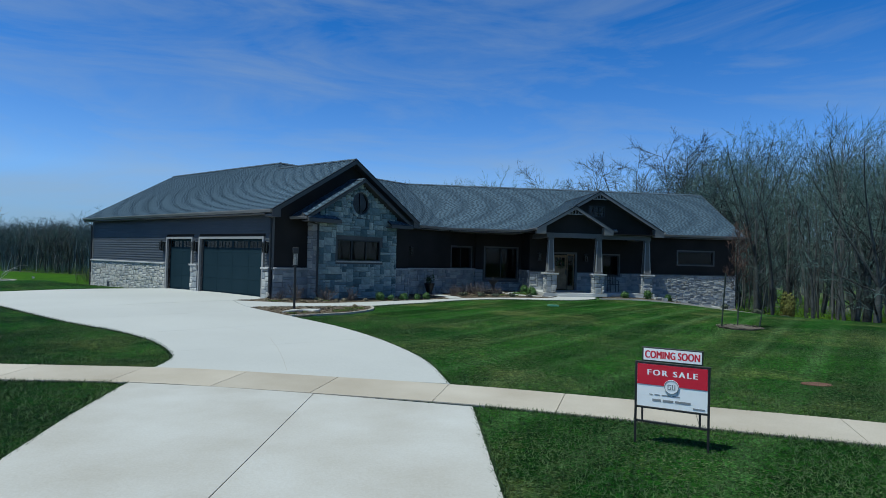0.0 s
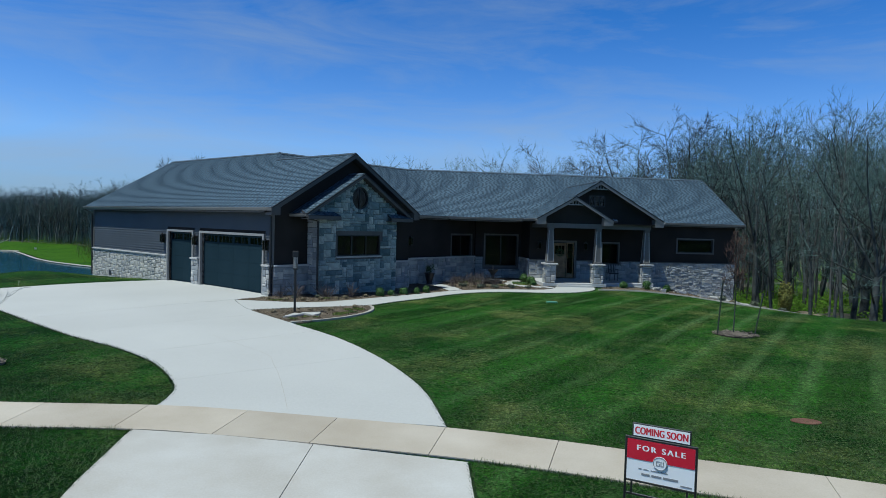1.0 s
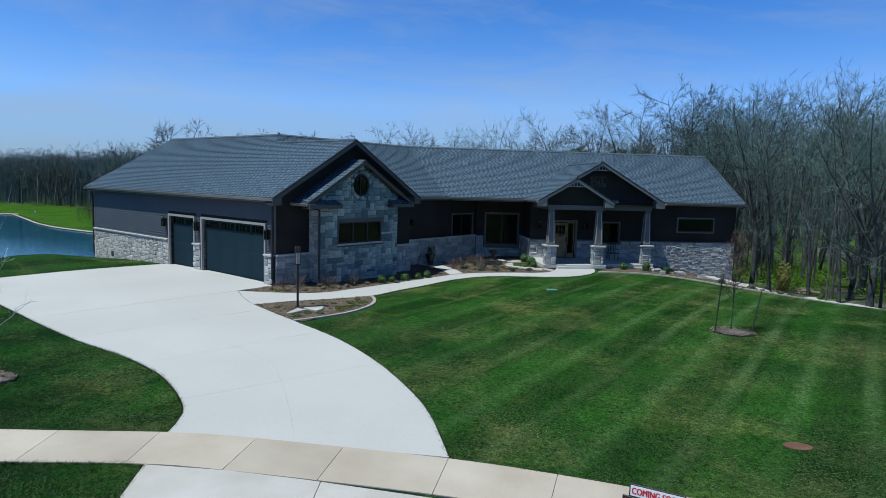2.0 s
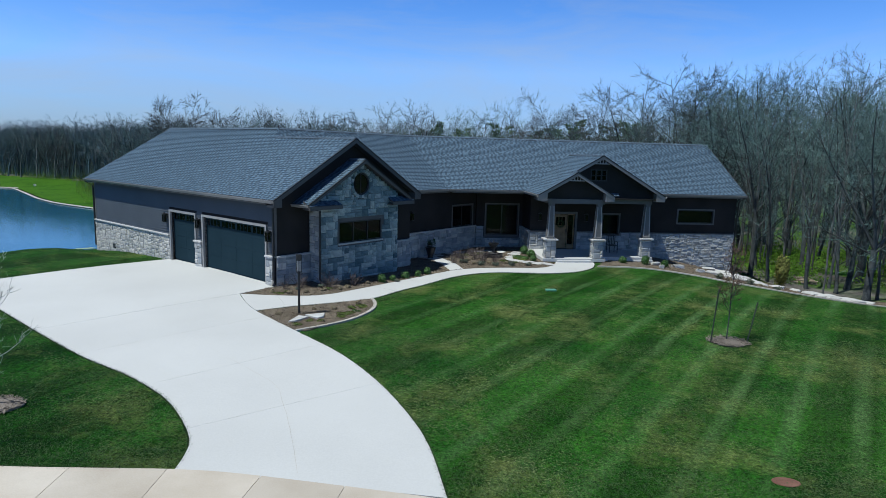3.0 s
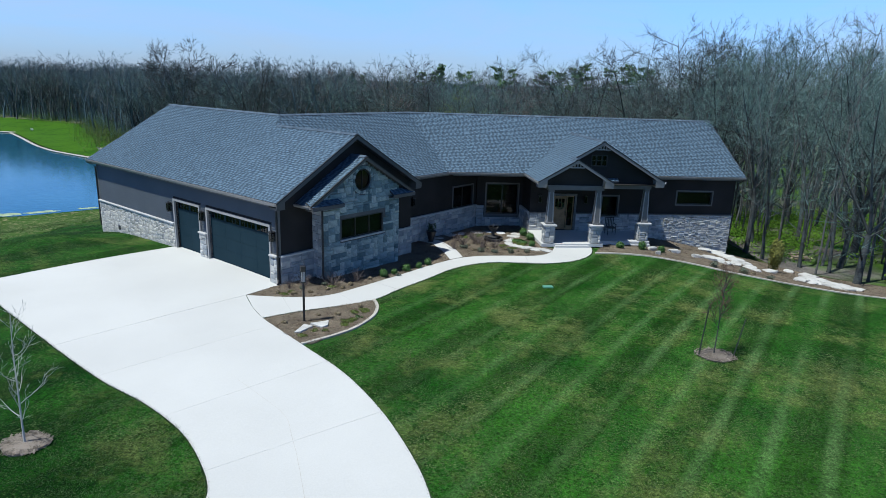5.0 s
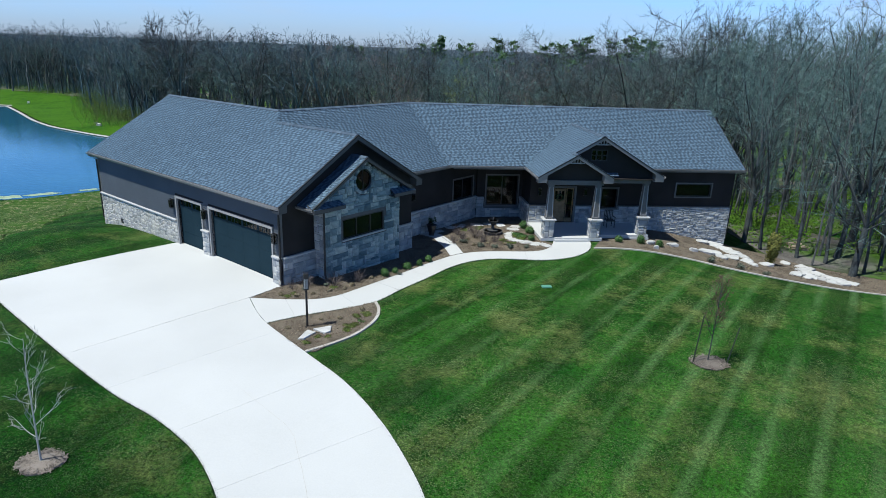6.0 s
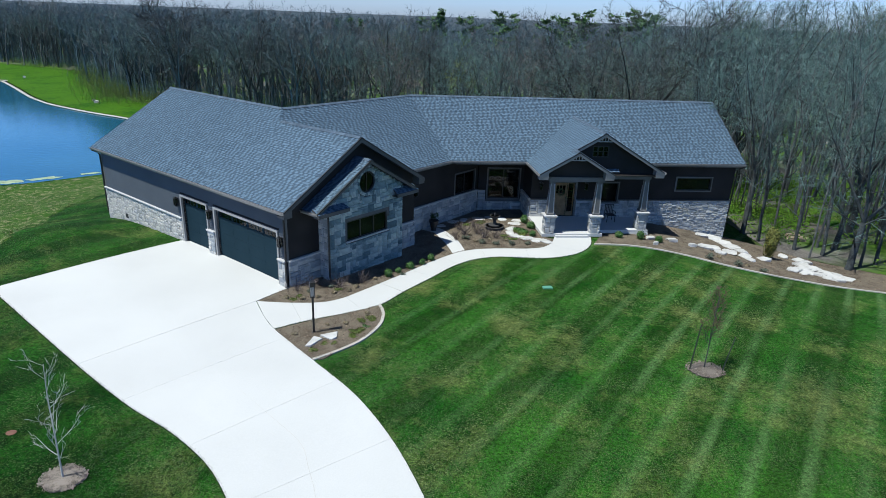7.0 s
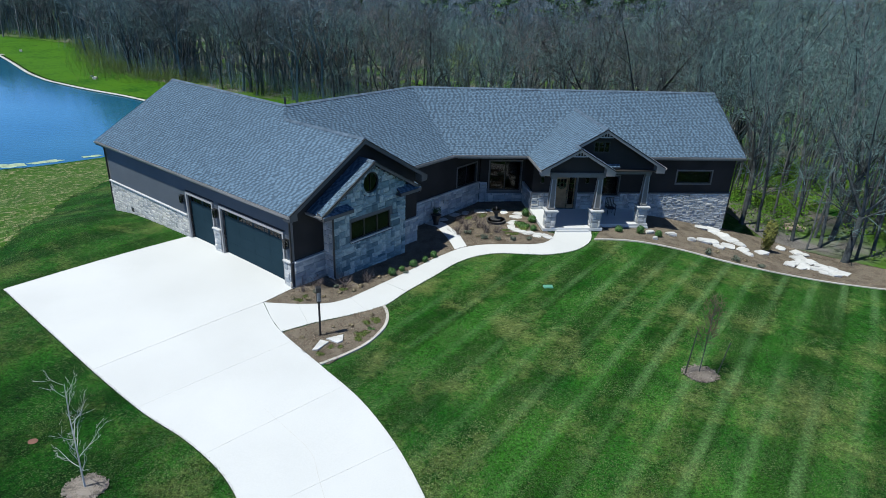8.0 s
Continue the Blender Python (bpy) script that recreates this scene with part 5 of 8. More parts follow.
g_out, m_out, u_out = G(-1, 0) - G(0, 0), M(0, -1) - M(0, 0), G(0, -1) - G(0, 0)
gutter(G(VE, U0, EAVE), G(VE, U1, EAVE), g_out)
gutter(G(VF, UE, EAVE), G(v_e, UE, EAVE), u_out)
gutter(M(s_e, NE, EAVE), M(SL, NE, EAVE), m_out)
gutter(M(SR, NE, EAVE), M(S1, NE, EAVE), m_out)
gutter(M(SL, NF, EAVE), M(SL, NE, EAVE), M(-1, 0) - M(0, 0))
gutter(M(SR, NE, EAVE), M(SR, NG, EAVE), M(1, 0) - M(0, 0))
gutter(G(BL, BU, ZB), G(BL, -0.02, ZB), g_out)
# soffits close the eaves
part("soffit", boxes(GARAGE_FRAME, (VE, 0.14, 0.0, 17.3, EAVE - 0.20, EAVE - 0.16)), TRIM, house)
for row in ((s_e + 0.3, SL, NE, 37.6, EAVE - 0.20, EAVE - 0.165), (SR, 22.3, NE, 35.5, EAVE - 0.20, EAVE - 0.165)):
    part("soffit", boxes(MAIN_FRAME, row), TRIM, house)
part("soffit", boxes(GARAGE_FRAME, (VF, v_e + 0.2, UE, 1.5, EAVE - 0.20, EAVE - 0.17)), TRIM, house)


def downspout(pts, mat=BLACK):
    part("downspout", tube(bmesh.new(), pts, [0.05] * len(pts), 6), mat, house, "black downspout")


downspout([G(VE - 0.06, -0.02, 3.34), G(0.02, 0.02, 3.12), G(0.02, 0.02, 0.12), G(-0.10, -0.08, -0.05)])
downspout([G(BL - 0.05, -0.80, 3.14), G(1.77, -0.80, 2.98), G(1.77, -0.80, 0.1), G(1.70, -0.98, -0.05)])
downspout([G(VE - 0.06, 17.3, 3.34), G(0.04, 17.2, 3.05), G(0.04, 17.2, -0.4)])
downspout([M(S1 - 0.1, NE - 0.06, 3.34), M(22.2, 35.3, 3.05), M(22.2, 35.5, -1.2)])
downspout([G(VF + 0.0, 0.9, 3.3), G(8.38, 0.95, 3.05), G(8.38, 0.95, -0.1)], PALE_TRIM)

# ---- porch ----
W_PORCH = MAIN_FRAME
part("porch_floor", boxes(W_PORCH, (9.30, 12.82, 32.10, 35.40, -0.16, 0.03), (12.82, 15.80, 32.75, 35.40, -0.5, 0.03), bevel=0.012), CONCRETE, house, "pale concrete porch slab")
part("porch_step", boxes(W_PORCH, (10.08, 12.0, 31.98, 32.15, -0.2, -0.06), bevel=0.01), CONCRETE, house, "low concrete step")
for s, n in ((9.72, 32.42), (12.38, 32.42), (15.42, 33.10)):
    pier = part("stone_pier", boxes(W_PORCH, (s - 0.26, s + 0.26, n - 0.26, n + 0.26, -0.3 if s > 15 else 0.03, 1.0)), MORTAR, house, "limestone porch pier")
    for ang, dx, dy in ((8.2, -0.26, -0.26), (98.2, 0.26, -0.26), (188.2, 0.26, 0.26), (278.2, -0.26, 0.26)):
        p = M(s + dx, n + dy)
        stones_joined("stonework", pier, frame_at(p.x, p.y, ang), ashlar(0.0, 0.52, 0.04, 0.99, 40 + int(s) + int(ang), wide=(2, 4)), depth=0.05, seed=int(s * 10 + ang))
    part("cap", boxes(W_PORCH, (s - 0.38, s + 0.38, n - 0.38, n + 0.38, 1.0, 1.09), bevel=0.015), CAPSTONE, pier, "pale stone cap")
    bm = bmesh.new()
    rings = [[bm.verts.new(M(s + a * h, n + b * h, z)) for a, b in ((-1, -1), (1, -1), (1, 1), (-1, 1))] for h, z in ((0.205, 1.09), (0.205, 1.18), (0.18, 1.20), (0.115, 2.86), (0.145, 2.88), (0.145, 3.00))]
    for lo, hi in zip(rings, rings[1:]):
        for k in range(4):
            bm.faces.new((lo[k], lo[(k + 1) % 4], hi[(k + 1) % 4], hi[k]))
    bm.faces.new(rings[-1])
    col = part("column", bm, TRIM, house, "tapered taupe craftsman column")
    # raised corner boards on the column
    bm = bmesh.new()
    for a, b in ((-1, -1), (1, -1), (1, 1), (-1, 1)):
        v0, v1 = M(s + a * 0.165, n + b * 0.165, 1.20), M(s + a * 0.105, n + b * 0.105, 2.86)
        tube(bm, [v0, v1], [0.042, 0.034], 4)
    part("corner_strip", bm, PALE_TRIM, col)
    if s > 15:
        part("pier_foot", boxes(W_PORCH, (s - 0.75, s + 0.42, n - 0.40, n + 0.40, -0.32, -0.14), bevel=0.01), CONCRETE, house, "concrete footing under the pier")
beam_rows = ((9.46, 12.64, 32.26, 32.58, 3.0, 3.25), (9.46, 9.78, 32.58, 35.4, 3.0, 3.25), (12.22, 12.54, 32.58, 33.0, 3.0, 3.25), (12.3, 15.62, 32.94, 33.26, 3.0, 3.25), (15.26, 15.58, 33.26, 35.4, 3.0, 3.25))
for row in beam_rows:
    part("porch_beam", boxes(W_PORCH, row), TRIM, house, "taupe porch beam")
part("porch_ceiling", boxes(W_PORCH, (9.3, 15.7, 32.6, 35.4, 3.26, 3.30)), STUCCO, house)


def gable_face(s0, s1, n, zlow, za, holes=()):
    mid = (s0 + s1) / 2
    w = frame_at(*M(s0, n).xy, 8.2)
    return wall("gable_wall", w, [(0, zlow), (s1 - s0, zlow), (s1 - s0, za - (s1 - s0) / 2 * PITCH), ((s1 - s0) / 2, za)] + [(0, za - (s1 - s0) / 2 * PITCH)], holes, thick=0.14, label="dark gable infill")


gable_face(SL + 0.42, SX - 0.42, 32.36, 3.24, ZQ - 0.17)
gable_face(SL + 0.55, SR - 0.55, 33.02, 3.24, ZP - 0.17, [rect(2.62, 3.56, 4.22, 4.86)])
w = frame_at(*M(SL + 0.55, 33.02).xy, 8.2)
window(w, 2.62, 3.56, 4.22, 4.86, columns=3, rows=2, deep=0.05, label="small black attic window in the porch gable")
# fan brackets under the two apexes
for s, n, z in ((SF, NF, ZQ), (SC, NG, ZP)):
    tie = part("gable_bracket", beam(bmesh.new(), M(s - 0.40, n + 0.02, z - 0.42), M(s + 0.40, n + 0.02, z - 0.42), 0.05, 0.05), PALE_TRIM, house, "pale timber fan bracket")
    for k in (-0.16, 0.0, 0.16):
        part("strut", boxes(MAIN_FRAME, (s + k - 0.02, s + k + 0.02, n, n + 0.045, z - 0.42, z - 0.21 - abs(k) * PITCH)), PALE_TRIM, tie)
# vent pipe
part("vent_pipe", tube(bmesh.new(), [G(5.7, 7.3, 5.9), G(5.7, 7.3, 6.72)], [0.05, 0.05], 10), BLACK, house, "black roof vent pipe")
part("foundation_vent", boxes(W_GARAGE, (2.22, 2.50, -0.11, 0.0, -0.30, -0.06), bevel=0.01), BLACK, house, "black foundation vent")


def lantern(w, x, z):
    ob = part("wall_lantern", boxes(w, (x - 0.06, x + 0.06, -0.06, 0.0, z - 0.05, z + 0.22), (x - 0.10, x + 0.10, -0.26, -0.055, z + 0.17, z + 0.22), (x - 0.03, x + 0.03, -0.19, -0.13, z + 0.215, z + 0.27), bevel=0.006), BLACK, house, "black wall lantern")
    part("lantern_base", boxes(w, (x - 0.09, x + 0.09, -0.25, -0.07, z - 0.22, z - 0.19), bevel=0.006), BLACK, ob)
    for dx, dy in ((-0.085, -0.245), (0.075, -0.245), (-0.085, -0.085), (0.075, -0.085)):
        part("bar", boxes(w, (x + dx, x + dx + 0.012, dy, dy + 0.012, z - 0.19, z + 0.17)), BLACK, ob)
    part("pane", boxes(w, (x - 0.07, x + 0.07, -0.235, -0.10, z - 0.185, z + 0.165)), GLASS, ob)


lantern(W_GARAGE, 8.30, 1.95)
lantern(W_GARAGE, 11.35, 1.95)
lantern(W_GARAGE, 16.82, 1.95)
lantern(W_MID, 1.55, 2.05)
lantern(W_FRONT, 0.55, 1.95)
lantern(W_FRONT, 3.35, 1.95)

# ---- trees ----
def limb(verts, faces, pts, radii, sides):
    k0 = len(verts)
    for i, p in enumerate(pts):
        d = (pts[min(i + 1, len(pts) - 1)] - pts[max(i - 1, 0)]).normalized()
        a = d.cross(Vector((0.31, 0.95, 0.11))).normalized()
        b = d.cross(a)
        for k in range(sides):
            t = 2 * math.pi * k / sides
            verts.append(tuple(p + radii[i] * (math.cos(t) * a + math.sin(t) * b)))
    for i in range(len(pts) - 1):
        for k in range(sides):
            a, b = k0 + i * sides + k, k0 + i * sides + (k + 1) % sides
            faces.append((a, b, b + sides, a + sides))


def ribbon(verts, faces, r, pts, radii):
    """A twig too thin to show its roundness."""
    d = (pts[-1] - pts[0]).normalized()
    a = swing(r, d, 90)
    k0 = len(verts)
    for p, w in zip(pts, radii):
        verts += [tuple(p - a * w), tuple(p + a * w)]
    for i in range(len(pts) - 1):
        k = k0 + 2 * i
        faces.append((k, k + 1, k + 3, k + 2))


def wander(r, p, d, length, steps, bend_by, rise):
    pts = [p.copy()]
    for _ in range(steps):
        d = (d + Vector((r.gauss(0, bend_by), r.gauss(0, bend_by), r.gauss(0, bend_by) + rise))).normalized()
        pts.append(pts[-1] + d * (length / steps))
    return pts, d


def along(pts, t):
    x = t * (len(pts) - 1)
    i = min(int(x), len(pts) - 2)
    return pts[i].lerp(pts[i + 1], x - i), (pts[i + 1] - pts[i]).normalized()


def swing(r, d, degrees):
    side = d.orthogonal().normalized()
    side.rotate(Matrix.Rotation(r.uniform(0, 2 * math.pi), 3, d))
    return (d * math.cos(radians(degrees)) + side * math.sin(radians(degrees))).normalized()


def bare_tree(seed, high, girth, counts=(9, 5, 4, 3), clear=0.30, spread=42, lean=0.06, reach_by=1.0, thin=0.012, bow=0.06, rise=0.12):
    """A young tree: one stem with side limbs. Trunk and limbs in one list, branches and twigs in another."""
    r = random.Random(seed)
    wood, twigs = ([], []), ([], [])
    d = Vector((r.gauss(0, lean), r.gauss(0, lean), 1)).normalized()
    trunk, _ = wander(r, Vector((0, 0, -0.25)), d, high * 0.86, 8, bow, 0.05)
    n = len(trunk)
    rad = [girth * (1.25 if i == 0 else 1) * (1 - 0.86 * i / (n - 1)) + 0.004 for i in range(n)]
    limb(*wood, trunk, rad, 7)
    for i in range(counts[0]):
        t = clear + (1 - clear) * (i + r.random() * 0.8) / counts[0]
        t = min(t, 0.99)
        p, d0 = along(trunk, t)
        reach = reach_by * high * (0.50 - 0.28 * t) * r.uniform(0.75, 1.2)
        a = swing(r, d0, spread * r.uniform(0.7, 1.25))
        limb_pts, _ = wander(r, p, a, reach, 5, 0.12 if bow > 0.03 else 0.06, rise)
        r0 = girth * (1 - 0.8 * t) * 0.5
        limb(*wood, limb_pts, [r0 * (1 - 0.8 * k / 5) + 0.003 for k in range(6)], 4)
        for j in range(counts[1]):
            tj = 0.25 + 0.75 * (j + r.random()) / counts[1]
            p1, d1 = along(limb_pts, min(tj, 0.99))
            b_pts, _ = wander(r, p1, swing(r, d1, r.uniform(25, 55)), reach * 0.48 * r.uniform(0.7, 1.2), 3, 0.15, 0.10)
            r1 = r0 * 0.42 * (1 - 0.5 * tj) + thin * 0.6
            limb(*twigs, b_pts, [r1, r1 * 0.75, r1 * 0.55, thin * 0.7], 3)
            for k in range(counts[2]):
                p2, d2 = along(b_pts, min(0.2 + 0.8 * (k + r.random()) / counts[2], 0.99))
                c_pts, _ = wander(r, p2, swing(r, d2, r.uniform(22, 50)), reach * 0.27 * r.uniform(0.6, 1.2), 2, 0.16, 0.10)
                ribbon(*twigs, r, c_pts, [thin, thin * 0.8, thin * 0.5])
                for _ in range(counts[3]):
                    p3, d3 = along(c_pts, r.uniform(0.2, 0.98))
                    e_pts, _ = wander(r, p3, swing(r, d3, r.uniform(20, 50)), reach * 0.17 * r.uniform(0.6, 1.3), 1, 0.1, 0.08)
                    ribbon(*twigs, r, e_pts, [thin * 0.8, thin * 0.4])
    return wood, twigs


def spike(verts, faces, r, p, q, w):
    """The last twig: one thin blade that ends in a point."""
    a = swing(r, (q - p).normalized(), 90) * w
    k = len(verts)
    verts += [tuple(p - a), tuple(p + a), tuple(q)]
    faces.append((k, k + 1, k + 2))


def forest_tree(seed, high, girth, fork=0.38, leaders=3, open_by=16, limbs=8, reach=0.30, counts=(7, 7), thin=0.0085, side=4, coarse=False):
    """A grown leafless tree: the stem forks into steep leaders, each with straight limbs, branches and a haze of twigs."""
    r = random.Random(seed)
    wood, twigs = ([], []), ([], [])

    def bough(p, d, length, r0, order):
        steps = (7, 4, 3)[order] if not coarse else (4, 2, 2)[order]
        pts, end = wander(r, p, d, length, steps, (0.050, 0.055, 0.07)[order], (0.03, 0.02, 0.02)[order])
        tip = r0 * (0.14, 0.12, 0.2)[order]
        rad = [r0 + (tip - r0) * k / steps for k in range(steps + 1)]
        if order < 2 and not (coarse and order):
            limb(*wood, pts, rad, (6, 4)[order] if not coarse else 3)
        else:
            ribbon(*twigs, r, pts, [max(w, thin * 0.8) for w in rad])
        if order == 0:
            for i in range(limbs):
                t = 0.18 + 0.80 * (i + r.random()) / limbs
                q, dq = along(pts, min(t, 0.99))
                bough(q, swing(r, dq, r.uniform(32, 66)), high * reach * (1.05 - 0.62 * t) * r.uniform(0.7, 1.25), r0 * (0.42 - 0.22 * t), 1)
        elif order == 1:
            for i in range(counts[0]):
                t = 0.15 + 0.84 * (i + r.random()) / counts[0]
                q, dq = along(pts, min(t, 0.99))
                bough(q, swing(r, dq, r.uniform(28, 60)), length * (0.62 - 0.30 * t) * r.uniform(0.7, 1.25), max(r0 * 0.34, thin), 2)
        else:
            for _ in range(counts[1]):
                q, dq = along(pts, r.uniform(0.1, 0.98))
                way = swing(r, dq, r.uniform(20, 58)) + Vector((0, 0, 0.08))
                spike(*twigs, r, q, q + way.normalized() * length * r.uniform(0.30, 0.75), thin)

    lean = Vector((r.gauss(0, 0.05), r.gauss(0, 0.05), 1)).normalized()
    stem, way = wander(r, Vector((0, 0, -0.3)), lean, high * fork, 5 if not coarse else 2, 0.055, 0.03)
    n = len(stem)
    limb(*wood, stem, [girth * (1.3 if i == 0 else 1.0 - 0.25 * i / (n - 1)) for i in range(n)], 7 if not coarse else 4)
    for k in range(side):
        q, dq = along(stem, r.uniform(0.45, 0.95))
        bough(q, swing(r, dq, r.uniform(40, 68)), high * reach * r.uniform(0.5, 0.95), girth * 0.28, 1)
    turn = r.uniform(0, 6.28)
    for k in range(leaders):
        a = turn + 6.283 * k / leaders + r.gauss(0, 0.3)
        tilt = radians(open_by * r.uniform(0.45, 1.3))
        d = Vector((math.sin(tilt) * math.cos(a), math.sin(tilt) * math.sin(a), math.cos(tilt)))
        bough(stem[-1], (d + (way - UP) * 0.5).normalized(), high * (0.96 - fork) * r.uniform(0.72, 1.02), girth * 0.75 / leaders ** 0.42, 0)
    top = max(v[2] for v in twigs[0])
    size = high / top
    return tuple(([(x * size, y * size, z * size) for x, y, z in data[0]], data[1]) for data in (wood, twigs))


def raw_mesh(name, data, mat, smooth=False):
    me = bpy.data.meshes.new(name)
    me.from_pydata(data[0], [], data[1])
    me.materials.append(mat)
    if smooth:
        me.polygons.foreach_set("use_smooth", [True] * len(me.polygons))
    return me


def tree(name, meshes, loc, turn, size, label, group="", category="tree"):
    ob = new(name)
    ob.matrix_basis = Matrix.Translation(loc) @ Matrix.Rotation(turn, 4, "Z") @ Matrix.Diagonal((size, size, size, 1))
    ob.empty_display_size = 0.3
    for part_name, me in meshes:
        o = new(part_name, me)
        o.parent = ob
    return tagged(ob, label, category, group)


WOODS = [(60, 20), (30, 27.5), (27.4, 32.9), (24, 36.4), (20.1, 39), (19, 46), (17, 52), (0, 57), (-8, 66), (-14, 86), (-30, 96), (-44, 103), (-56, 109), (-61, 112.5), (-69, 121.5),
         (-77, 133.5), (-89, 150.5), (-95, 157.5), (-105, 159.5), (-116, 165.5), (-126, 168), (-190, 215), (-330, 420), (420, 420), (220, 60)]
FAR_WOODS = [(-160, 190), (-300, 420), (420, 420), (220, 60), (2400, 100), (2400, 2900), (-2400, 2900), (-2400, 1500)]


def litter_material():
    m = LITTER.copy()
    m.name = "woodland floor"
    n, l = m.node_tree.nodes, m.node_tree.links
    b = n["Principled BSDF"]
    old = b.inputs["Base Color"].links[0].from_socket
    co, tex, rng, mix = n.new("ShaderNodeTexCoord"), n.new("ShaderNodeTexNoise"), n.new("ShaderNodeMapRange"), n.new("ShaderNodeMix")
    tex.inputs["Scale"].default_value, tex.inputs["Detail"].default_value = 0.13, 7
    rng.inputs["From Min"].default_value, rng.inputs["From Max"].default_value = 0.40, 0.55
    mix.data_type = "RGBA"
    mix.inputs[7].default_value = (0.060, 0.118, 0.016, 1)
    l.new(co.outputs["Object"], tex.inputs["Vector"])
    l.new(tex.outputs["Fac"], rng.inputs["Value"])
    l.new(rng.outputs["Result"], mix.inputs[0])
    l.new(old, mix.inputs[6])
    l.new(mix.outputs[2], b.inputs["Base Color"])
    return m


solid("woodland_floor", drape(WOODS, 0.03, 0.0, 6.0), litter_material(), "leaf litter and spring growth under bare trees", "woodland floor", "structure")

# beyond the woods that can be told apart: the uneven tops of the canopy, hazed by colour, out to the horizon
verts, faces = [], []
rings, spokes = 40, 420
jagged = random.Random(44)
for i in range(rings):
    far = 330 * (2800 / 330) ** (i / (rings - 1))
    for j in range(spokes):
        a = radians(148 - 116 * j / (spokes - 1))
        x, y = far * math.cos(a), far * math.sin(a)
        rise = smooth_step(330, 620, far)
        z = lie(x, y) * (1 - rise) + 6.2 * rise + 1.8 * noise.noise((x * 0.02, y * 0.02, 1)) + jagged.uniform(-1.6, 1.6) * rise
        verts.append((x, y, z))
for i in range(rings - 1):
    for j in range(spokes - 1):
        k = i * spokes + j
        faces.append((k, k + 1, k + spokes + 1, k + spokes))
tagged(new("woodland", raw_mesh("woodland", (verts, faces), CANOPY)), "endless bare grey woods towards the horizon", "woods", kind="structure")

HIGH = 15.0
TREE_KINDS = []
PALE_POLE = material("pale grey bark", (0.050, 0.052, 0.050), (0.150, 0.152, 0.145), 0.7, 14, 0.95, 0.8, vary="object", spread=0.45)
for k, (girth, fork, leaders, open_by, limbs, reach) in enumerate(((0.17, 0.34, 3, 17, 8, 0.28), (0.20, 0.28, 4, 21, 7, 0.29), (0.13, 0.40, 2, 15, 10, 0.27), (0.24, 0.24, 4, 25, 7, 0.30),
                                                                   (0.15, 0.44, 2, 15, 9, 0.28), (0.14, 0.30, 3, 19, 8, 0.29), (0.19, 0.20, 4, 26, 7, 0.30))):
    wood, twigs = forest_tree(100 + k, HIGH, girth, fork, leaders, open_by, limbs, reach)
    TREE_KINDS.append((("trunk", raw_mesh("trunk", wood, BARK, True)), ("crown", raw_mesh("crown", twigs, TWIG))))
# slender poles crowded below the taller trees
for k, (girth, fork) in enumerate(((0.085, 0.50), (0.075, 0.42), (0.10, 0.56))):
    wood, twigs = forest_tree(180 + k, HIGH, girth, fork, 2, 9, 7, 0.17, (5, 4), 0.010, 3)
    TREE_KINDS.append((("trunk", raw_mesh("trunk", wood, PALE_POLE, True)), ("crown", raw_mesh("crown", twigs, TWIG))))
# crowns in bud
for k, mat in ((0, RUSSET_TWIG), (3, RUSSET_TWIG), (2, GREEN_TWIG), (6, GREEN_TWIG)):
    me = TREE_KINDS[k][1][1].copy()
    me.materials[0] = mat
    TREE_KINDS.append((TREE_KINDS[k][0], ("crown", me)))
# old spreading trees that stand above the rest: kinds 14 and 15
for k, (girth, fork, leaders, open_by, limbs, reach) in enumerate(((0.30, 0.18, 6, 36, 13, 0.33), (0.27, 0.24, 5, 32, 11, 0.32))):
    wood, twigs = forest_tree(210 + k, HIGH, girth, fork, leaders, open_by, limbs, reach, (9, 8), (0.020, 0.0105)[k])
    TREE_KINDS.append((("trunk", raw_mesh("trunk", wood, BARK, True)), ("crown", raw_mesh("crown", twigs, DARK_TWIG))))

rnd = random.Random(7)
planted = []


def canopy(x, y):
    """Height that the tops of the woods reach: higher over the slope beside the house."""
    d, way = math.hypot(x, y), x / max(y, 1.0)
    low, tall = 11.7 + 0.6 * smooth_step(-0.50, -0.35, way) - 1.0 * smooth_step(-0.22, -0.12, way), 7.0 + 0.125 * d
    return low + (tall - low) * smooth_step(0.20, 0.40, way) if d < 110 else low


def plant(x, y, kind, top, label="bare leafless deciduous tree in the woods", group="bare trees of the woods"):
    planted.append((x, y))
    z = lie(x, y)
    tree("tree", TREE_KINDS[kind], (x, y, z), rnd.uniform(0, 6.28), (top - z) / HIGH, label, group)


plant(23.8, 35.9, 3, 10.6, "thick dark-trunked bare tree at the lawn's edge")
for x, y, kind, top in ((19.6, 41.5, 0, 11.6), (20.2, 40.2, 4, 9.0), (22.2, 39.3, 2, 11.0), (22.5, 38.0, 8, 8.6), (23.8, 38.8, 5, 11.4), (25.3, 40.3, 1, 12.0), (21.9, 45.6, 4, 12.4), (23.0, 44.0, 7, 10.5), (24.9, 36.6, 9, 9.6), (26.4, 37.4, 2, 11.0)):
    plant(x, y, kind, top)
plant(20.8, 60.0, 15, 15.9, "tall wide-crowned bare tree above the woods")
plant(-51.0, 113.0, 14, 15.8, "large spreading bare tree by the pond meadow")
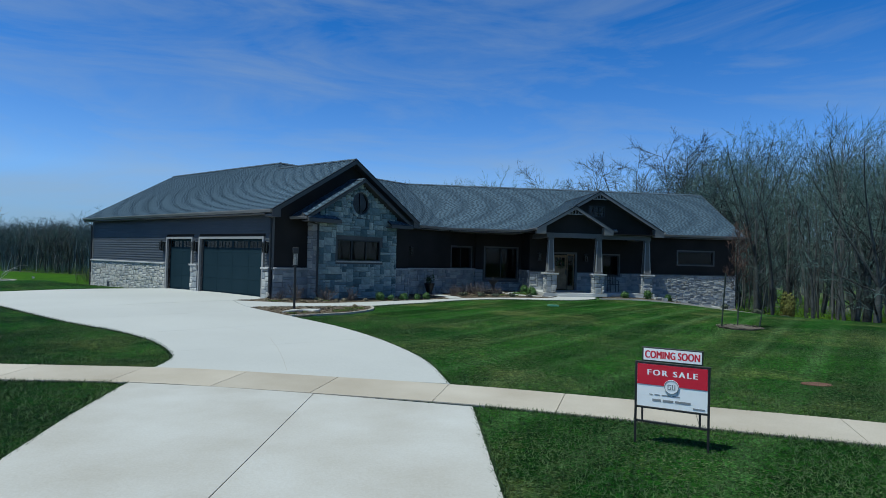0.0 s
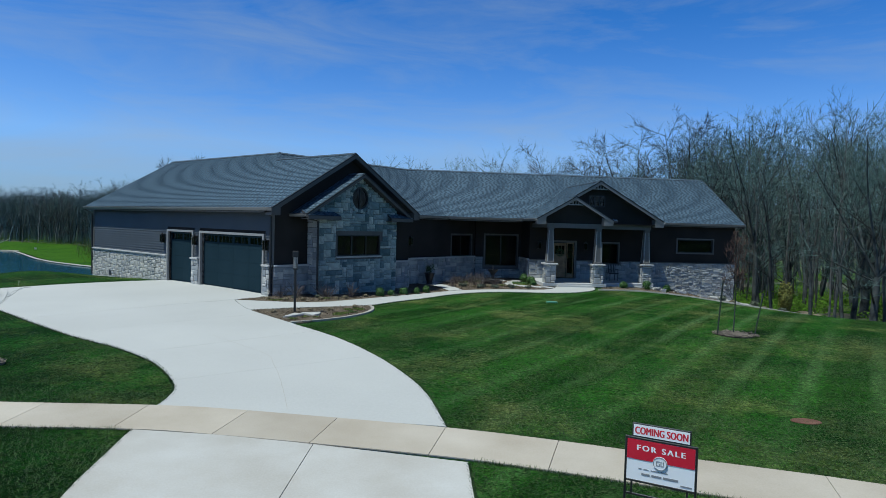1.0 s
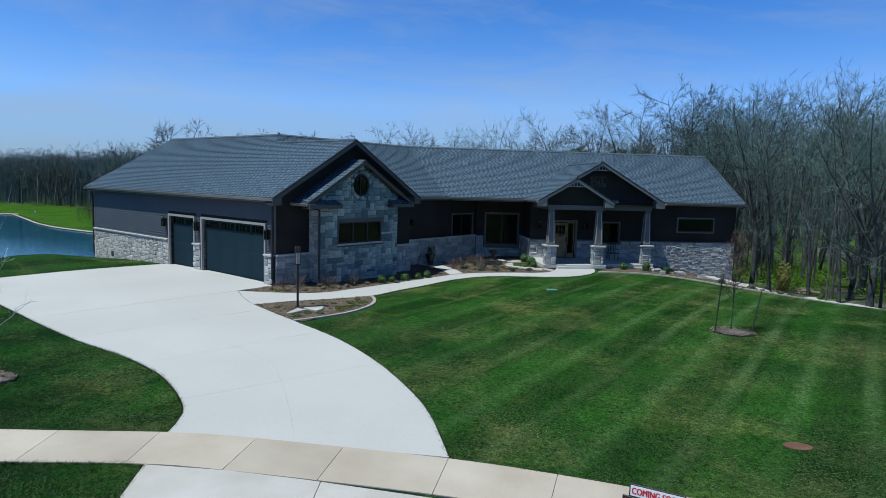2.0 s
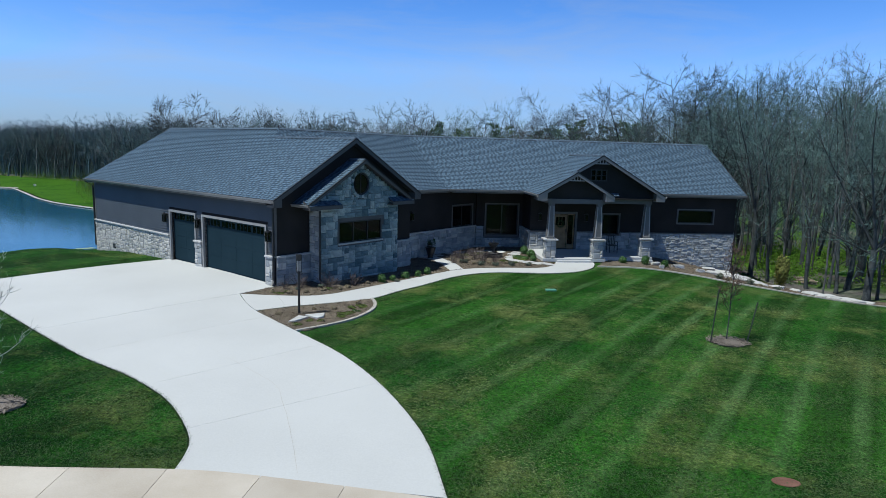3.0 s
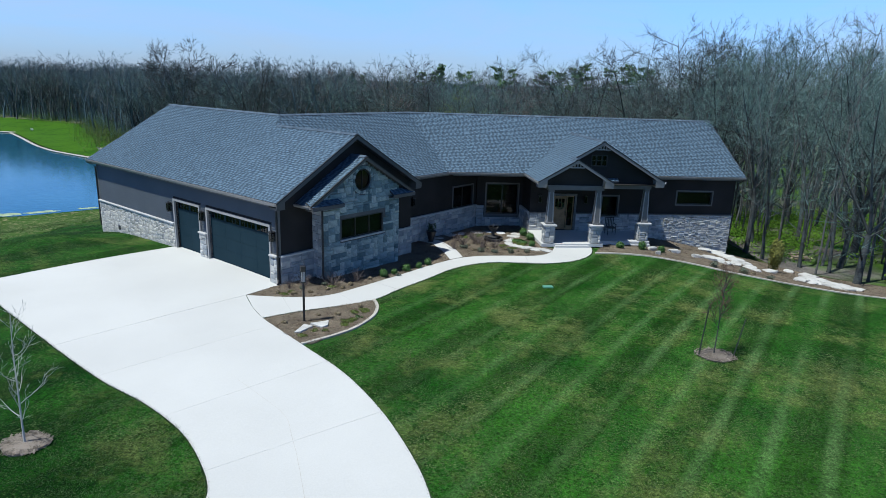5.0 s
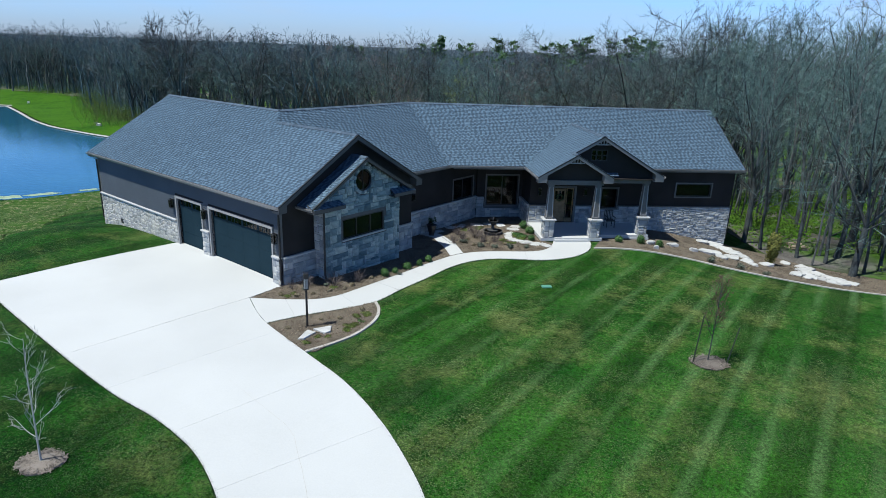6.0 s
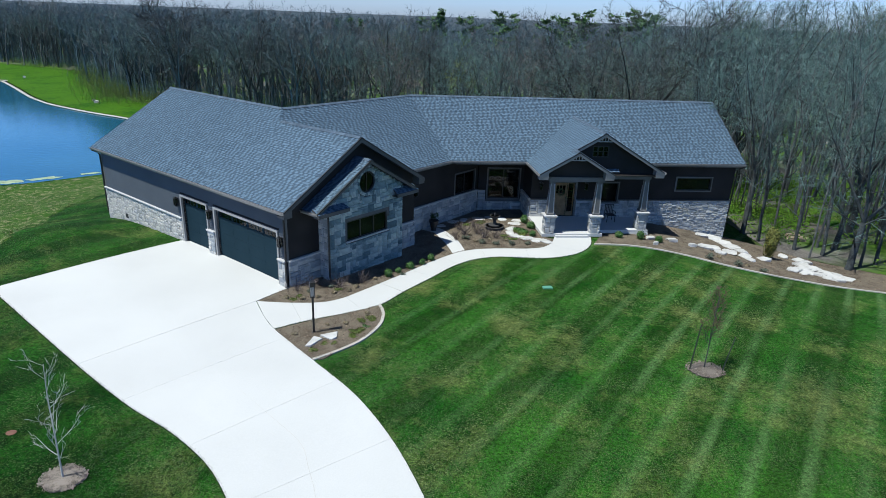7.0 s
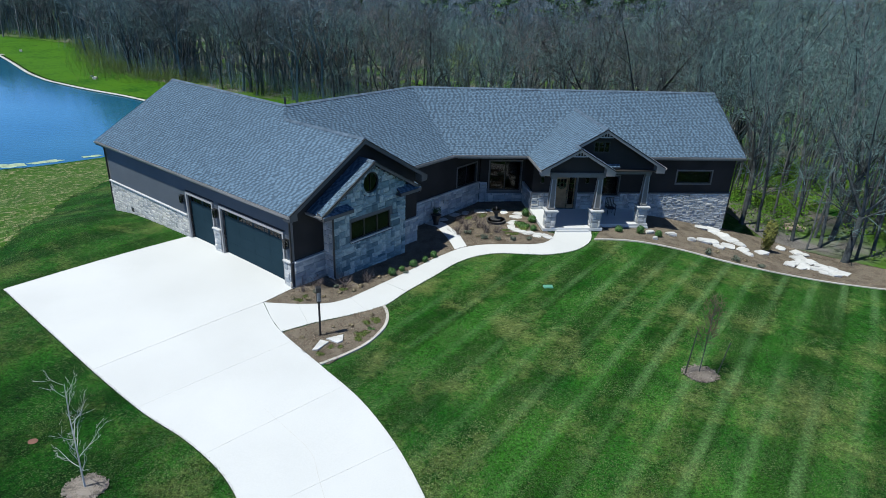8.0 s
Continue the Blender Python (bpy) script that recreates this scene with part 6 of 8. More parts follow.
for x, y, kind, top in ((-9.6, 85.0, 15, 13.0), (-5.3, 87.0, 15, 12.6), (7.8, 80.0, 15, 13.0), (13.6, 69.0, 15, 14.0), (-35.0, 101.0, 15, 13.0), (-23.5, 99.0, 15, 12.3), (27.0, 60.0, 6, 15.4), (16.8, 62.5, 15, 14.4), (24.2, 58.0, 6, 15.0)):
    plant(x, y, kind, top, "bare tree rising above its neighbours in the woods")
# the woods' edge along the far meadow
EDGE = curve_through([(-16, 89), (-30, 97.5), (-44, 104.5), (-58, 111.5), (-69, 123), (-77, 135), (-89, 152.5), (-95, 159), (-105, 161), (-116, 167), (-126, 170), (-150, 186)], 4.6)
for k, p in enumerate(EDGE):
    for off, deep in ((0, (0.5, 3)), (2, (5, 8))):
        x, y = p.x + rnd.gauss(off, 1.0), p.y + rnd.uniform(*deep)
        plant(x, y, rnd.randrange(7), canopy(x, y) * rnd.uniform(0.72, 0.98))
tries = 0
while len(planted) < 262 and tries < 20000:
    tries += 1
    if len(planted) < 142:
        x, y = rnd.uniform(18.5, 62), rnd.uniform(33, 78)
    else:
        x, y = rnd.uniform(-60, 75), rnd.uniform(58, 112)
    if abs(x) > 0.80 * y + 4 or not inside(x, y, WOODS) or gap_to(x, y, WOODS) < 0.6:
        continue
    d = math.hypot(x, y)
    if min((px - x) ** 2 + (py - y) ** 2 for px, py in planted) < (1.5 + 0.012 * d) ** 2:
        continue
    far_kind = rnd.randrange(10, 14) if rnd.random() < 0.30 else rnd.randrange(7)
    plant(x, y, rnd.randrange(7) if d < 56 else far_kind, canopy(x, y) * rnd.uniform(0.78, 1.04))
poles = []
while len(poles) < 80:
    x, y = rnd.uniform(18.5, 43), rnd.uniform(35, 60)
    if inside(x, y, WOODS) and gap_to(x, y, WOODS) > 0.8 and min([9] + [(px - x) ** 2 + (py - y) ** 2 for px, py in planted]) > 0.9:
        poles.append((x, y))
        plant(x, y, rnd.randrange(7, 10), canopy(x, y) * rnd.uniform(0.45, 0.9), "slender leafless young tree in the woods", "slender trees of the woods")

# far woods: clumps of trees too distant to tell apart, haze put into their twig colour
CLUMPS = []
for k in range(5):
    wood, twigs = ([], []), ([], [])
    for j in range(8):
        a, b = forest_tree(300 + 10 * k + j, rnd.uniform(12.0, 15.0), rnd.uniform(0.15, 0.24), rnd.uniform(0.22, 0.4), 3, 19, 5, 0.27, (3, 3), 0.025, 2, True)
        off = Vector((rnd.uniform(-8, 8), rnd.uniform(-5, 5), 0))
        for src, dst in ((a, wood), (b, twigs)):
            base = len(dst[0])
            dst[0].extend((v[0] + off.x, v[1] + off.y, v[2]) for v in src[0])
            dst[1].extend(tuple(i + base for i in f) for f in src[1])
    me = raw_mesh("far_woods", (wood[0] + twigs[0], wood[1] + [tuple(i + len(wood[0]) for i in f) for f in twigs[1]]), (HAZY_TWIG, HAZY_TWIG, HAZY_RUSSET, HAZY_TWIG, HAZY_RUSSET)[k])
    CLUMPS.append(me)


def far_clump(x, y, top):
    ob = new("far_woods", CLUMPS[rnd.randrange(5)])
    z = lie(x, y)
    s = (top - z) / HIGH
    ob.matrix_basis = Matrix.Translation((x, y, z)) @ Matrix.Rotation(rnd.uniform(0, 6.28), 4, "Z") @ Matrix.Diagonal((max(s, 1.0), max(s, 1.0), s, 1))
    tagged(ob, "distant bare brown-grey woods", "woods", kind="stuff")


for k, p in enumerate(EDGE):
    for back in (9, 18, 30):
        x, y = p.x + rnd.gauss(0, 2) - 0.25 * back, p.y + back + rnd.uniform(-2, 2)
        if k % 2 == back % 2 or x < -80:
            far_clump(x, y, canopy(x, y) * rnd.uniform(0.85, 1.0))
for row, y0 in enumerate((108, 122, 140, 165, 200, 250, 310, 400)):
    x = -0.90 * y0
    while x < 0.82 * y0:
        x += rnd.uniform(10, 14) * (1 + 0.16 * row)
        y = y0 + rnd.uniform(-6, 6) * (1 + 0.2 * row)
        if y0 > 240 or inside(x, y, WOODS) and gap_to(x, y, WOODS) > 3:
            far_clump(x, y, canopy(x, y) * (rnd.uniform(0.92, 1.34) if y0 > 190 else rnd.uniform(0.84, 1.06)))
# unseen clumps added right of the view, to darken what the windows reflect
for x, y in ((46, 12), (58, 24), (70, 8), (62, -8), (78, 28), (52, 34), (84, 14), (70, 44)):
    far_clump(x, y, 11.0)

# thickets of thin stems below the trees
THICKETS = []
for k in range(4):
    data = ([], [])
    for _ in range(75):
        base = Vector((rnd.gauss(0, 2.2), rnd.gauss(0, 2.2), -0.1))
        pts, _d = wander(rnd, base, Vector((rnd.gauss(0, 0.2), rnd.gauss(0, 0.2), 1)).normalized(), rnd.uniform(1.4, 4.2), 3, 0.10, 0.08)
        ribbon(*data, rnd, pts, [0.020, 0.016, 0.012, 0.007])
        for _ in range(7):
            p0, d0 = along(pts, rnd.uniform(0.25, 0.97))
            e, _d = wander(rnd, p0, swing(rnd, d0, rnd.uniform(20, 50)), rnd.uniform(0.3, 0.9), 1, 0.1, 0.08)
            ribbon(*data, rnd, e, [0.010, 0.005])
    THICKETS.append(raw_mesh("thicket", data, TWIG))
spots = [(p.x + rnd.gauss(0, 1.5), p.y + rnd.uniform(0, 9)) for p in EDGE for _ in range(2)]
while len(spots) < 95:
    x, y = (rnd.uniform(19, 46), rnd.uniform(38, 72)) if len(spots) % 4 == 0 else (rnd.uniform(-30, 40), rnd.uniform(60, 100))
    if inside(x, y, WOODS) and gap_to(x, y, WOODS) > 2.5:
        spots.append((x, y))
for x, y in spots:
    ob = new("thicket", THICKETS[rnd.randrange(4)])
    s = rnd.uniform(0.7, 1.2)
    ob.matrix_basis = Matrix.Translation((x, y, lie(x, y))) @ Matrix.Rotation(rnd.uniform(0, 6.28), 4, "Z") @ Matrix.Diagonal((s, s, s, 1))
    tagged(ob, "leafless thicket of thin grey stems", "thicket", kind="stuff")

# a belt of budding shrubs where the woods meet the bank
BUDDING = [me.copy() for me in THICKETS]
for me in BUDDING:
    me.materials[0] = GREEN_TWIG
for p in EDGE:
    if -92 < p.x < -46:
        for _ in range(4):
            ob = new("thicket", BUDDING[rnd.randrange(4)])
            x, y, s = p.x + rnd.gauss(-1.0, 2.4), p.y + rnd.gauss(-0.5, 2.0), rnd.uniform(0.45, 0.85)
            ob.matrix_basis = Matrix.Translation((x, y, lie(x, y))) @ Matrix.Rotation(rnd.uniform(0, 6.28), 4, "Z") @ Matrix.Diagonal((s, s, s, 1))
            tagged(ob, "yellow-green budding shrubs along the woods", "shrubs", kind="stuff")

# spring undergrowth among the trunks
verts, faces = [], []
for k in range(1300):
    while True:
        x, y = (rnd.uniform(-60, 60), rnd.uniform(33, 118)) if k < 700 else (rnd.uniform(18, 46), rnd.uniform(41, 66))
        if inside(x, y, WOODS) and abs(x) < 0.8 * y + 3:
            break
    edge = gap_to(x, y, WOODS)
    if edge > 7 and rnd.random() < 0.45 or (x > 17 and y < 45 and rnd.random() < 0.8):
        continue
    z, wide, tall = lie(x, y), rnd.uniform(0.7, 2.2), rnd.uniform(0.5, 1.7)
    for _ in range(120):
        a, q = rnd.uniform(0, 6.28), math.sqrt(rnd.random())
        c = Vector((x + wide * q * math.cos(a), y + wide * q * math.sin(a), z + tall * rnd.random() * (1.1 - 0.7 * q)))
        u = Vector((rnd.gauss(0, 1), rnd.gauss(0, 1), rnd.gauss(0, 0.6))).normalized() * rnd.uniform(0.04, 0.11)
        v = u.orthogonal().normalized() * rnd.uniform(0.03, 0.07)
        i = len(verts)
        verts += [tuple(c - u), tuple(c + v), tuple(c + u), tuple(c - v)]
        faces.append((i, i + 1, i + 2, i + 3))
for p in EDGE:
    for _ in range(9 if -92 < p.x < -48 else 5):
        x, y = p.x + rnd.gauss(0, 2.4), p.y + rnd.uniform(-3.8, 5)
        z, wide, tall = lie(x, y), rnd.uniform(0.9, 2.2), rnd.uniform(0.9, 3.6)
        for _ in range(260):
            a, q = rnd.uniform(0, 6.28), math.sqrt(rnd.random())
            c = Vector((x + wide * q * math.cos(a), y + wide * q * math.sin(a), z + tall * rnd.random() * (1.1 - 0.7 * q)))
            u = Vector((rnd.gauss(0, 1), rnd.gauss(0, 1), rnd.gauss(0, 0.6))).normalized() * rnd.uniform(0.03, 0.08)
            v = u.orthogonal().normalized() * rnd.uniform(0.02, 0.04)
            i = len(verts)
            verts += [tuple(c - u), tuple(c + v), tuple(c + u), tuple(c - v)]
            faces.append((i, i + 1, i + 2, i + 3))
tagged(new("undergrowth", raw_mesh("undergrowth", (verts, faces), BRUSH)), "fresh yellow-green undergrowth beneath bare trees", "undergrowth", kind="stuff")


def conifer_data(seed, high, wide, spire):
    """A pine with a flat broken crown of tufted boughs, or a narrow spire."""
    r = random.Random(seed)
    trunk, leaves = ([], []), ([], [])
    limb(*trunk, [Vector((0, 0, -0.2)), Vector((0, 0, high * 0.5)), Vector((0, 0, high * 0.98))], [high * 0.016, high * 0.011, 0.02], 6)
    boughs = 60 if spire else 26
    for k in range(boughs):
        t = (k + r.random()) / boughs
        z = high * (0.40 + 0.60 * t)
        reach = (wide * 0.45 * (1 - t) ** 0.8 if spire else wide * (0.35 + 0.65 * math.sin(3.0 * (0.12 + 0.80 * t)))) * r.uniform(0.45, 1.15) + 0.15
        a = r.uniform(0, 6.28)
        rise = -0.2 if spire else r.uniform(0.10, 0.45)
        limb(*trunk, [Vector((0, 0, z)), Vector((reach * math.cos(a), reach * math.sin(a), z + rise * reach))], [0.06, 0.02], 3)
        for j in range(12 if spire else 34):
            q = (j + r.random()) / 12 if spire else r.uniform(0.45, 1.08)
            c = Vector((reach * q * math.cos(a), reach * q * math.sin(a), z + rise * reach * q)) + Vector((r.gauss(0, 0.3), r.gauss(0, 0.3), r.gauss(0, 0.18)))
            u = Vector((math.cos(a + r.gauss(0, 0.9)), math.sin(a + r.gauss(0, 0.9)), r.gauss(0.25, 0.4))) * r.uniform(0.3, 0.62)
            v = Vector((-u.y, u.x, r.gauss(0, 0.3))) * 0.28
            i = len(leaves[0])
            leaves[0].extend((tuple(c - u), tuple(c + v), tuple(c + u), tuple(c - v)))
            leaves[1].append((i, i + 1, i + 2, i + 3))
    return (("trunk", raw_mesh("trunk", trunk, BARK)), ("crown", raw_mesh("crown", leaves, NEEDLE)))


CONIFERS = [conifer_data(seed, 16.0, 3.6, seed > 2) for seed in (1, 2, 3, 4)]
for k, (x, y, top, kind) in enumerate(((-33.5, 165, 11.6, 2), (-30.5, 167, 11.8, 3), (-28, 168, 11.5, 2), (-9.5, 156, 12.6, 0), (-7.0, 158, 15.0, 2), (-1.0, 160, 13.1, 1), (8.5, 160, 14.2, 0), (20.5, 165, 14.0, 1), (24.5, 150, 15.0, 0), (26.5, 152, 13.6, 1),
                                       (37.6, 160, 15.4, 1), (41.5, 160, 15.8, 0), (43.5, 163, 15.2, 1))):
    z = lie(x, y)
    tree("conifer", CONIFERS[kind], (x, y, z), k, (top - 0.5 - z) / 17.4, "narrow dark green spruce far behind the woods" if kind > 1 else "flat-crowned green pine far behind the woods", "distant conifers", "conifer tree")


# rough weeds between the mown lawn and the pond
WEEDS = ROUGH_AREA
verts, faces = [], []
for _ in range(17000):
    x, y = rnd.uniform(-46, -22.5), rnd.uniform(26, 60)
    if inside(x, y, WEEDS) and noise.noise((x * 0.5, y * 0.5, 3)) > -0.25:
        c, a, h = Vector((x, y, lie(x, y))), rnd.uniform(0, 6.28), rnd.uniform(0.04, 0.13)
        u = Vector((math.cos(a), math.sin(a), 0)) * 0.045
        i = len(verts)
        verts += [tuple(c - u), tuple(c + u), tuple(c + Vector((rnd.gauss(0, 0.08), rnd.gauss(0, 0.08), h)))]
        faces.append((i, i + 1, i + 2))
WEED = material("rough weeds", (0.014, 0.058, 0.005), (0.090, 0.145, 0.036), 1.5, 5, 0.9, 0.0, vary="island", spread=0.4)
tagged(new("weeds", raw_mesh("weeds", (verts, faces), WEED)), "rough green and straw weeds near the pond", "weeds", kind="stuff")


# ---- garden plants ----
def leafy(seed, wide, tall, leaves, leaf, mat, loose=0.35, name="foliage"):
    """A lumpy mass of small leaves, thicker towards its skin."""
    r = random.Random(seed)
    lumps = [Vector((r.gauss(0, loose), r.gauss(0, loose), 0.45 + r.uniform(-0.2, 0.25))) for _ in range(5)]
    verts, faces = [], []
    for _ in range(leaves):
        h = r.choice(lumps)
        d = Vector((r.gauss(0, 1), r.gauss(0, 1), r.gauss(0.25, 1))).normalized()
        c = h + d * (0.48 * r.random() ** 0.35)
        c = Vector((c.x * wide, c.y * wide, max(0.03, c.z * tall)))
        u = (d.orthogonal().normalized() + Vector((r.gauss(0, 0.5), r.gauss(0, 0.5), r.gauss(0, 0.5)))).normalized() * leaf
        v = u.cross(d).normalized() * leaf * 0.6
        i = len(verts)
        verts += [tuple(c - u), tuple(c + v), tuple(c + u), tuple(c - v)]
        faces.append((i, i + 1, i + 2, i + 3))
    return raw_mesh(name, (verts, faces), mat)


def stems(seed, count, reach, mat=TWIG, thin=0.006, sprays=5):
    r = random.Random(seed)
    data = ([], [])
    for _ in range(count):
        a = r.uniform(0, 6.28)
        d = Vector((math.cos(a) * r.uniform(0.2, 0.9), math.sin(a) * r.uniform(0.2, 0.9), 1)).normalized()
        pts, _ = wander(r, Vector((r.gauss(0, 0.05), r.gauss(0, 0.05), -0.03)), d, reach * r.uniform(0.6, 1.1), 3, 0.15, 0.05)
        limb(*data, pts, [thin * 1.5, thin * 1.2, thin, thin * 0.6], 3)
        for _ in range(sprays):
            p, d1 = along(pts, r.uniform(0.3, 0.97))
            e, _ = wander(r, p, swing(r, d1, r.uniform(20, 55)), reach * 0.35 * r.random(), 1, 0.1, 0.05)
            limb(*data, e, [thin * 0.8, thin * 0.4], 3)
    return raw_mesh("stems", data, mat)


BOX_LEAF = material("boxwood leaves", (0.032, 0.095, 0.014), (0.080, 0.180, 0.030), 0.3, 14, 0.6, 0.1, vary="island", spread=0.4)
SAGE_LEAF = material("grey-green leaves", (0.07, 0.085, 0.055), (0.14, 0.16, 0.11), 0.3, 14, 0.8, 0.1, vary="island", spread=0.4)
boxwoods = [leafy(s, 0.36, 0.38, 1500, 0.024, BOX_LEAF, 0.06) for s in (1, 2, 3)]
sages = [leafy(s, 0.24, 0.20, 320, 0.028, SAGE_LEAF) for s in (11, 12)]
creepers = [leafy(s, 0.55, 0.14, 700, 0.032, BOX_LEAF, 0.2) for s in (21, 22)]
STRAW_LEAF = material("dry tan blades", (0.16, 0.125, 0.070), (0.34, 0.285, 0.18), 0.3, 14, 0.9, 0.1, vary="island", spread=0.4)
MOSS_LEAF = material("yellow-green leaves", (0.060, 0.095, 0.012), (0.150, 0.190, 0.030), 0.3, 14, 0.8, 0.1, vary="island", spread=0.4)
tufts = [leafy(s, 0.26, 0.16, 380, 0.030, STRAW_LEAF, 0.15) for s in (61, 62)]
mosses = [leafy(s, 0.44, 0.09, 560, 0.030, MOSS_LEAF, 0.2) for s in (63, 64)]
twiggy = [stems(s, 26, 0.65, RUSSET_TWIG) for s in (31, 32, 33)]


def shrub(meshes, x, y, size, label, category, group="", name="shrub"):
    ob = new(name, rnd.choice(meshes))
    ob.matrix_basis = Matrix.Translation((x, y, lie(x, y) + 0.02)) @ Matrix.Rotation(rnd.uniform(0, 6.28), 4, "Z") @ Matrix.Diagonal((size, size, size * rnd.uniform(0.85, 1.1), 1))
    return tagged(ob, label, category, group)


for x, y, s in ((-3.22, 26.50, 1.05), (-2.80, 27.08, 0.8), (-2.30, 27.73, 1.1), (-1.78, 28.33, 0.85), (-1.37, 28.98, 0.95), (9.09, 33.75, 1.2), (10.31, 33.73, 1.25), (11.32, 33.5, 1.15)):
    shrub(boxwoods, x, y, s, "small rounded green boxwood in the mulch", "shrub", "boxwoods in the mulch bed", "boxwood")
for x, y, s in ((3.85, 35.6, 1.25), (4.15, 34.6, 1.35), (4.1, 33.2, 1.0)):
    shrub(boxwoods, x, y, s, "dark green rounded shrub beside the porch", "shrub", "shrubs beside the porch", "porch_shrub")
for x, y, s in ((3.6, 33.75, 1.2), (3.4, 34.1, 1.0), (-3.5, 21.5, 0.4)):
    shrub(creepers, x, y, s, "low bright green ground cover in mulch", "ground cover", "ground cover in the beds", "ground_cover")
for x, y, s in ((1.2, 31.7, 1.2), (2.0, 31.5, 1.0), (2.9, 31.6, 1.1), (3.7, 31.8, 1.0), (0.4, 32.4, 1.2), (13.6, 31.9, 1.4), (15.0, 31.5, 1.4), (16.3, 31.2, 1.2), (-2.6, 26.9, 0.7), (-5.6, 24.9, 0.8), (-6.4, 24.2, 0.7)):
    shrub(sages, x, y, s, "grey-green low perennial in the mulch", "perennial", "low perennials", "perennial")
for x, y, s in ((-6.35, 24.6, 1.0), (-5.2, 25.0, 1.2), (-4.35, 25.6, 1.0), (-6.9, 24.2, 0.8), (1.0, 33.4, 1.3), (0.3, 33.0, 1.2), (1.4, 32.6, 1.1), (0.0, 34.0, 1.1), (2.0, 32.6, 1.0), (-0.2, 32.2, 1.0), (0.8, 34.6, 1.0)):
    shrub(twiggy, x, y, s, "leafless brown twiggy shrub in the bed", "shrub", "leafless shrubs", "bare_shrub")

for x, y, s in ((-7.2, 23.5, 0.8), (-6.5, 23.5, 0.9), (-5.9, 23.8, 0.7), (-5.3, 24.3, 0.9), (-4.7, 24.6, 0.7), (-4.5, 25.1, 0.9), (-3.8, 26.1, 0.8), (-3.4, 26.9, 0.7), (-5.0, 21.4, 0.6), (-4.3, 21.6, 0.8), (-3.6, 22.6, 0.7), (-6.0, 20.5, 0.7),
                (0.9, 31.9, 0.9), (1.7, 32.3, 0.8), (2.6, 32.2, 0.9), (0.6, 33.0, 0.8), (1.3, 33.6, 0.8), (14.4, 32.4, 1.0), (15.7, 31.8, 0.9)):
    shrub(tufts, x, y, s, "dry tan tuft of last year's perennial", "perennial", "dry tufts in the beds", "dry_tuft")
for x, y, s in ((-3.71, 21.96, 0.7), (-3.4, 22.2, 0.8), (-3.95, 21.03, 0.6), (-3.69, 21.1, 0.8), (-3.89, 20.67, 0.7), (-4.8, 20.02, 0.5), (-5.1, 19.5, 0.6), (-4.43, 20.07, 0.5), (-5.21, 24.7, 0.6), (-6.68, 23.73, 0.6), (3.5, 33.5, 1.3), (3.3, 34.0, 1.0), (2.68, 32.45, 0.9), (2.5, 33.05, 0.8), (3.05, 32.5, 0.7), (1.2, 35.3, 1.1), (0.4, 34.9, 0.9), (-6.9, 23.4, 0.6)):
    shrub(mosses, x, y, s, "low yellow-green mat plant in the mulch", "ground cover", "mat plants in the beds", "mat_plant")

gold = thing("golden_conifer", (18.6, 35.5, lie(18.6, 35.5)), "golden yellow-green dwarf conifer among white rocks", "conifer shrub")
me = leafy(51, 0.60, 1.75, 2400, 0.060, GOLD_LEAF, 0.26)
ob = new("foliage", me)
ob.parent = gold

# ---- saplings ----
def mulch_ring(x, y, rx, ry, mat, label):
    pts = [(x + rx * math.cos(t) * (1 + 0.08 * math.sin(3 * t)), y + ry * math.sin(t) * (1 + 0.06 * math.cos(4 * t))) for t in (2 * math.pi * k / 26 for k in range(26))]
    bm = drape(pts, 0.035, 0.06, 0.3)
    for v in bm.verts:
        q = math.hypot((v.co.x - x) / rx, (v.co.y - y) / ry)
        v.co.z += 0.07 * max(0, 1 - q) + 0.02 * noise.noise(v.co * 9)
    ob = solid("mulch_ring", bm, mat, label, "mulch ring")
    return ob


mulch_ring(9.05, 19.6, 0.60, 0.46, CHIPS, "ring of wood chips round a staked sapling")
mulch_ring(-9.95, 12.50, 0.54, 0.47, CHIPS, "ring of pale wood chips round a sapling")
RED_TWIG = material("reddish twigs", (0.075, 0.040, 0.030), (0.15, 0.085, 0.065), 1.0, 8, 0.9, 0.0)
def sapling(data, bark, crown, loc, turn, label):
    wood, twigs = data
    ob = new("sapling")
    ob.matrix_basis = Matrix.Translation(loc) @ Matrix.Rotation(turn, 4, "Z")
    ob.empty_display_size = 0.2
    # the stem comes first in the list, then one limb after another
    runs, k = [(0, 63)], 63
    while k < len(wood[0]):
        runs.append((k, k + 24))
        k += 24
    for a, b in runs:
        faces = [tuple(i - a for i in f) for f in wood[1] if a <= f[0] < b]
        o = new("stem" if a == 0 else "branch", raw_mesh("stem" if a == 0 else "branch", (wood[0][a:b], faces), bark, True))
        o.parent = ob
    o = new("crown", raw_mesh("crown", twigs, crown))
    o.parent = ob
    return tagged(ob, label, "sapling")


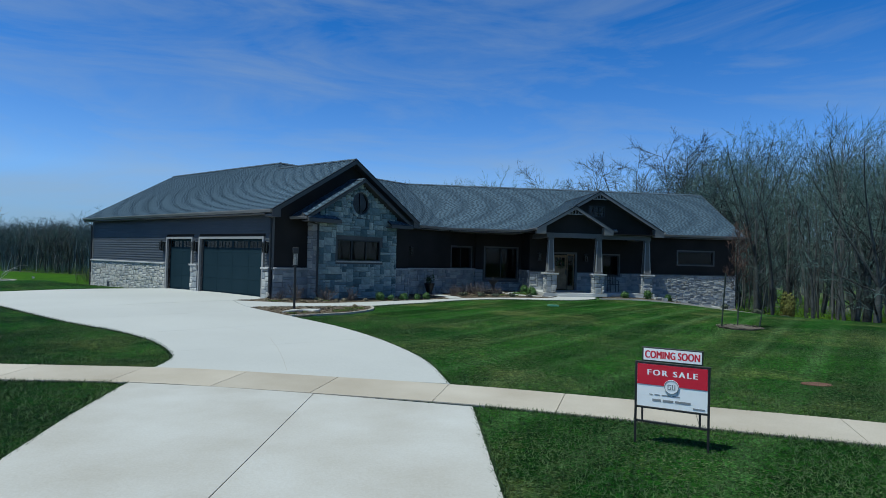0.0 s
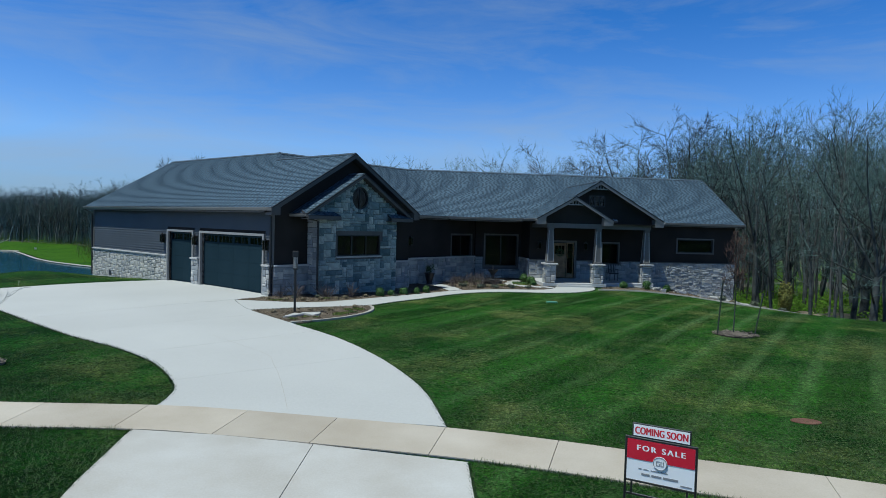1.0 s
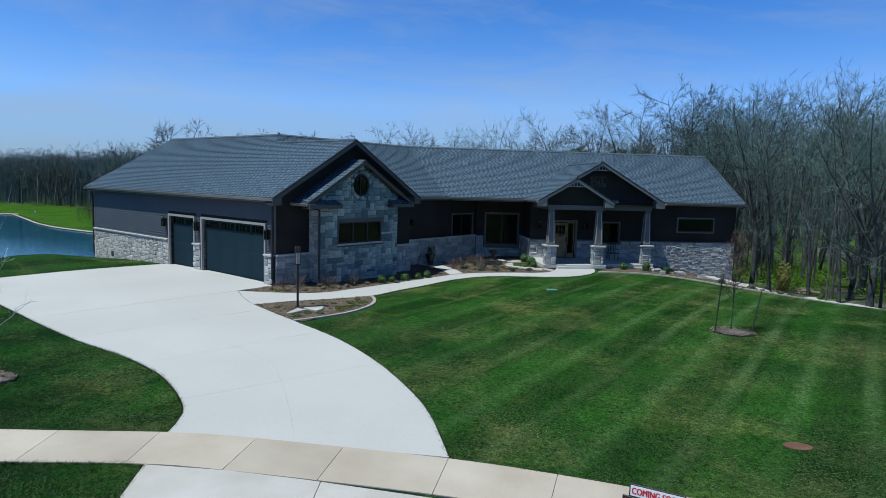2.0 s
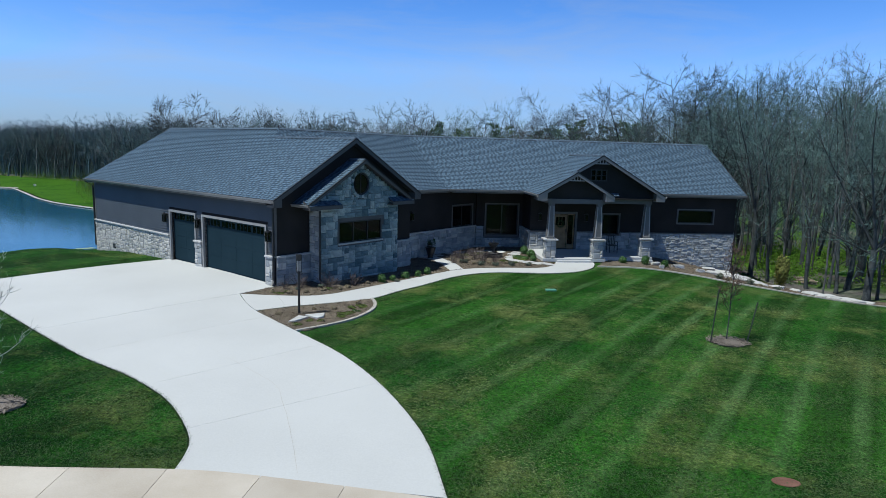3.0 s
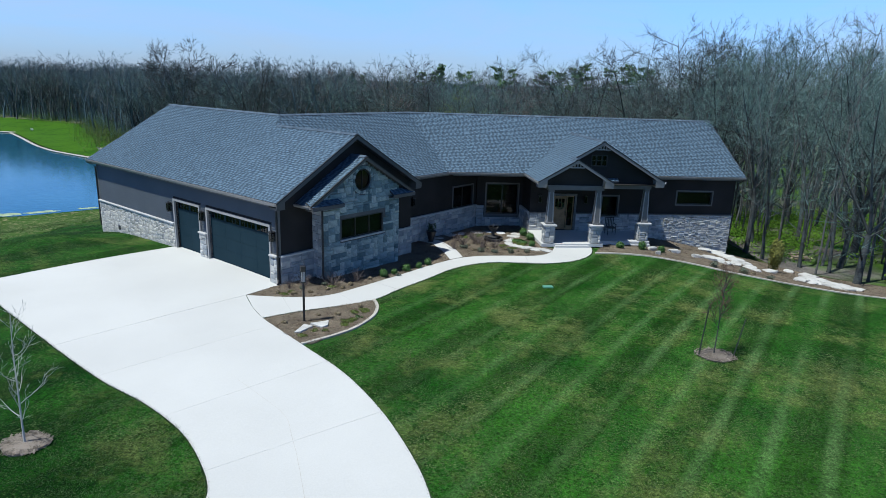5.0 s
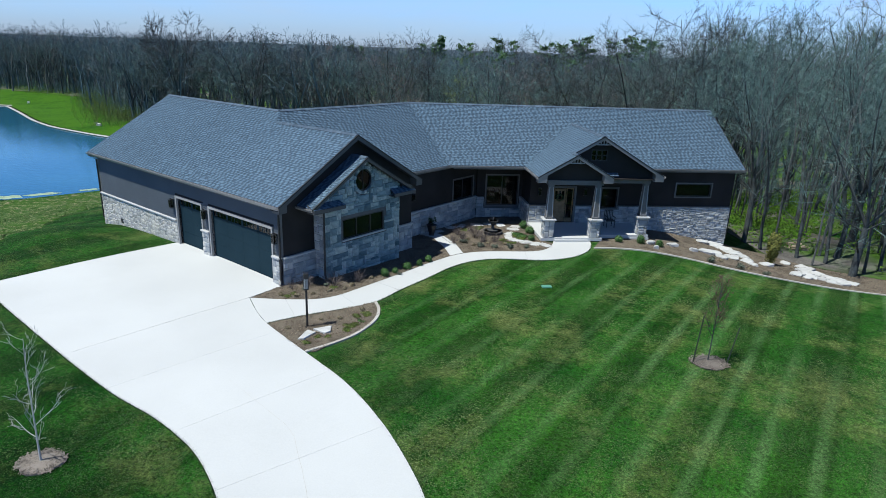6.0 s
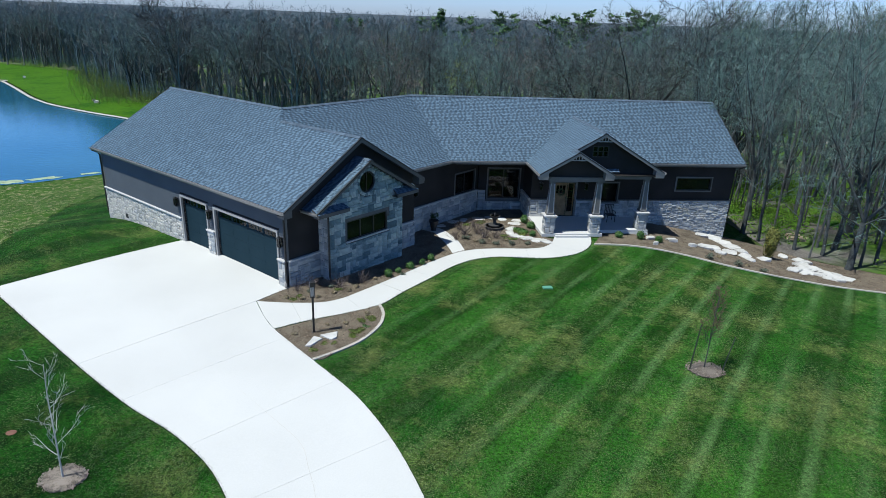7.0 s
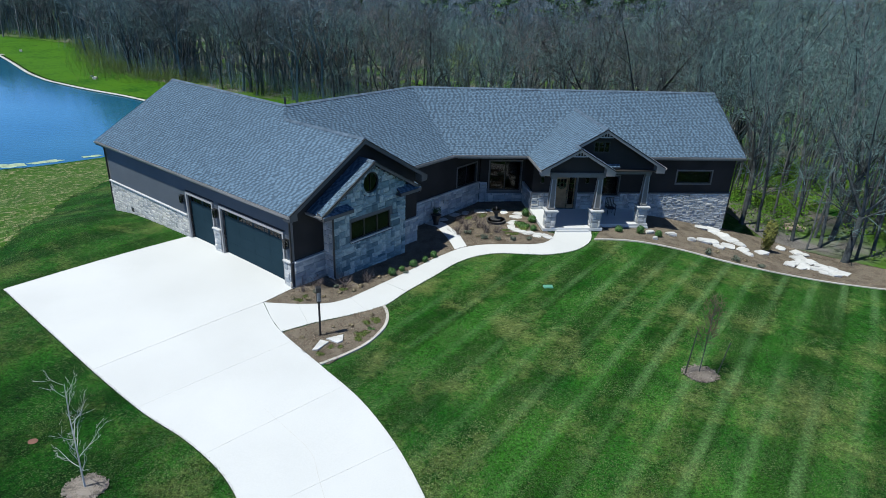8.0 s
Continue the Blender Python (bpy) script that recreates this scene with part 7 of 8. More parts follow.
sapling(bare_tree(61, 3.5, 0.020, (18, 5, 4, 2), 0.38, 34, 0.008, reach_by=0.62, thin=0.0056, bow=0.012), BARK, RED_TWIG, (9.02, 19.68, lie(9, 19.7) + 0.03), 0.4, "young staked tree with reddish bare twigs")
sapling(bare_tree(66, 4.15, 0.024, (17, 3, 2, 1), 0.20, 66, 0.008, reach_by=0.50, thin=0.005, bow=0.014, rise=0.14), PALE_BARK, PALE_BARK, (-9.95, 12.50, lie(-9.95, 12.5) + 0.03), 1.9, "young leafless pale-barked tree beside the driveway")
for x, y, lx, ly, h in ((8.46, 19.54, 0.12, 0.05, 1.65), (8.53, 19.72, 0.16, 0.1, 1.70), (9.62, 19.58, 0.30, 0.15, 1.35)):
    z = lie(x, y)
    bm = tube(bmesh.new(), [(x, y, z - 0.1), (x + lx, y + ly, z + h)], [0.022, 0.022], 5)
    solid("stake", bm, STAKE, "dark metal stake beside the sapling", "stake", group="sapling stakes")

# ---- rocks and stepping stones ----
def rock(x, y, a, b, h, seed, turn=0.0, name="rock", label="sky-tinted limestone boulder in the mulch", group="limestone rocks", mat=ROCK, lift=0.0):
    r = random.Random(seed)
    bm = bmesh.new()
    bmesh.ops.create_cube(bm, size=1.0)
    bmesh.ops.bevel(bm, geom=bm.edges[:], offset=0.14, segments=2, affect="EDGES")
    for v in bm.verts:
        n = noise.noise_vector(v.co * 1.7 + Vector((seed * 3.1, 0, 0))) * 0.22
        v.co += n
        v.co.x *= a
        v.co.y *= b
        v.co.z = (v.co.z + 0.36) * h
    bm.transform(Matrix.Translation((x, y, lie(x, y) + lift)) @ Matrix.Rotation(turn, 4, "Z"))
    solid(name, bm, mat, label, "rock", group=group)


for k, (x, y, a) in enumerate(((14.2, 34.1, 0.8), (14.7, 34.4, 0.9), (14.9, 33.6, 0.8), (15.7, 34.2, 0.9), (16.5, 34.1, 0.9), (16.6, 33.4, 0.7), (15.1, 37.2, 0.9), (15.8, 37.2, 1.2), (16.2, 36.6, 1.1), (16.4, 35.9, 1.0), (16.8, 35.4, 0.9), (17.9, 34.5, 0.9),
                               (20.3, 37.0, 0.8), (21.1, 36.6, 0.9), (21.5, 36.4, 0.7), (20.4, 35.0, 1.0), (18.8, 32.9, 0.8), (19.2, 33.3, 0.7), (19.7, 33.1, 0.9), (19.8, 33.8, 0.9), (20.3, 33.0, 0.9), (20.7, 34.3, 0.9), (20.9, 32.8, 0.9), (21.0, 32.2, 0.8),
                               (21.2, 33.8, 0.9), (21.6, 33.4, 0.8), (21.9, 32.9, 0.9), (20.2, 34.4, 0.7), (19.3, 32.6, 0.6), (20.5, 32.4, 0.6))):
    rock(x, y, a * rnd.uniform(0.75, 1.0), a * rnd.uniform(0.55, 0.8), rnd.uniform(0.14, 0.24), 400 + k, rnd.uniform(-1.2, 1.2), label="flat white limestone slab set in the mulch slope")
for x, y, s in ((10.95, 33.95, 0.45), (12.3, 34.2, 0.6), (11.0, 33.0, 0.25), (13.4, 33.9, 0.5)):
    rock(x, y, s, s * 0.7, 0.22, int(x * 10), 0.2)
for k, (x, y, s) in enumerate(((3.23, 35.3, 0.6), (2.97, 34.3, 0.6), (2.85, 33.6, 0.55), (3.25, 33.05, 0.6), (3.78, 32.75, 0.6), (4.26, 32.5, 0.6), (4.77, 32.35, 0.62), (1.08, 36.15, 0.6), (-0.43, 35.4, 0.55), (2.5, 36.2, 0.6), (3.45, 35.9, 0.55), (-1.15, 34.5, 0.5),
                               (0.2, 35.8, 0.5), (1.8, 36.3, 0.5))):
    rock(x, y, s * 1.15, s * 0.8, 0.07, 500 + k, k * 0.9, "stepping_stone", "flat sky-tinted limestone stepping stone in mulch", "stepping stones", lift=0.02)
for outline in (((-5.44, 19.68), (-5.22, 19.70), (-4.93, 20.30), (-5.28, 20.40)), ((-5.08, 20.50), (-4.60, 20.26), (-4.42, 20.42), (-4.48, 20.88))):
    z = lie(*outline[0]) + 0.03
    bm = bmesh.new()
    low, top = [bm.verts.new((x, y, z - 0.06)) for x, y in outline], [bm.verts.new((x, y, z + 0.055 + 0.02 * math.sin(7 * x))) for x, y in outline]
    bm.faces.new(low[::-1])
    bm.faces.new(top)
    for a in range(4):
        bm.faces.new((low[a], low[(a + 1) % 4], top[(a + 1) % 4], top[a]))
    bmesh.ops.recalc_face_normals(bm, faces=bm.faces)
    bmesh.ops.bevel(bm, geom=[e for e in bm.edges if e.verts[0] in top and e.verts[1] in top], offset=0.012, segments=1, affect="EDGES")
    solid("flagstone", bm, ROCK, "flat white angular limestone slab in the corner bed", "rock", group="slabs in the corner bed")
for k, (x, y, s) in enumerate(((-65.0, 108.4, 0.75), (-66.9, 110.9, 0.5), (-100, 140.4, 0.75))):
    rock(x, y, s, s * 0.7, s * 0.7, 560 + k, k, "boulder", "white boulder on the far grass bank", "boulders on the far bank")

# shredded bark on the beds
def scatter(polys, per, name, mat, label, size=(0.010, 0.034), seed=5):
    r = random.Random(seed)
    verts, faces = [], []
    for poly in polys:
        poly = [tuple(p) for p in poly]
        xs, ys = [p[0] for p in poly], [p[1] for p in poly]
        for _ in range(int((max(xs) - min(xs)) * (max(ys) - min(ys)) * per)):
            x, y = r.uniform(min(xs), max(xs)), r.uniform(min(ys), max(ys))
            if not inside(x, y, poly) or inside(x, y, [tuple(p) for p in side_path]):
                continue
            a, n, w = r.uniform(0, 6.28), r.uniform(*size), r.uniform(0.006, 0.018)
            u, v = Vector((math.cos(a), math.sin(a), r.gauss(0, 0.25))) * n, Vector((-math.sin(a), math.cos(a), r.gauss(0, 0.4))) * w
            c = Vector((x, y, lie(x, y) + 0.045 + 0.02 * r.random()))
            i = len(verts)
            verts += [tuple(c - u - v), tuple(c + u - v), tuple(c + u + v), tuple(c - u + v)]
            faces.append((i, i + 1, i + 2, i + 3))
    tagged(new(name, raw_mesh(name, (verts, faces), mat)), label, "mulch", kind="stuff")


BARK_CHIP = material("bark chips", (0.10, 0.076, 0.052), (0.27, 0.222, 0.168), 0.5, 20, 0.95, 0.2, vary="island", tints=((0.45, 0.36, 0.32), (0.8, 0.7, 0.62), (1.0, 1.0, 1.0), (1.4, 1.36, 1.3)))
scatter([BED_HOUSE, BED_CORNER], 260, "bark_chips", BARK_CHIP, "scattered brown bark chips on the beds")
scatter([BED_RIGHT], 130, "bark_chips", BARK_CHIP, "scattered brown bark chips beside the porch", seed=6)
ring = lambda x, y, a, b: [(x + a * math.cos(t), y + b * math.sin(t)) for t in (0.3 * k for k in range(21))]
scatter([ring(9.05, 19.6, 0.7, 0.54), ring(-9.95, 12.5, 0.60, 0.52)], 420, "wood_chips", CHIPS, "pale wood chips round the saplings", (0.02, 0.06), 8)

# ---- lamp post ----
lx, ly = -5.37, 20.78
lz = lie(lx, ly)
lamp = thing("lamp_post", (lx, ly, lz), "slim black garden lamp post with ribbed glass lantern", "lamp post")
W_LAMP = frame_at(lx, ly, 20)
part("post", boxes(W_LAMP, (-0.038, 0.038, -0.038, 0.038, lz - 0.1, 1.30), bevel=0.006), BLACK, lamp)
part("base_plate", boxes(W_LAMP, (-0.08, 0.08, -0.08, 0.08, lz, lz + 0.05), bevel=0.008), BLACK, lamp)
head = part("lantern", boxes(W_LAMP, (-0.09, 0.09, -0.09, 0.09, 1.30, 1.34), bevel=0.006), BLACK, lamp)
part("shade", boxes(W_LAMP, (-0.095, 0.095, -0.095, 0.095, 1.72, 1.93), bevel=0.012), BLACK, head, "deep black metal hood")
FROST = material("frosted lantern glass", (0.50, 0.49, 0.46), (0.60, 0.59, 0.56), 0.5, 20, 0.35, 0.0)
part("pane", boxes(W_LAMP, (-0.062, 0.062, -0.062, 0.062, 1.34, 1.72)), FROST, head, "pale frosted glass")
for a in (-0.084, -0.028, 0.020, 0.074):
    for b in (-0.084, 0.074):
        part("bar", boxes(W_LAMP, (a, a + 0.010, b, b + 0.010, 1.34, 1.72)), BLACK, head)
        part("bar", boxes(W_LAMP, (b, b + 0.010, a, a + 0.010, 1.34, 1.72)), BLACK, head)

# ---- for-sale sign ----
def words(name, text, w, x, z, width, mat, owner, tall=None, label="", spacing=1.0, front=-0.0148):
    """Letters as a thin mesh, centred at x, z on the sign's face and scaled to a width."""
    cu = bpy.data.curves.new(name, "FONT")
    cu.body, cu.align_x, cu.align_y, cu.extrude, cu.space_character = text, "CENTER", "CENTER", 0.004, spacing
    tmp = bpy.data.objects.new(name, cu)
    scene.collection.objects.link(tmp)
    bpy.context.view_layer.update()
    me = bpy.data.meshes.new_from_object(tmp.evaluated_get(bpy.context.evaluated_depsgraph_get()))
    bpy.data.objects.remove(tmp)
    xs, ys = [v.co.x for v in me.vertices], [v.co.y for v in me.vertices]
    k = width / (max(xs) - min(xs))
    ky = k if tall is None else tall / (max(ys) - min(ys))
    mx, my = (max(xs) + min(xs)) / 2, (max(ys) + min(ys)) / 2
    bm = bmesh.new()
    # struck twice, a little apart, for a bold face
    for shift, near in ((-0.0045, 0.0), (0.0, 0.0004), (0.0045, 0.0008)):
        first = len(bm.verts)
        bm.from_mesh(me)
        bm.verts.ensure_lookup_table()
        for v in bm.verts[first:]:
            v.co = w @ Vector((x + shift + (v.co.x - mx) * k, front - near - v.co.z * 0.1, z + (v.co.y - my) * ky))
    bpy.data.meshes.remove(me)
    return part(name, bm, mat, owner, label)


W_SIGN = frame_at(2.39, 7.01, -25.6)
gz0 = lie(2.7, 6.85)
sign = thing("for_sale_sign", (2.74, 6.84, gz0), "red and white for-sale sign in a black metal frame", "sign")
for x in (0.0, 0.765):
    part("post", boxes(W_SIGN, (x, x + 0.025, -0.012, 0.012, gz0 - 0.12, 0.56), bevel=0.003), BLACK, sign)
for x in (0.075, 0.68):
    part("stub_post", boxes(W_SIGN, (x, x + 0.022, -0.010, 0.010, -0.11, 0.04), bevel=0.003), BLACK, sign)
part("lower_bar", boxes(W_SIGN, (0.025, 0.765, -0.010, 0.010, -0.125, -0.10), bevel=0.003), BLACK, sign)
part("frame_bar", boxes(W_SIGN, (0.025, 0.765, -0.014, 0.014, 0.535, 0.56), bevel=0.003), BLACK, sign)
part("frame_bar", boxes(W_SIGN, (0.025, 0.765, -0.014, 0.014, 0.035, 0.06), bevel=0.003), BLACK, sign)
panel = part("panel", boxes(W_SIGN, (0.025, 0.765, -0.008, 0.008, 0.06, 0.535)), WHITE, sign, "white lower half with grey print")
part("red_field", boxes(W_SIGN, (0.027, 0.763, -0.014, -0.009, 0.305, 0.533)), RED, panel, "red upper half")
words("lettering", "FOR SALE", W_SIGN, 0.40, 0.445, 0.52, WHITE, panel, 0.062, "white capital letters", 1.35)
bm = bmesh.new()
tube(bm, [W_SIGN @ Vector((0.395, -0.020, 0.30)), W_SIGN @ Vector((0.395, -0.010, 0.30))], [0.080, 0.080], 32)
badge = part("badge", bm, WHITE, panel, "round white badge")
bm = bmesh.new()
ring_pts = [W_SIGN @ Vector((0.395 + 0.072 * math.cos(t), -0.022, 0.30 + 0.072 * math.sin(t))) for t in (2 * math.pi * k / 40 for k in range(41))]
tube(bm, ring_pts, [0.004] * 41, 4, cap=False)
part("badge_ring", bm, GREY_PRINT, badge)
for rows in (((0.355, 0.363, 0.272, 0.328), (0.363, 0.392, 0.320, 0.328), (0.363, 0.392, 0.272, 0.280), (0.384, 0.392, 0.272, 0.300)), ((0.402, 0.410, 0.272, 0.328), (0.410, 0.435, 0.272, 0.280), (0.427, 0.435, 0.280, 0.328))):
    part("badge_mark", boxes(W_SIGN, *((a, b, -0.0235, -0.0205, c, d) for a, b, c, d in rows)), GREY_PRINT, badge)
x = 0.16
for wide in (0.035, 0.055, 0.09, 0.075):
    part("print_bar", boxes(W_SIGN, (x, x + wide, -0.012, -0.0085, 0.194, 0.204)), GREY_PRINT, panel)
    x += wide + 0.022
for a, b in ((0.195, 0.285), (0.305, 0.415), (0.435, 0.595)):
    part("print_bar", boxes(W_SIGN, (a, b, -0.012, -0.0085, 0.128, 0.152)), GREY_PRINT, panel)
part("print_bar", boxes(W_SIGN, (0.62, 0.74, -0.012, -0.0085, 0.082, 0.098)), GREY_PRINT, panel)
rider = part("rider", boxes(W_SIGN, (0.075, 0.715, -0.012, 0.012, 0.565, 0.725), bevel=0.003), BLACK, sign, "black-edged strip on top")
face = part("rider_face", boxes(W_SIGN, (0.090, 0.700, -0.016, -0.0125, 0.580, 0.710)), WHITE, rider, "white strip")
words("lettering", "COMING SOON", W_SIGN, 0.395, 0.645, 0.57, RED, rider, 0.082, "red capital letters", 1.05, -0.0168)

# ---- fountain, planter, porch things ----
fx, fy = 1.99, 34.35
fz = lie(fx, fy)
fountain = thing("fountain", (fx, fy, fz), "dark tiered stone garden fountain in the bed", "fountain")
DARK_STONE = material("dark cast stone", (0.030, 0.030, 0.030), (0.065, 0.063, 0.060), 0.4, 30, 0.7, 0.3)
bm = tube(bmesh.new(), [(fx, fy, fz - 0.05), (fx, fy, fz + 0.16), (fx, fy, fz + 0.20), (fx, fy, fz + 0.20), (fx, fy, fz + 0.12)], [0.50, 0.52, 0.58, 0.48, 0.44], 28)
part("basin", bm, DARK_STONE, fountain)
part("lower_ring", tube(bmesh.new(), [(fx, fy, fz + 0.12), (fx, fy, fz + 0.26), (fx, fy, fz + 0.28)], [0.30, 0.34, 0.28], 24), DARK_STONE, fountain)
part("pedestal", tube(bmesh.new(), [(fx, fy, fz + 0.2), (fx, fy, fz + 0.3), (fx, fy, fz + 0.5), (fx, fy, fz + 0.62)], [0.16, 0.10, 0.09, 0.14], 16), DARK_STONE, fountain)
part("bowl", tube(bmesh.new(), [(fx, fy, fz + 0.60), (fx, fy, fz + 0.70), (fx, fy, fz + 0.82), (fx, fy, fz + 0.82), (fx, fy, fz + 0.72)], [0.12, 0.24, 0.30, 0.26, 0.20], 24), DARK_STONE, fountain)
part("finial", tube(bmesh.new(), [(fx, fy, fz + 0.7), (fx, fy, fz + 0.95), (fx, fy, fz + 1.0)], [0.05, 0.04, 0.015], 12), DARK_STONE, fountain)

pot_at = G(10.9, 0.75)
pz = lie(pot_at.x, pot_at.y) + 0.03
planter = thing("planter", (pot_at.x, pot_at.y, pz), "tall dark urn planter by the shaded wall", "planter")
part("urn", tube(bmesh.new(), [(pot_at.x, pot_at.y, pz), (pot_at.x, pot_at.y, pz + 0.1), (pot_at.x, pot_at.y, pz + 0.5), (pot_at.x, pot_at.y, pz + 0.62), (pot_at.x, pot_at.y, pz + 0.60)], [0.16, 0.14, 0.26, 0.30, 0.22], 18), BLACK, planter)
ob = new("plant", leafy(71, 0.28, 0.5, 300, 0.04, LEAF))
ob.parent, ob.location = planter, (0, 0, 0.55)

wreath_at = W_FRONT @ Vector((1.85, 0.02, 1.55))
bm = bmesh.new()
wr = random.Random(3)
for _ in range(420):
    a, b = wr.uniform(0, 6.28), wr.uniform(0, 6.28)
    c = Vector((0.19 * math.cos(a), -0.03, 0.19 * math.sin(a))) + Vector((0.05 * math.cos(a) * math.cos(b), 0.04 * math.sin(b), 0.05 * math.sin(a) * math.cos(b)))
    u, v = Vector((wr.gauss(0, 1), wr.gauss(0, 1), wr.gauss(0, 1))).normalized() * 0.03, Vector((wr.gauss(0, 1), wr.gauss(0, 1), wr.gauss(0, 1))).normalized() * 0.015
    bm.faces.new([bm.verts.new(Matrix.Translation(wreath_at) @ Matrix.Rotation(radians(8.2), 4, "Z") @ (c + q)) for q in (-u, v, u, -v)])
solid("wreath", bm, LEAF, "green leafy wreath hanging on the front door", "wreath")

# porch chair
cx, cy = M(14.05, 34.4).xy
chair = thing("porch_chair", (cx, cy, 0.03), "black metal chair on the shaded porch", "chair")
W_CHAIR = frame_at(cx, cy, 8.2)
part("seat", boxes(W_CHAIR, (-0.27, 0.27, -0.27, 0.27, 0.44, 0.48), bevel=0.01), BLACK, chair)
for a in (-0.25, 0.22):
    for b in (-0.25, 0.22):
        part("leg", boxes(W_CHAIR, (a, a + 0.03, b, b + 0.03, 0.03, 0.44)), BLACK, chair)
    part("armrest", boxes(W_CHAIR, (a, a + 0.04, -0.25, 0.27, 0.66, 0.70), bevel=0.006), BLACK, chair)
    part("arm_post", boxes(W_CHAIR, (a, a + 0.03, -0.24, -0.21, 0.48, 0.66)), BLACK, chair)
back_part = part("backrest", boxes(W_CHAIR, (-0.27, 0.27, 0.24, 0.28, 0.98, 1.03), bevel=0.008), BLACK, chair)
for k in range(6):
    x = -0.26 + k * 0.0975
    part("slat", boxes(W_CHAIR, (x, x + 0.03, 0.245, 0.275, 0.48, 0.98)), BLACK, back_part)

# lids in the lawn
for x, y, a, b, mat, label in ((6.58, 10.9, 0.26, 0.17, RUST, "rust-brown utility lid set in the lawn"), (-12.5, 14.14, 0.14, 0.12, RUST, "small round rust-brown lid in the grass")):
    z = lie(x, y)
    bm = tube(bmesh.new(), [(0, 0, -0.06), (0, 0, 0.012), (0, 0, 0.018)], [1.0, 1.0, 0.92], 22)
    bm.transform(Matrix.Translation((x, y, z)) @ Matrix.Diagonal((a, b, 1, 1)))
    solid("utility_lid", bm, mat, label, "lid")
z = lie(4.15, 26.07)
solid("valve_box", boxes(frame_at(4.15, 26.07, 10), (-0.22, 0.22, -0.13, 0.13, z - 0.1, z + 0.06), bevel=0.015), PLASTIC, "green plastic irrigation valve box in the lawn", "valve box")

# split logs in the woods
LOG = material("pale split wood", (0.34, 0.25, 0.16), (0.56, 0.46, 0.34), 0.3, 25, 0.8, 0.2, vary="object", spread=0.3)
lr = random.Random(12)
for k in range(16):
    x, y = 23.4 + lr.gauss(0, 0.4), 41.8 + lr.gauss(0, 0.3)
    z = lie(x, y) + 0.1 + 0.14 * (k % 3)
    a = lr.uniform(-0.5, 0.5)
    d = Vector((math.cos(a), math.sin(a), lr.gauss(0, 0.1))) * 0.22
    solid("log", tube(bmesh.new(), [Vector((x, y, z)) - d, Vector((x, y, z)) + d], [0.09, 0.085], 8), LOG, "split log on a heap in the woods", "log", group="log heap")

# ---- grass blades ----
def in_many(xs, ys, poly):
    hit = np.zeros(xs.shape, bool)
    for (ax, ay), (bx, by) in zip(poly, poly[1:] + poly[:1]):
        if ay == by:
            continue
        cross = ((ay > ys) != (by > ys)) & (xs < ax + (ys - ay) * (bx - ax) / (by - ay))
        hit ^= cross
    return hit


BLADE = material("grass blades", (0.012, 0.055, 0.006), (0.085, 0.140, 0.040), 1.2, 5, 0.8, 0.0, vary="island", spread=0.5)


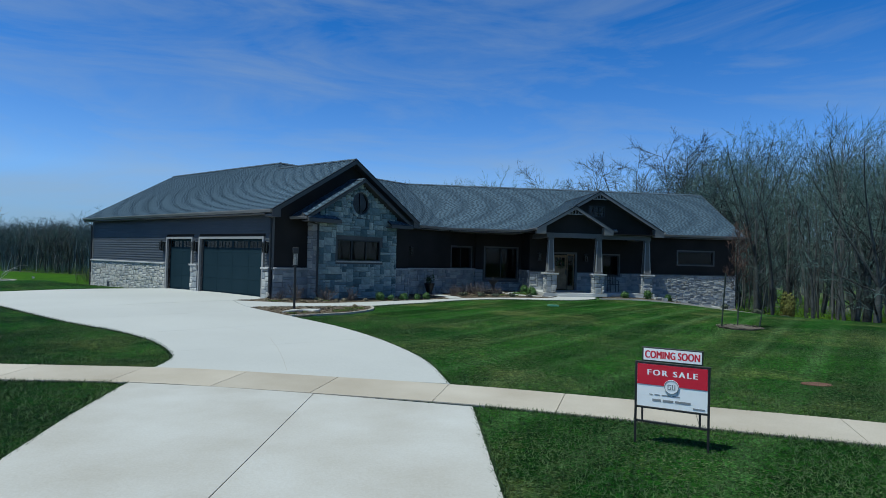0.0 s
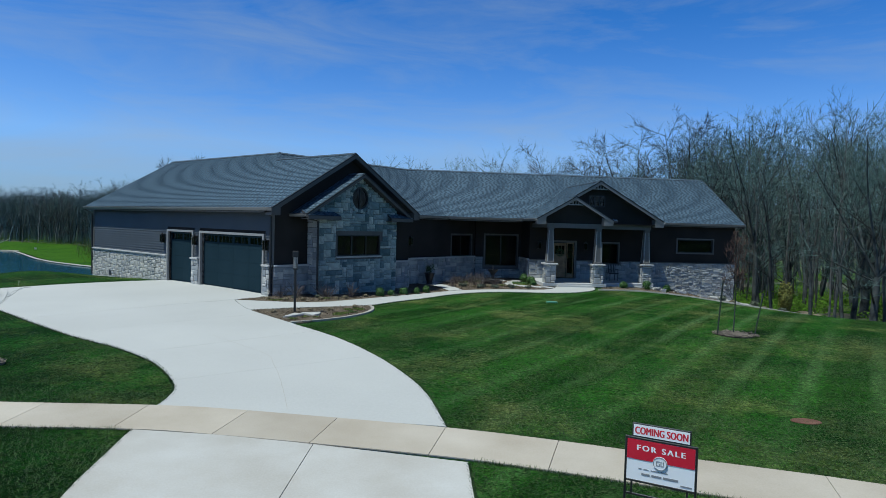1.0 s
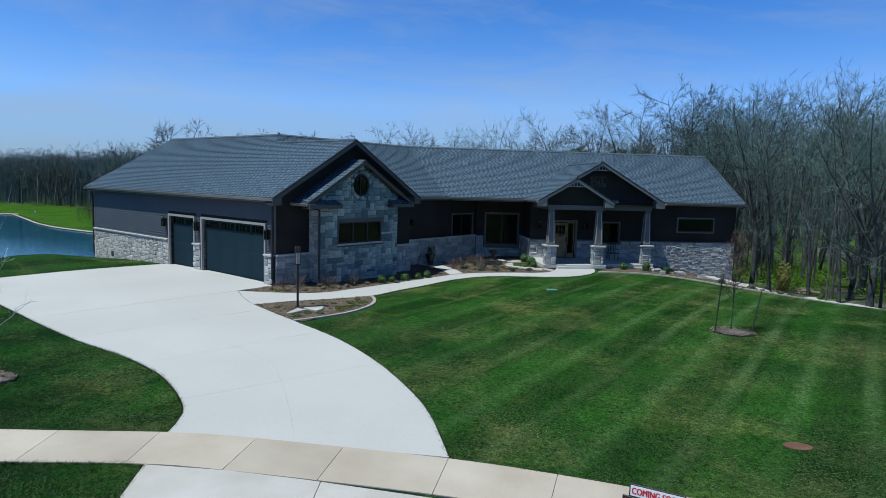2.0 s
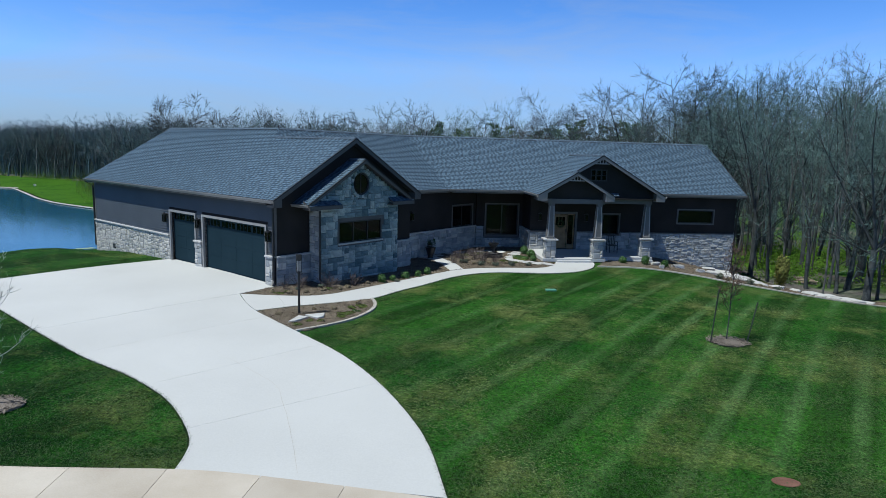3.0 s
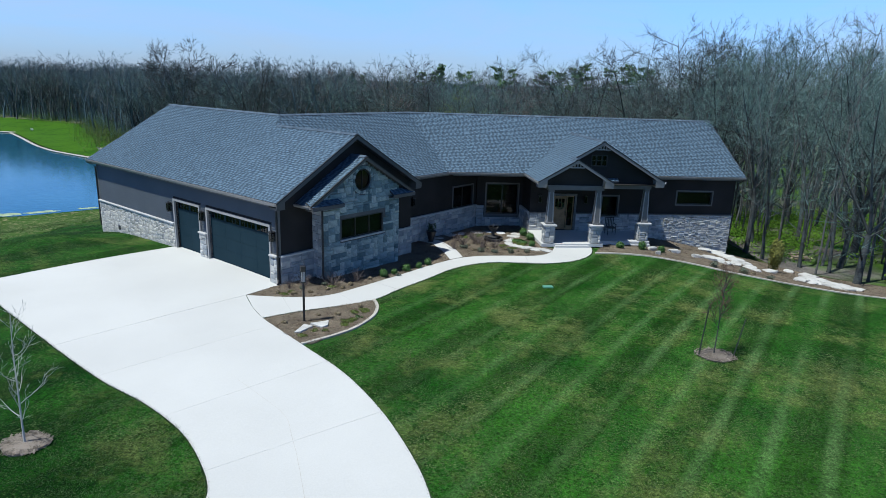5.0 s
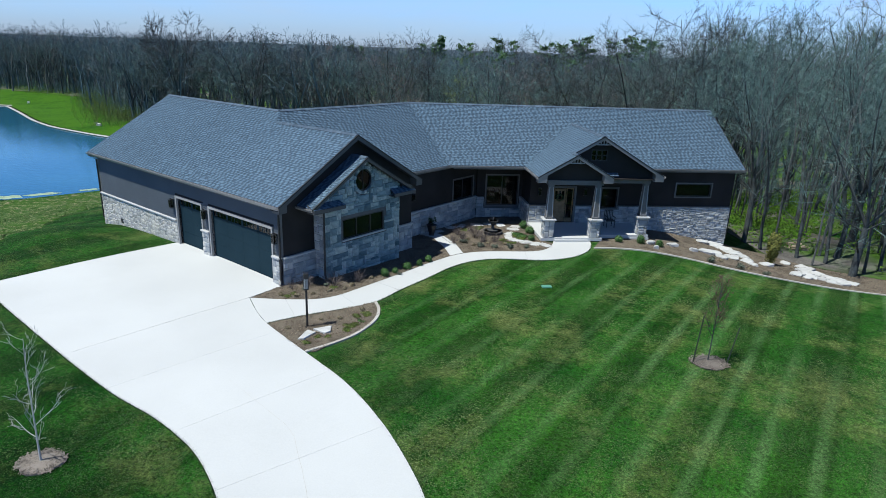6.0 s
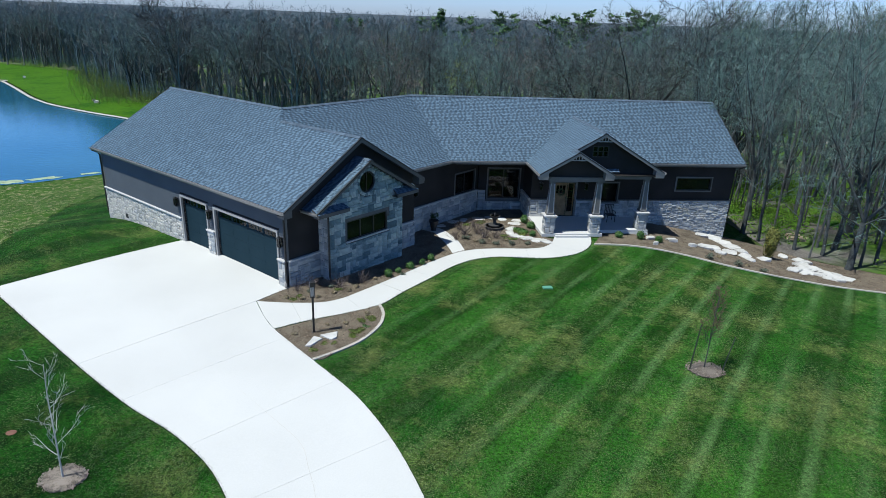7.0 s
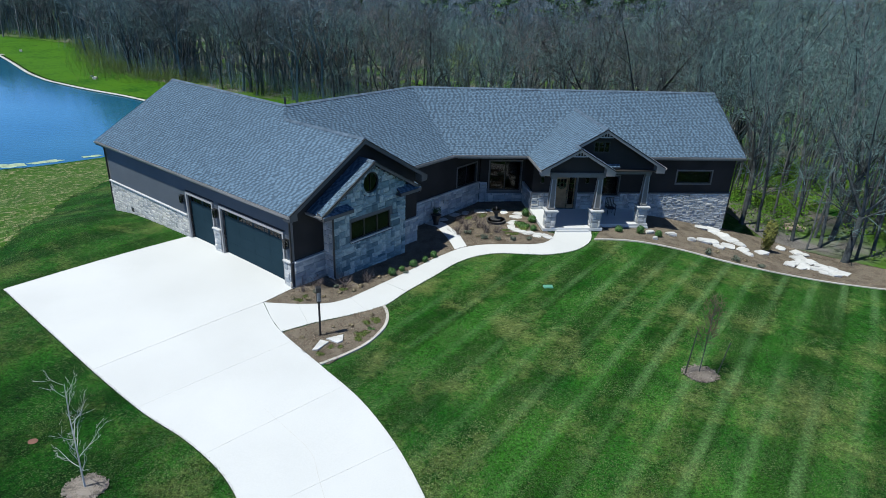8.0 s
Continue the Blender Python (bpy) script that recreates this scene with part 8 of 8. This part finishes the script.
def turf(x0, x1, y0, y1, count, tall, seed):
    g = np.random.default_rng(seed)
    xs, ys = g.uniform(x0, x1, count), g.uniform(y0, y1, count)
    bare = np.zeros(count, bool)
    side = [tuple(a) for a, b in sidewalk_edge] + [tuple(b) for a, b in sidewalk_edge][::-1]
    for poly in (drive_outline, apron_outline, side, front_walk_outline, BED_CORNER, BED_HOUSE, BED_RIGHT):
        bare |= in_many(xs, ys, [tuple(p) for p in poly])
    xs, ys = xs[~bare], ys[~bare]
    n = len(xs)
    zs = np.array([lie(x, y) for x, y in zip(xs, ys)])
    a, h, lean = g.uniform(0, 6.283, n), tall * g.uniform(0.25, 0.8, n), tall * g.normal(0, 0.8, (2, n))
    w = 0.0045 + 0.0035 * g.random(n)
    v = np.empty((n, 3, 3))
    v[:, 0] = np.stack((xs - w * np.cos(a), ys - w * np.sin(a), zs - 0.01), 1)
    v[:, 1] = np.stack((xs + w * np.cos(a), ys + w * np.sin(a), zs - 0.01), 1)
    v[:, 2] = np.stack((xs + lean[0], ys + lean[1], zs + h), 1)
    me = bpy.data.meshes.new("grass")
    me.vertices.add(3 * n)
    me.vertices.foreach_set("co", v.ravel())
    me.loops.add(3 * n)
    me.loops.foreach_set("vertex_index", np.arange(3 * n))
    me.polygons.add(n)
    me.polygons.foreach_set("loop_start", np.arange(0, 3 * n, 3))
    me.polygons.foreach_set("loop_total", np.full(n, 3))
    me.update()
    me.materials.append(BLADE)
    tagged(new("grass", me), "short mown green grass blades", "grass", kind="stuff")


turf(-8.5, 9.5, 3.5, 11.0, 150000, 0.055, 1)
turf(-10.0, 14.0, 11.0, 20.0, 110000, 0.055, 2)


def fringe(lines, per, tall, seed):
    """Blades that lean from the turf over the edges of the paving; each line has the paving on its right."""
    g = np.random.default_rng(seed)
    out = []
    for line in lines:
        for p, q in zip(line, line[1:]):
            d = (q - p)
            if d.length < 1e-4:
                continue
            side = Vector((-d.y, d.x)).normalized()
            for t in g.random(int(d.length * per) + 1):
                c = p + d * t + side * (g.random() * 0.05 - 0.012)
                z, h, a = lie(c.x, c.y), tall * g.uniform(0.4, 1.15), g.uniform(0, 6.28)
                tip = c - side * g.normal(0.022, 0.030) + d.normalized() * g.normal(0, 0.025)
                w = 0.007
                out.append(((c.x - w * math.cos(a), c.y - w * math.sin(a), z), (c.x + w * math.cos(a), c.y + w * math.sin(a), z), (tip.x, tip.y, z + h)))
    verts = [v for blade in out for v in blade]
    tagged(new("grass", raw_mesh("grass", (verts, [(k, k + 1, k + 2) for k in range(0, len(verts), 3)]), BLADE)), "grass blades leaning over the paving's edge", "grass", kind="stuff")


east, west = [a for a, b in sidewalk_edge], [b for a, b in sidewalk_edge]
fringe([DRIVE_LEFT[::-1], [p for p in DRIVE_RIGHT if p.y < 18.8], [p for p in east if p.x < -4.9][::4], [p for p in east if 0.3 < p.x < 16][::4],
        [p for p in west if -20 < p.x < -4.6][::4][::-1], [p for p in west if 0.6 < p.x < 16][::4][::-1], PATH_LOW[::-1],
        [Vector((-4.60, 9.0)), Vector((-4.25, 7.1)), Vector((-3.75, 5.0)), Vector((-3.3, 3.0))][::-1], [Vector((0.58, 8.27)), Vector((0.80, 5.1)), Vector((0.92, 3.0))],
        [Vector((-19.75, 23.11)), Vector((-16.0, 20.17))][::-1], [G(0.32, 8.75).xy, Vector((-19.75, 23.11))][::-1]], 260, 0.060, 9)
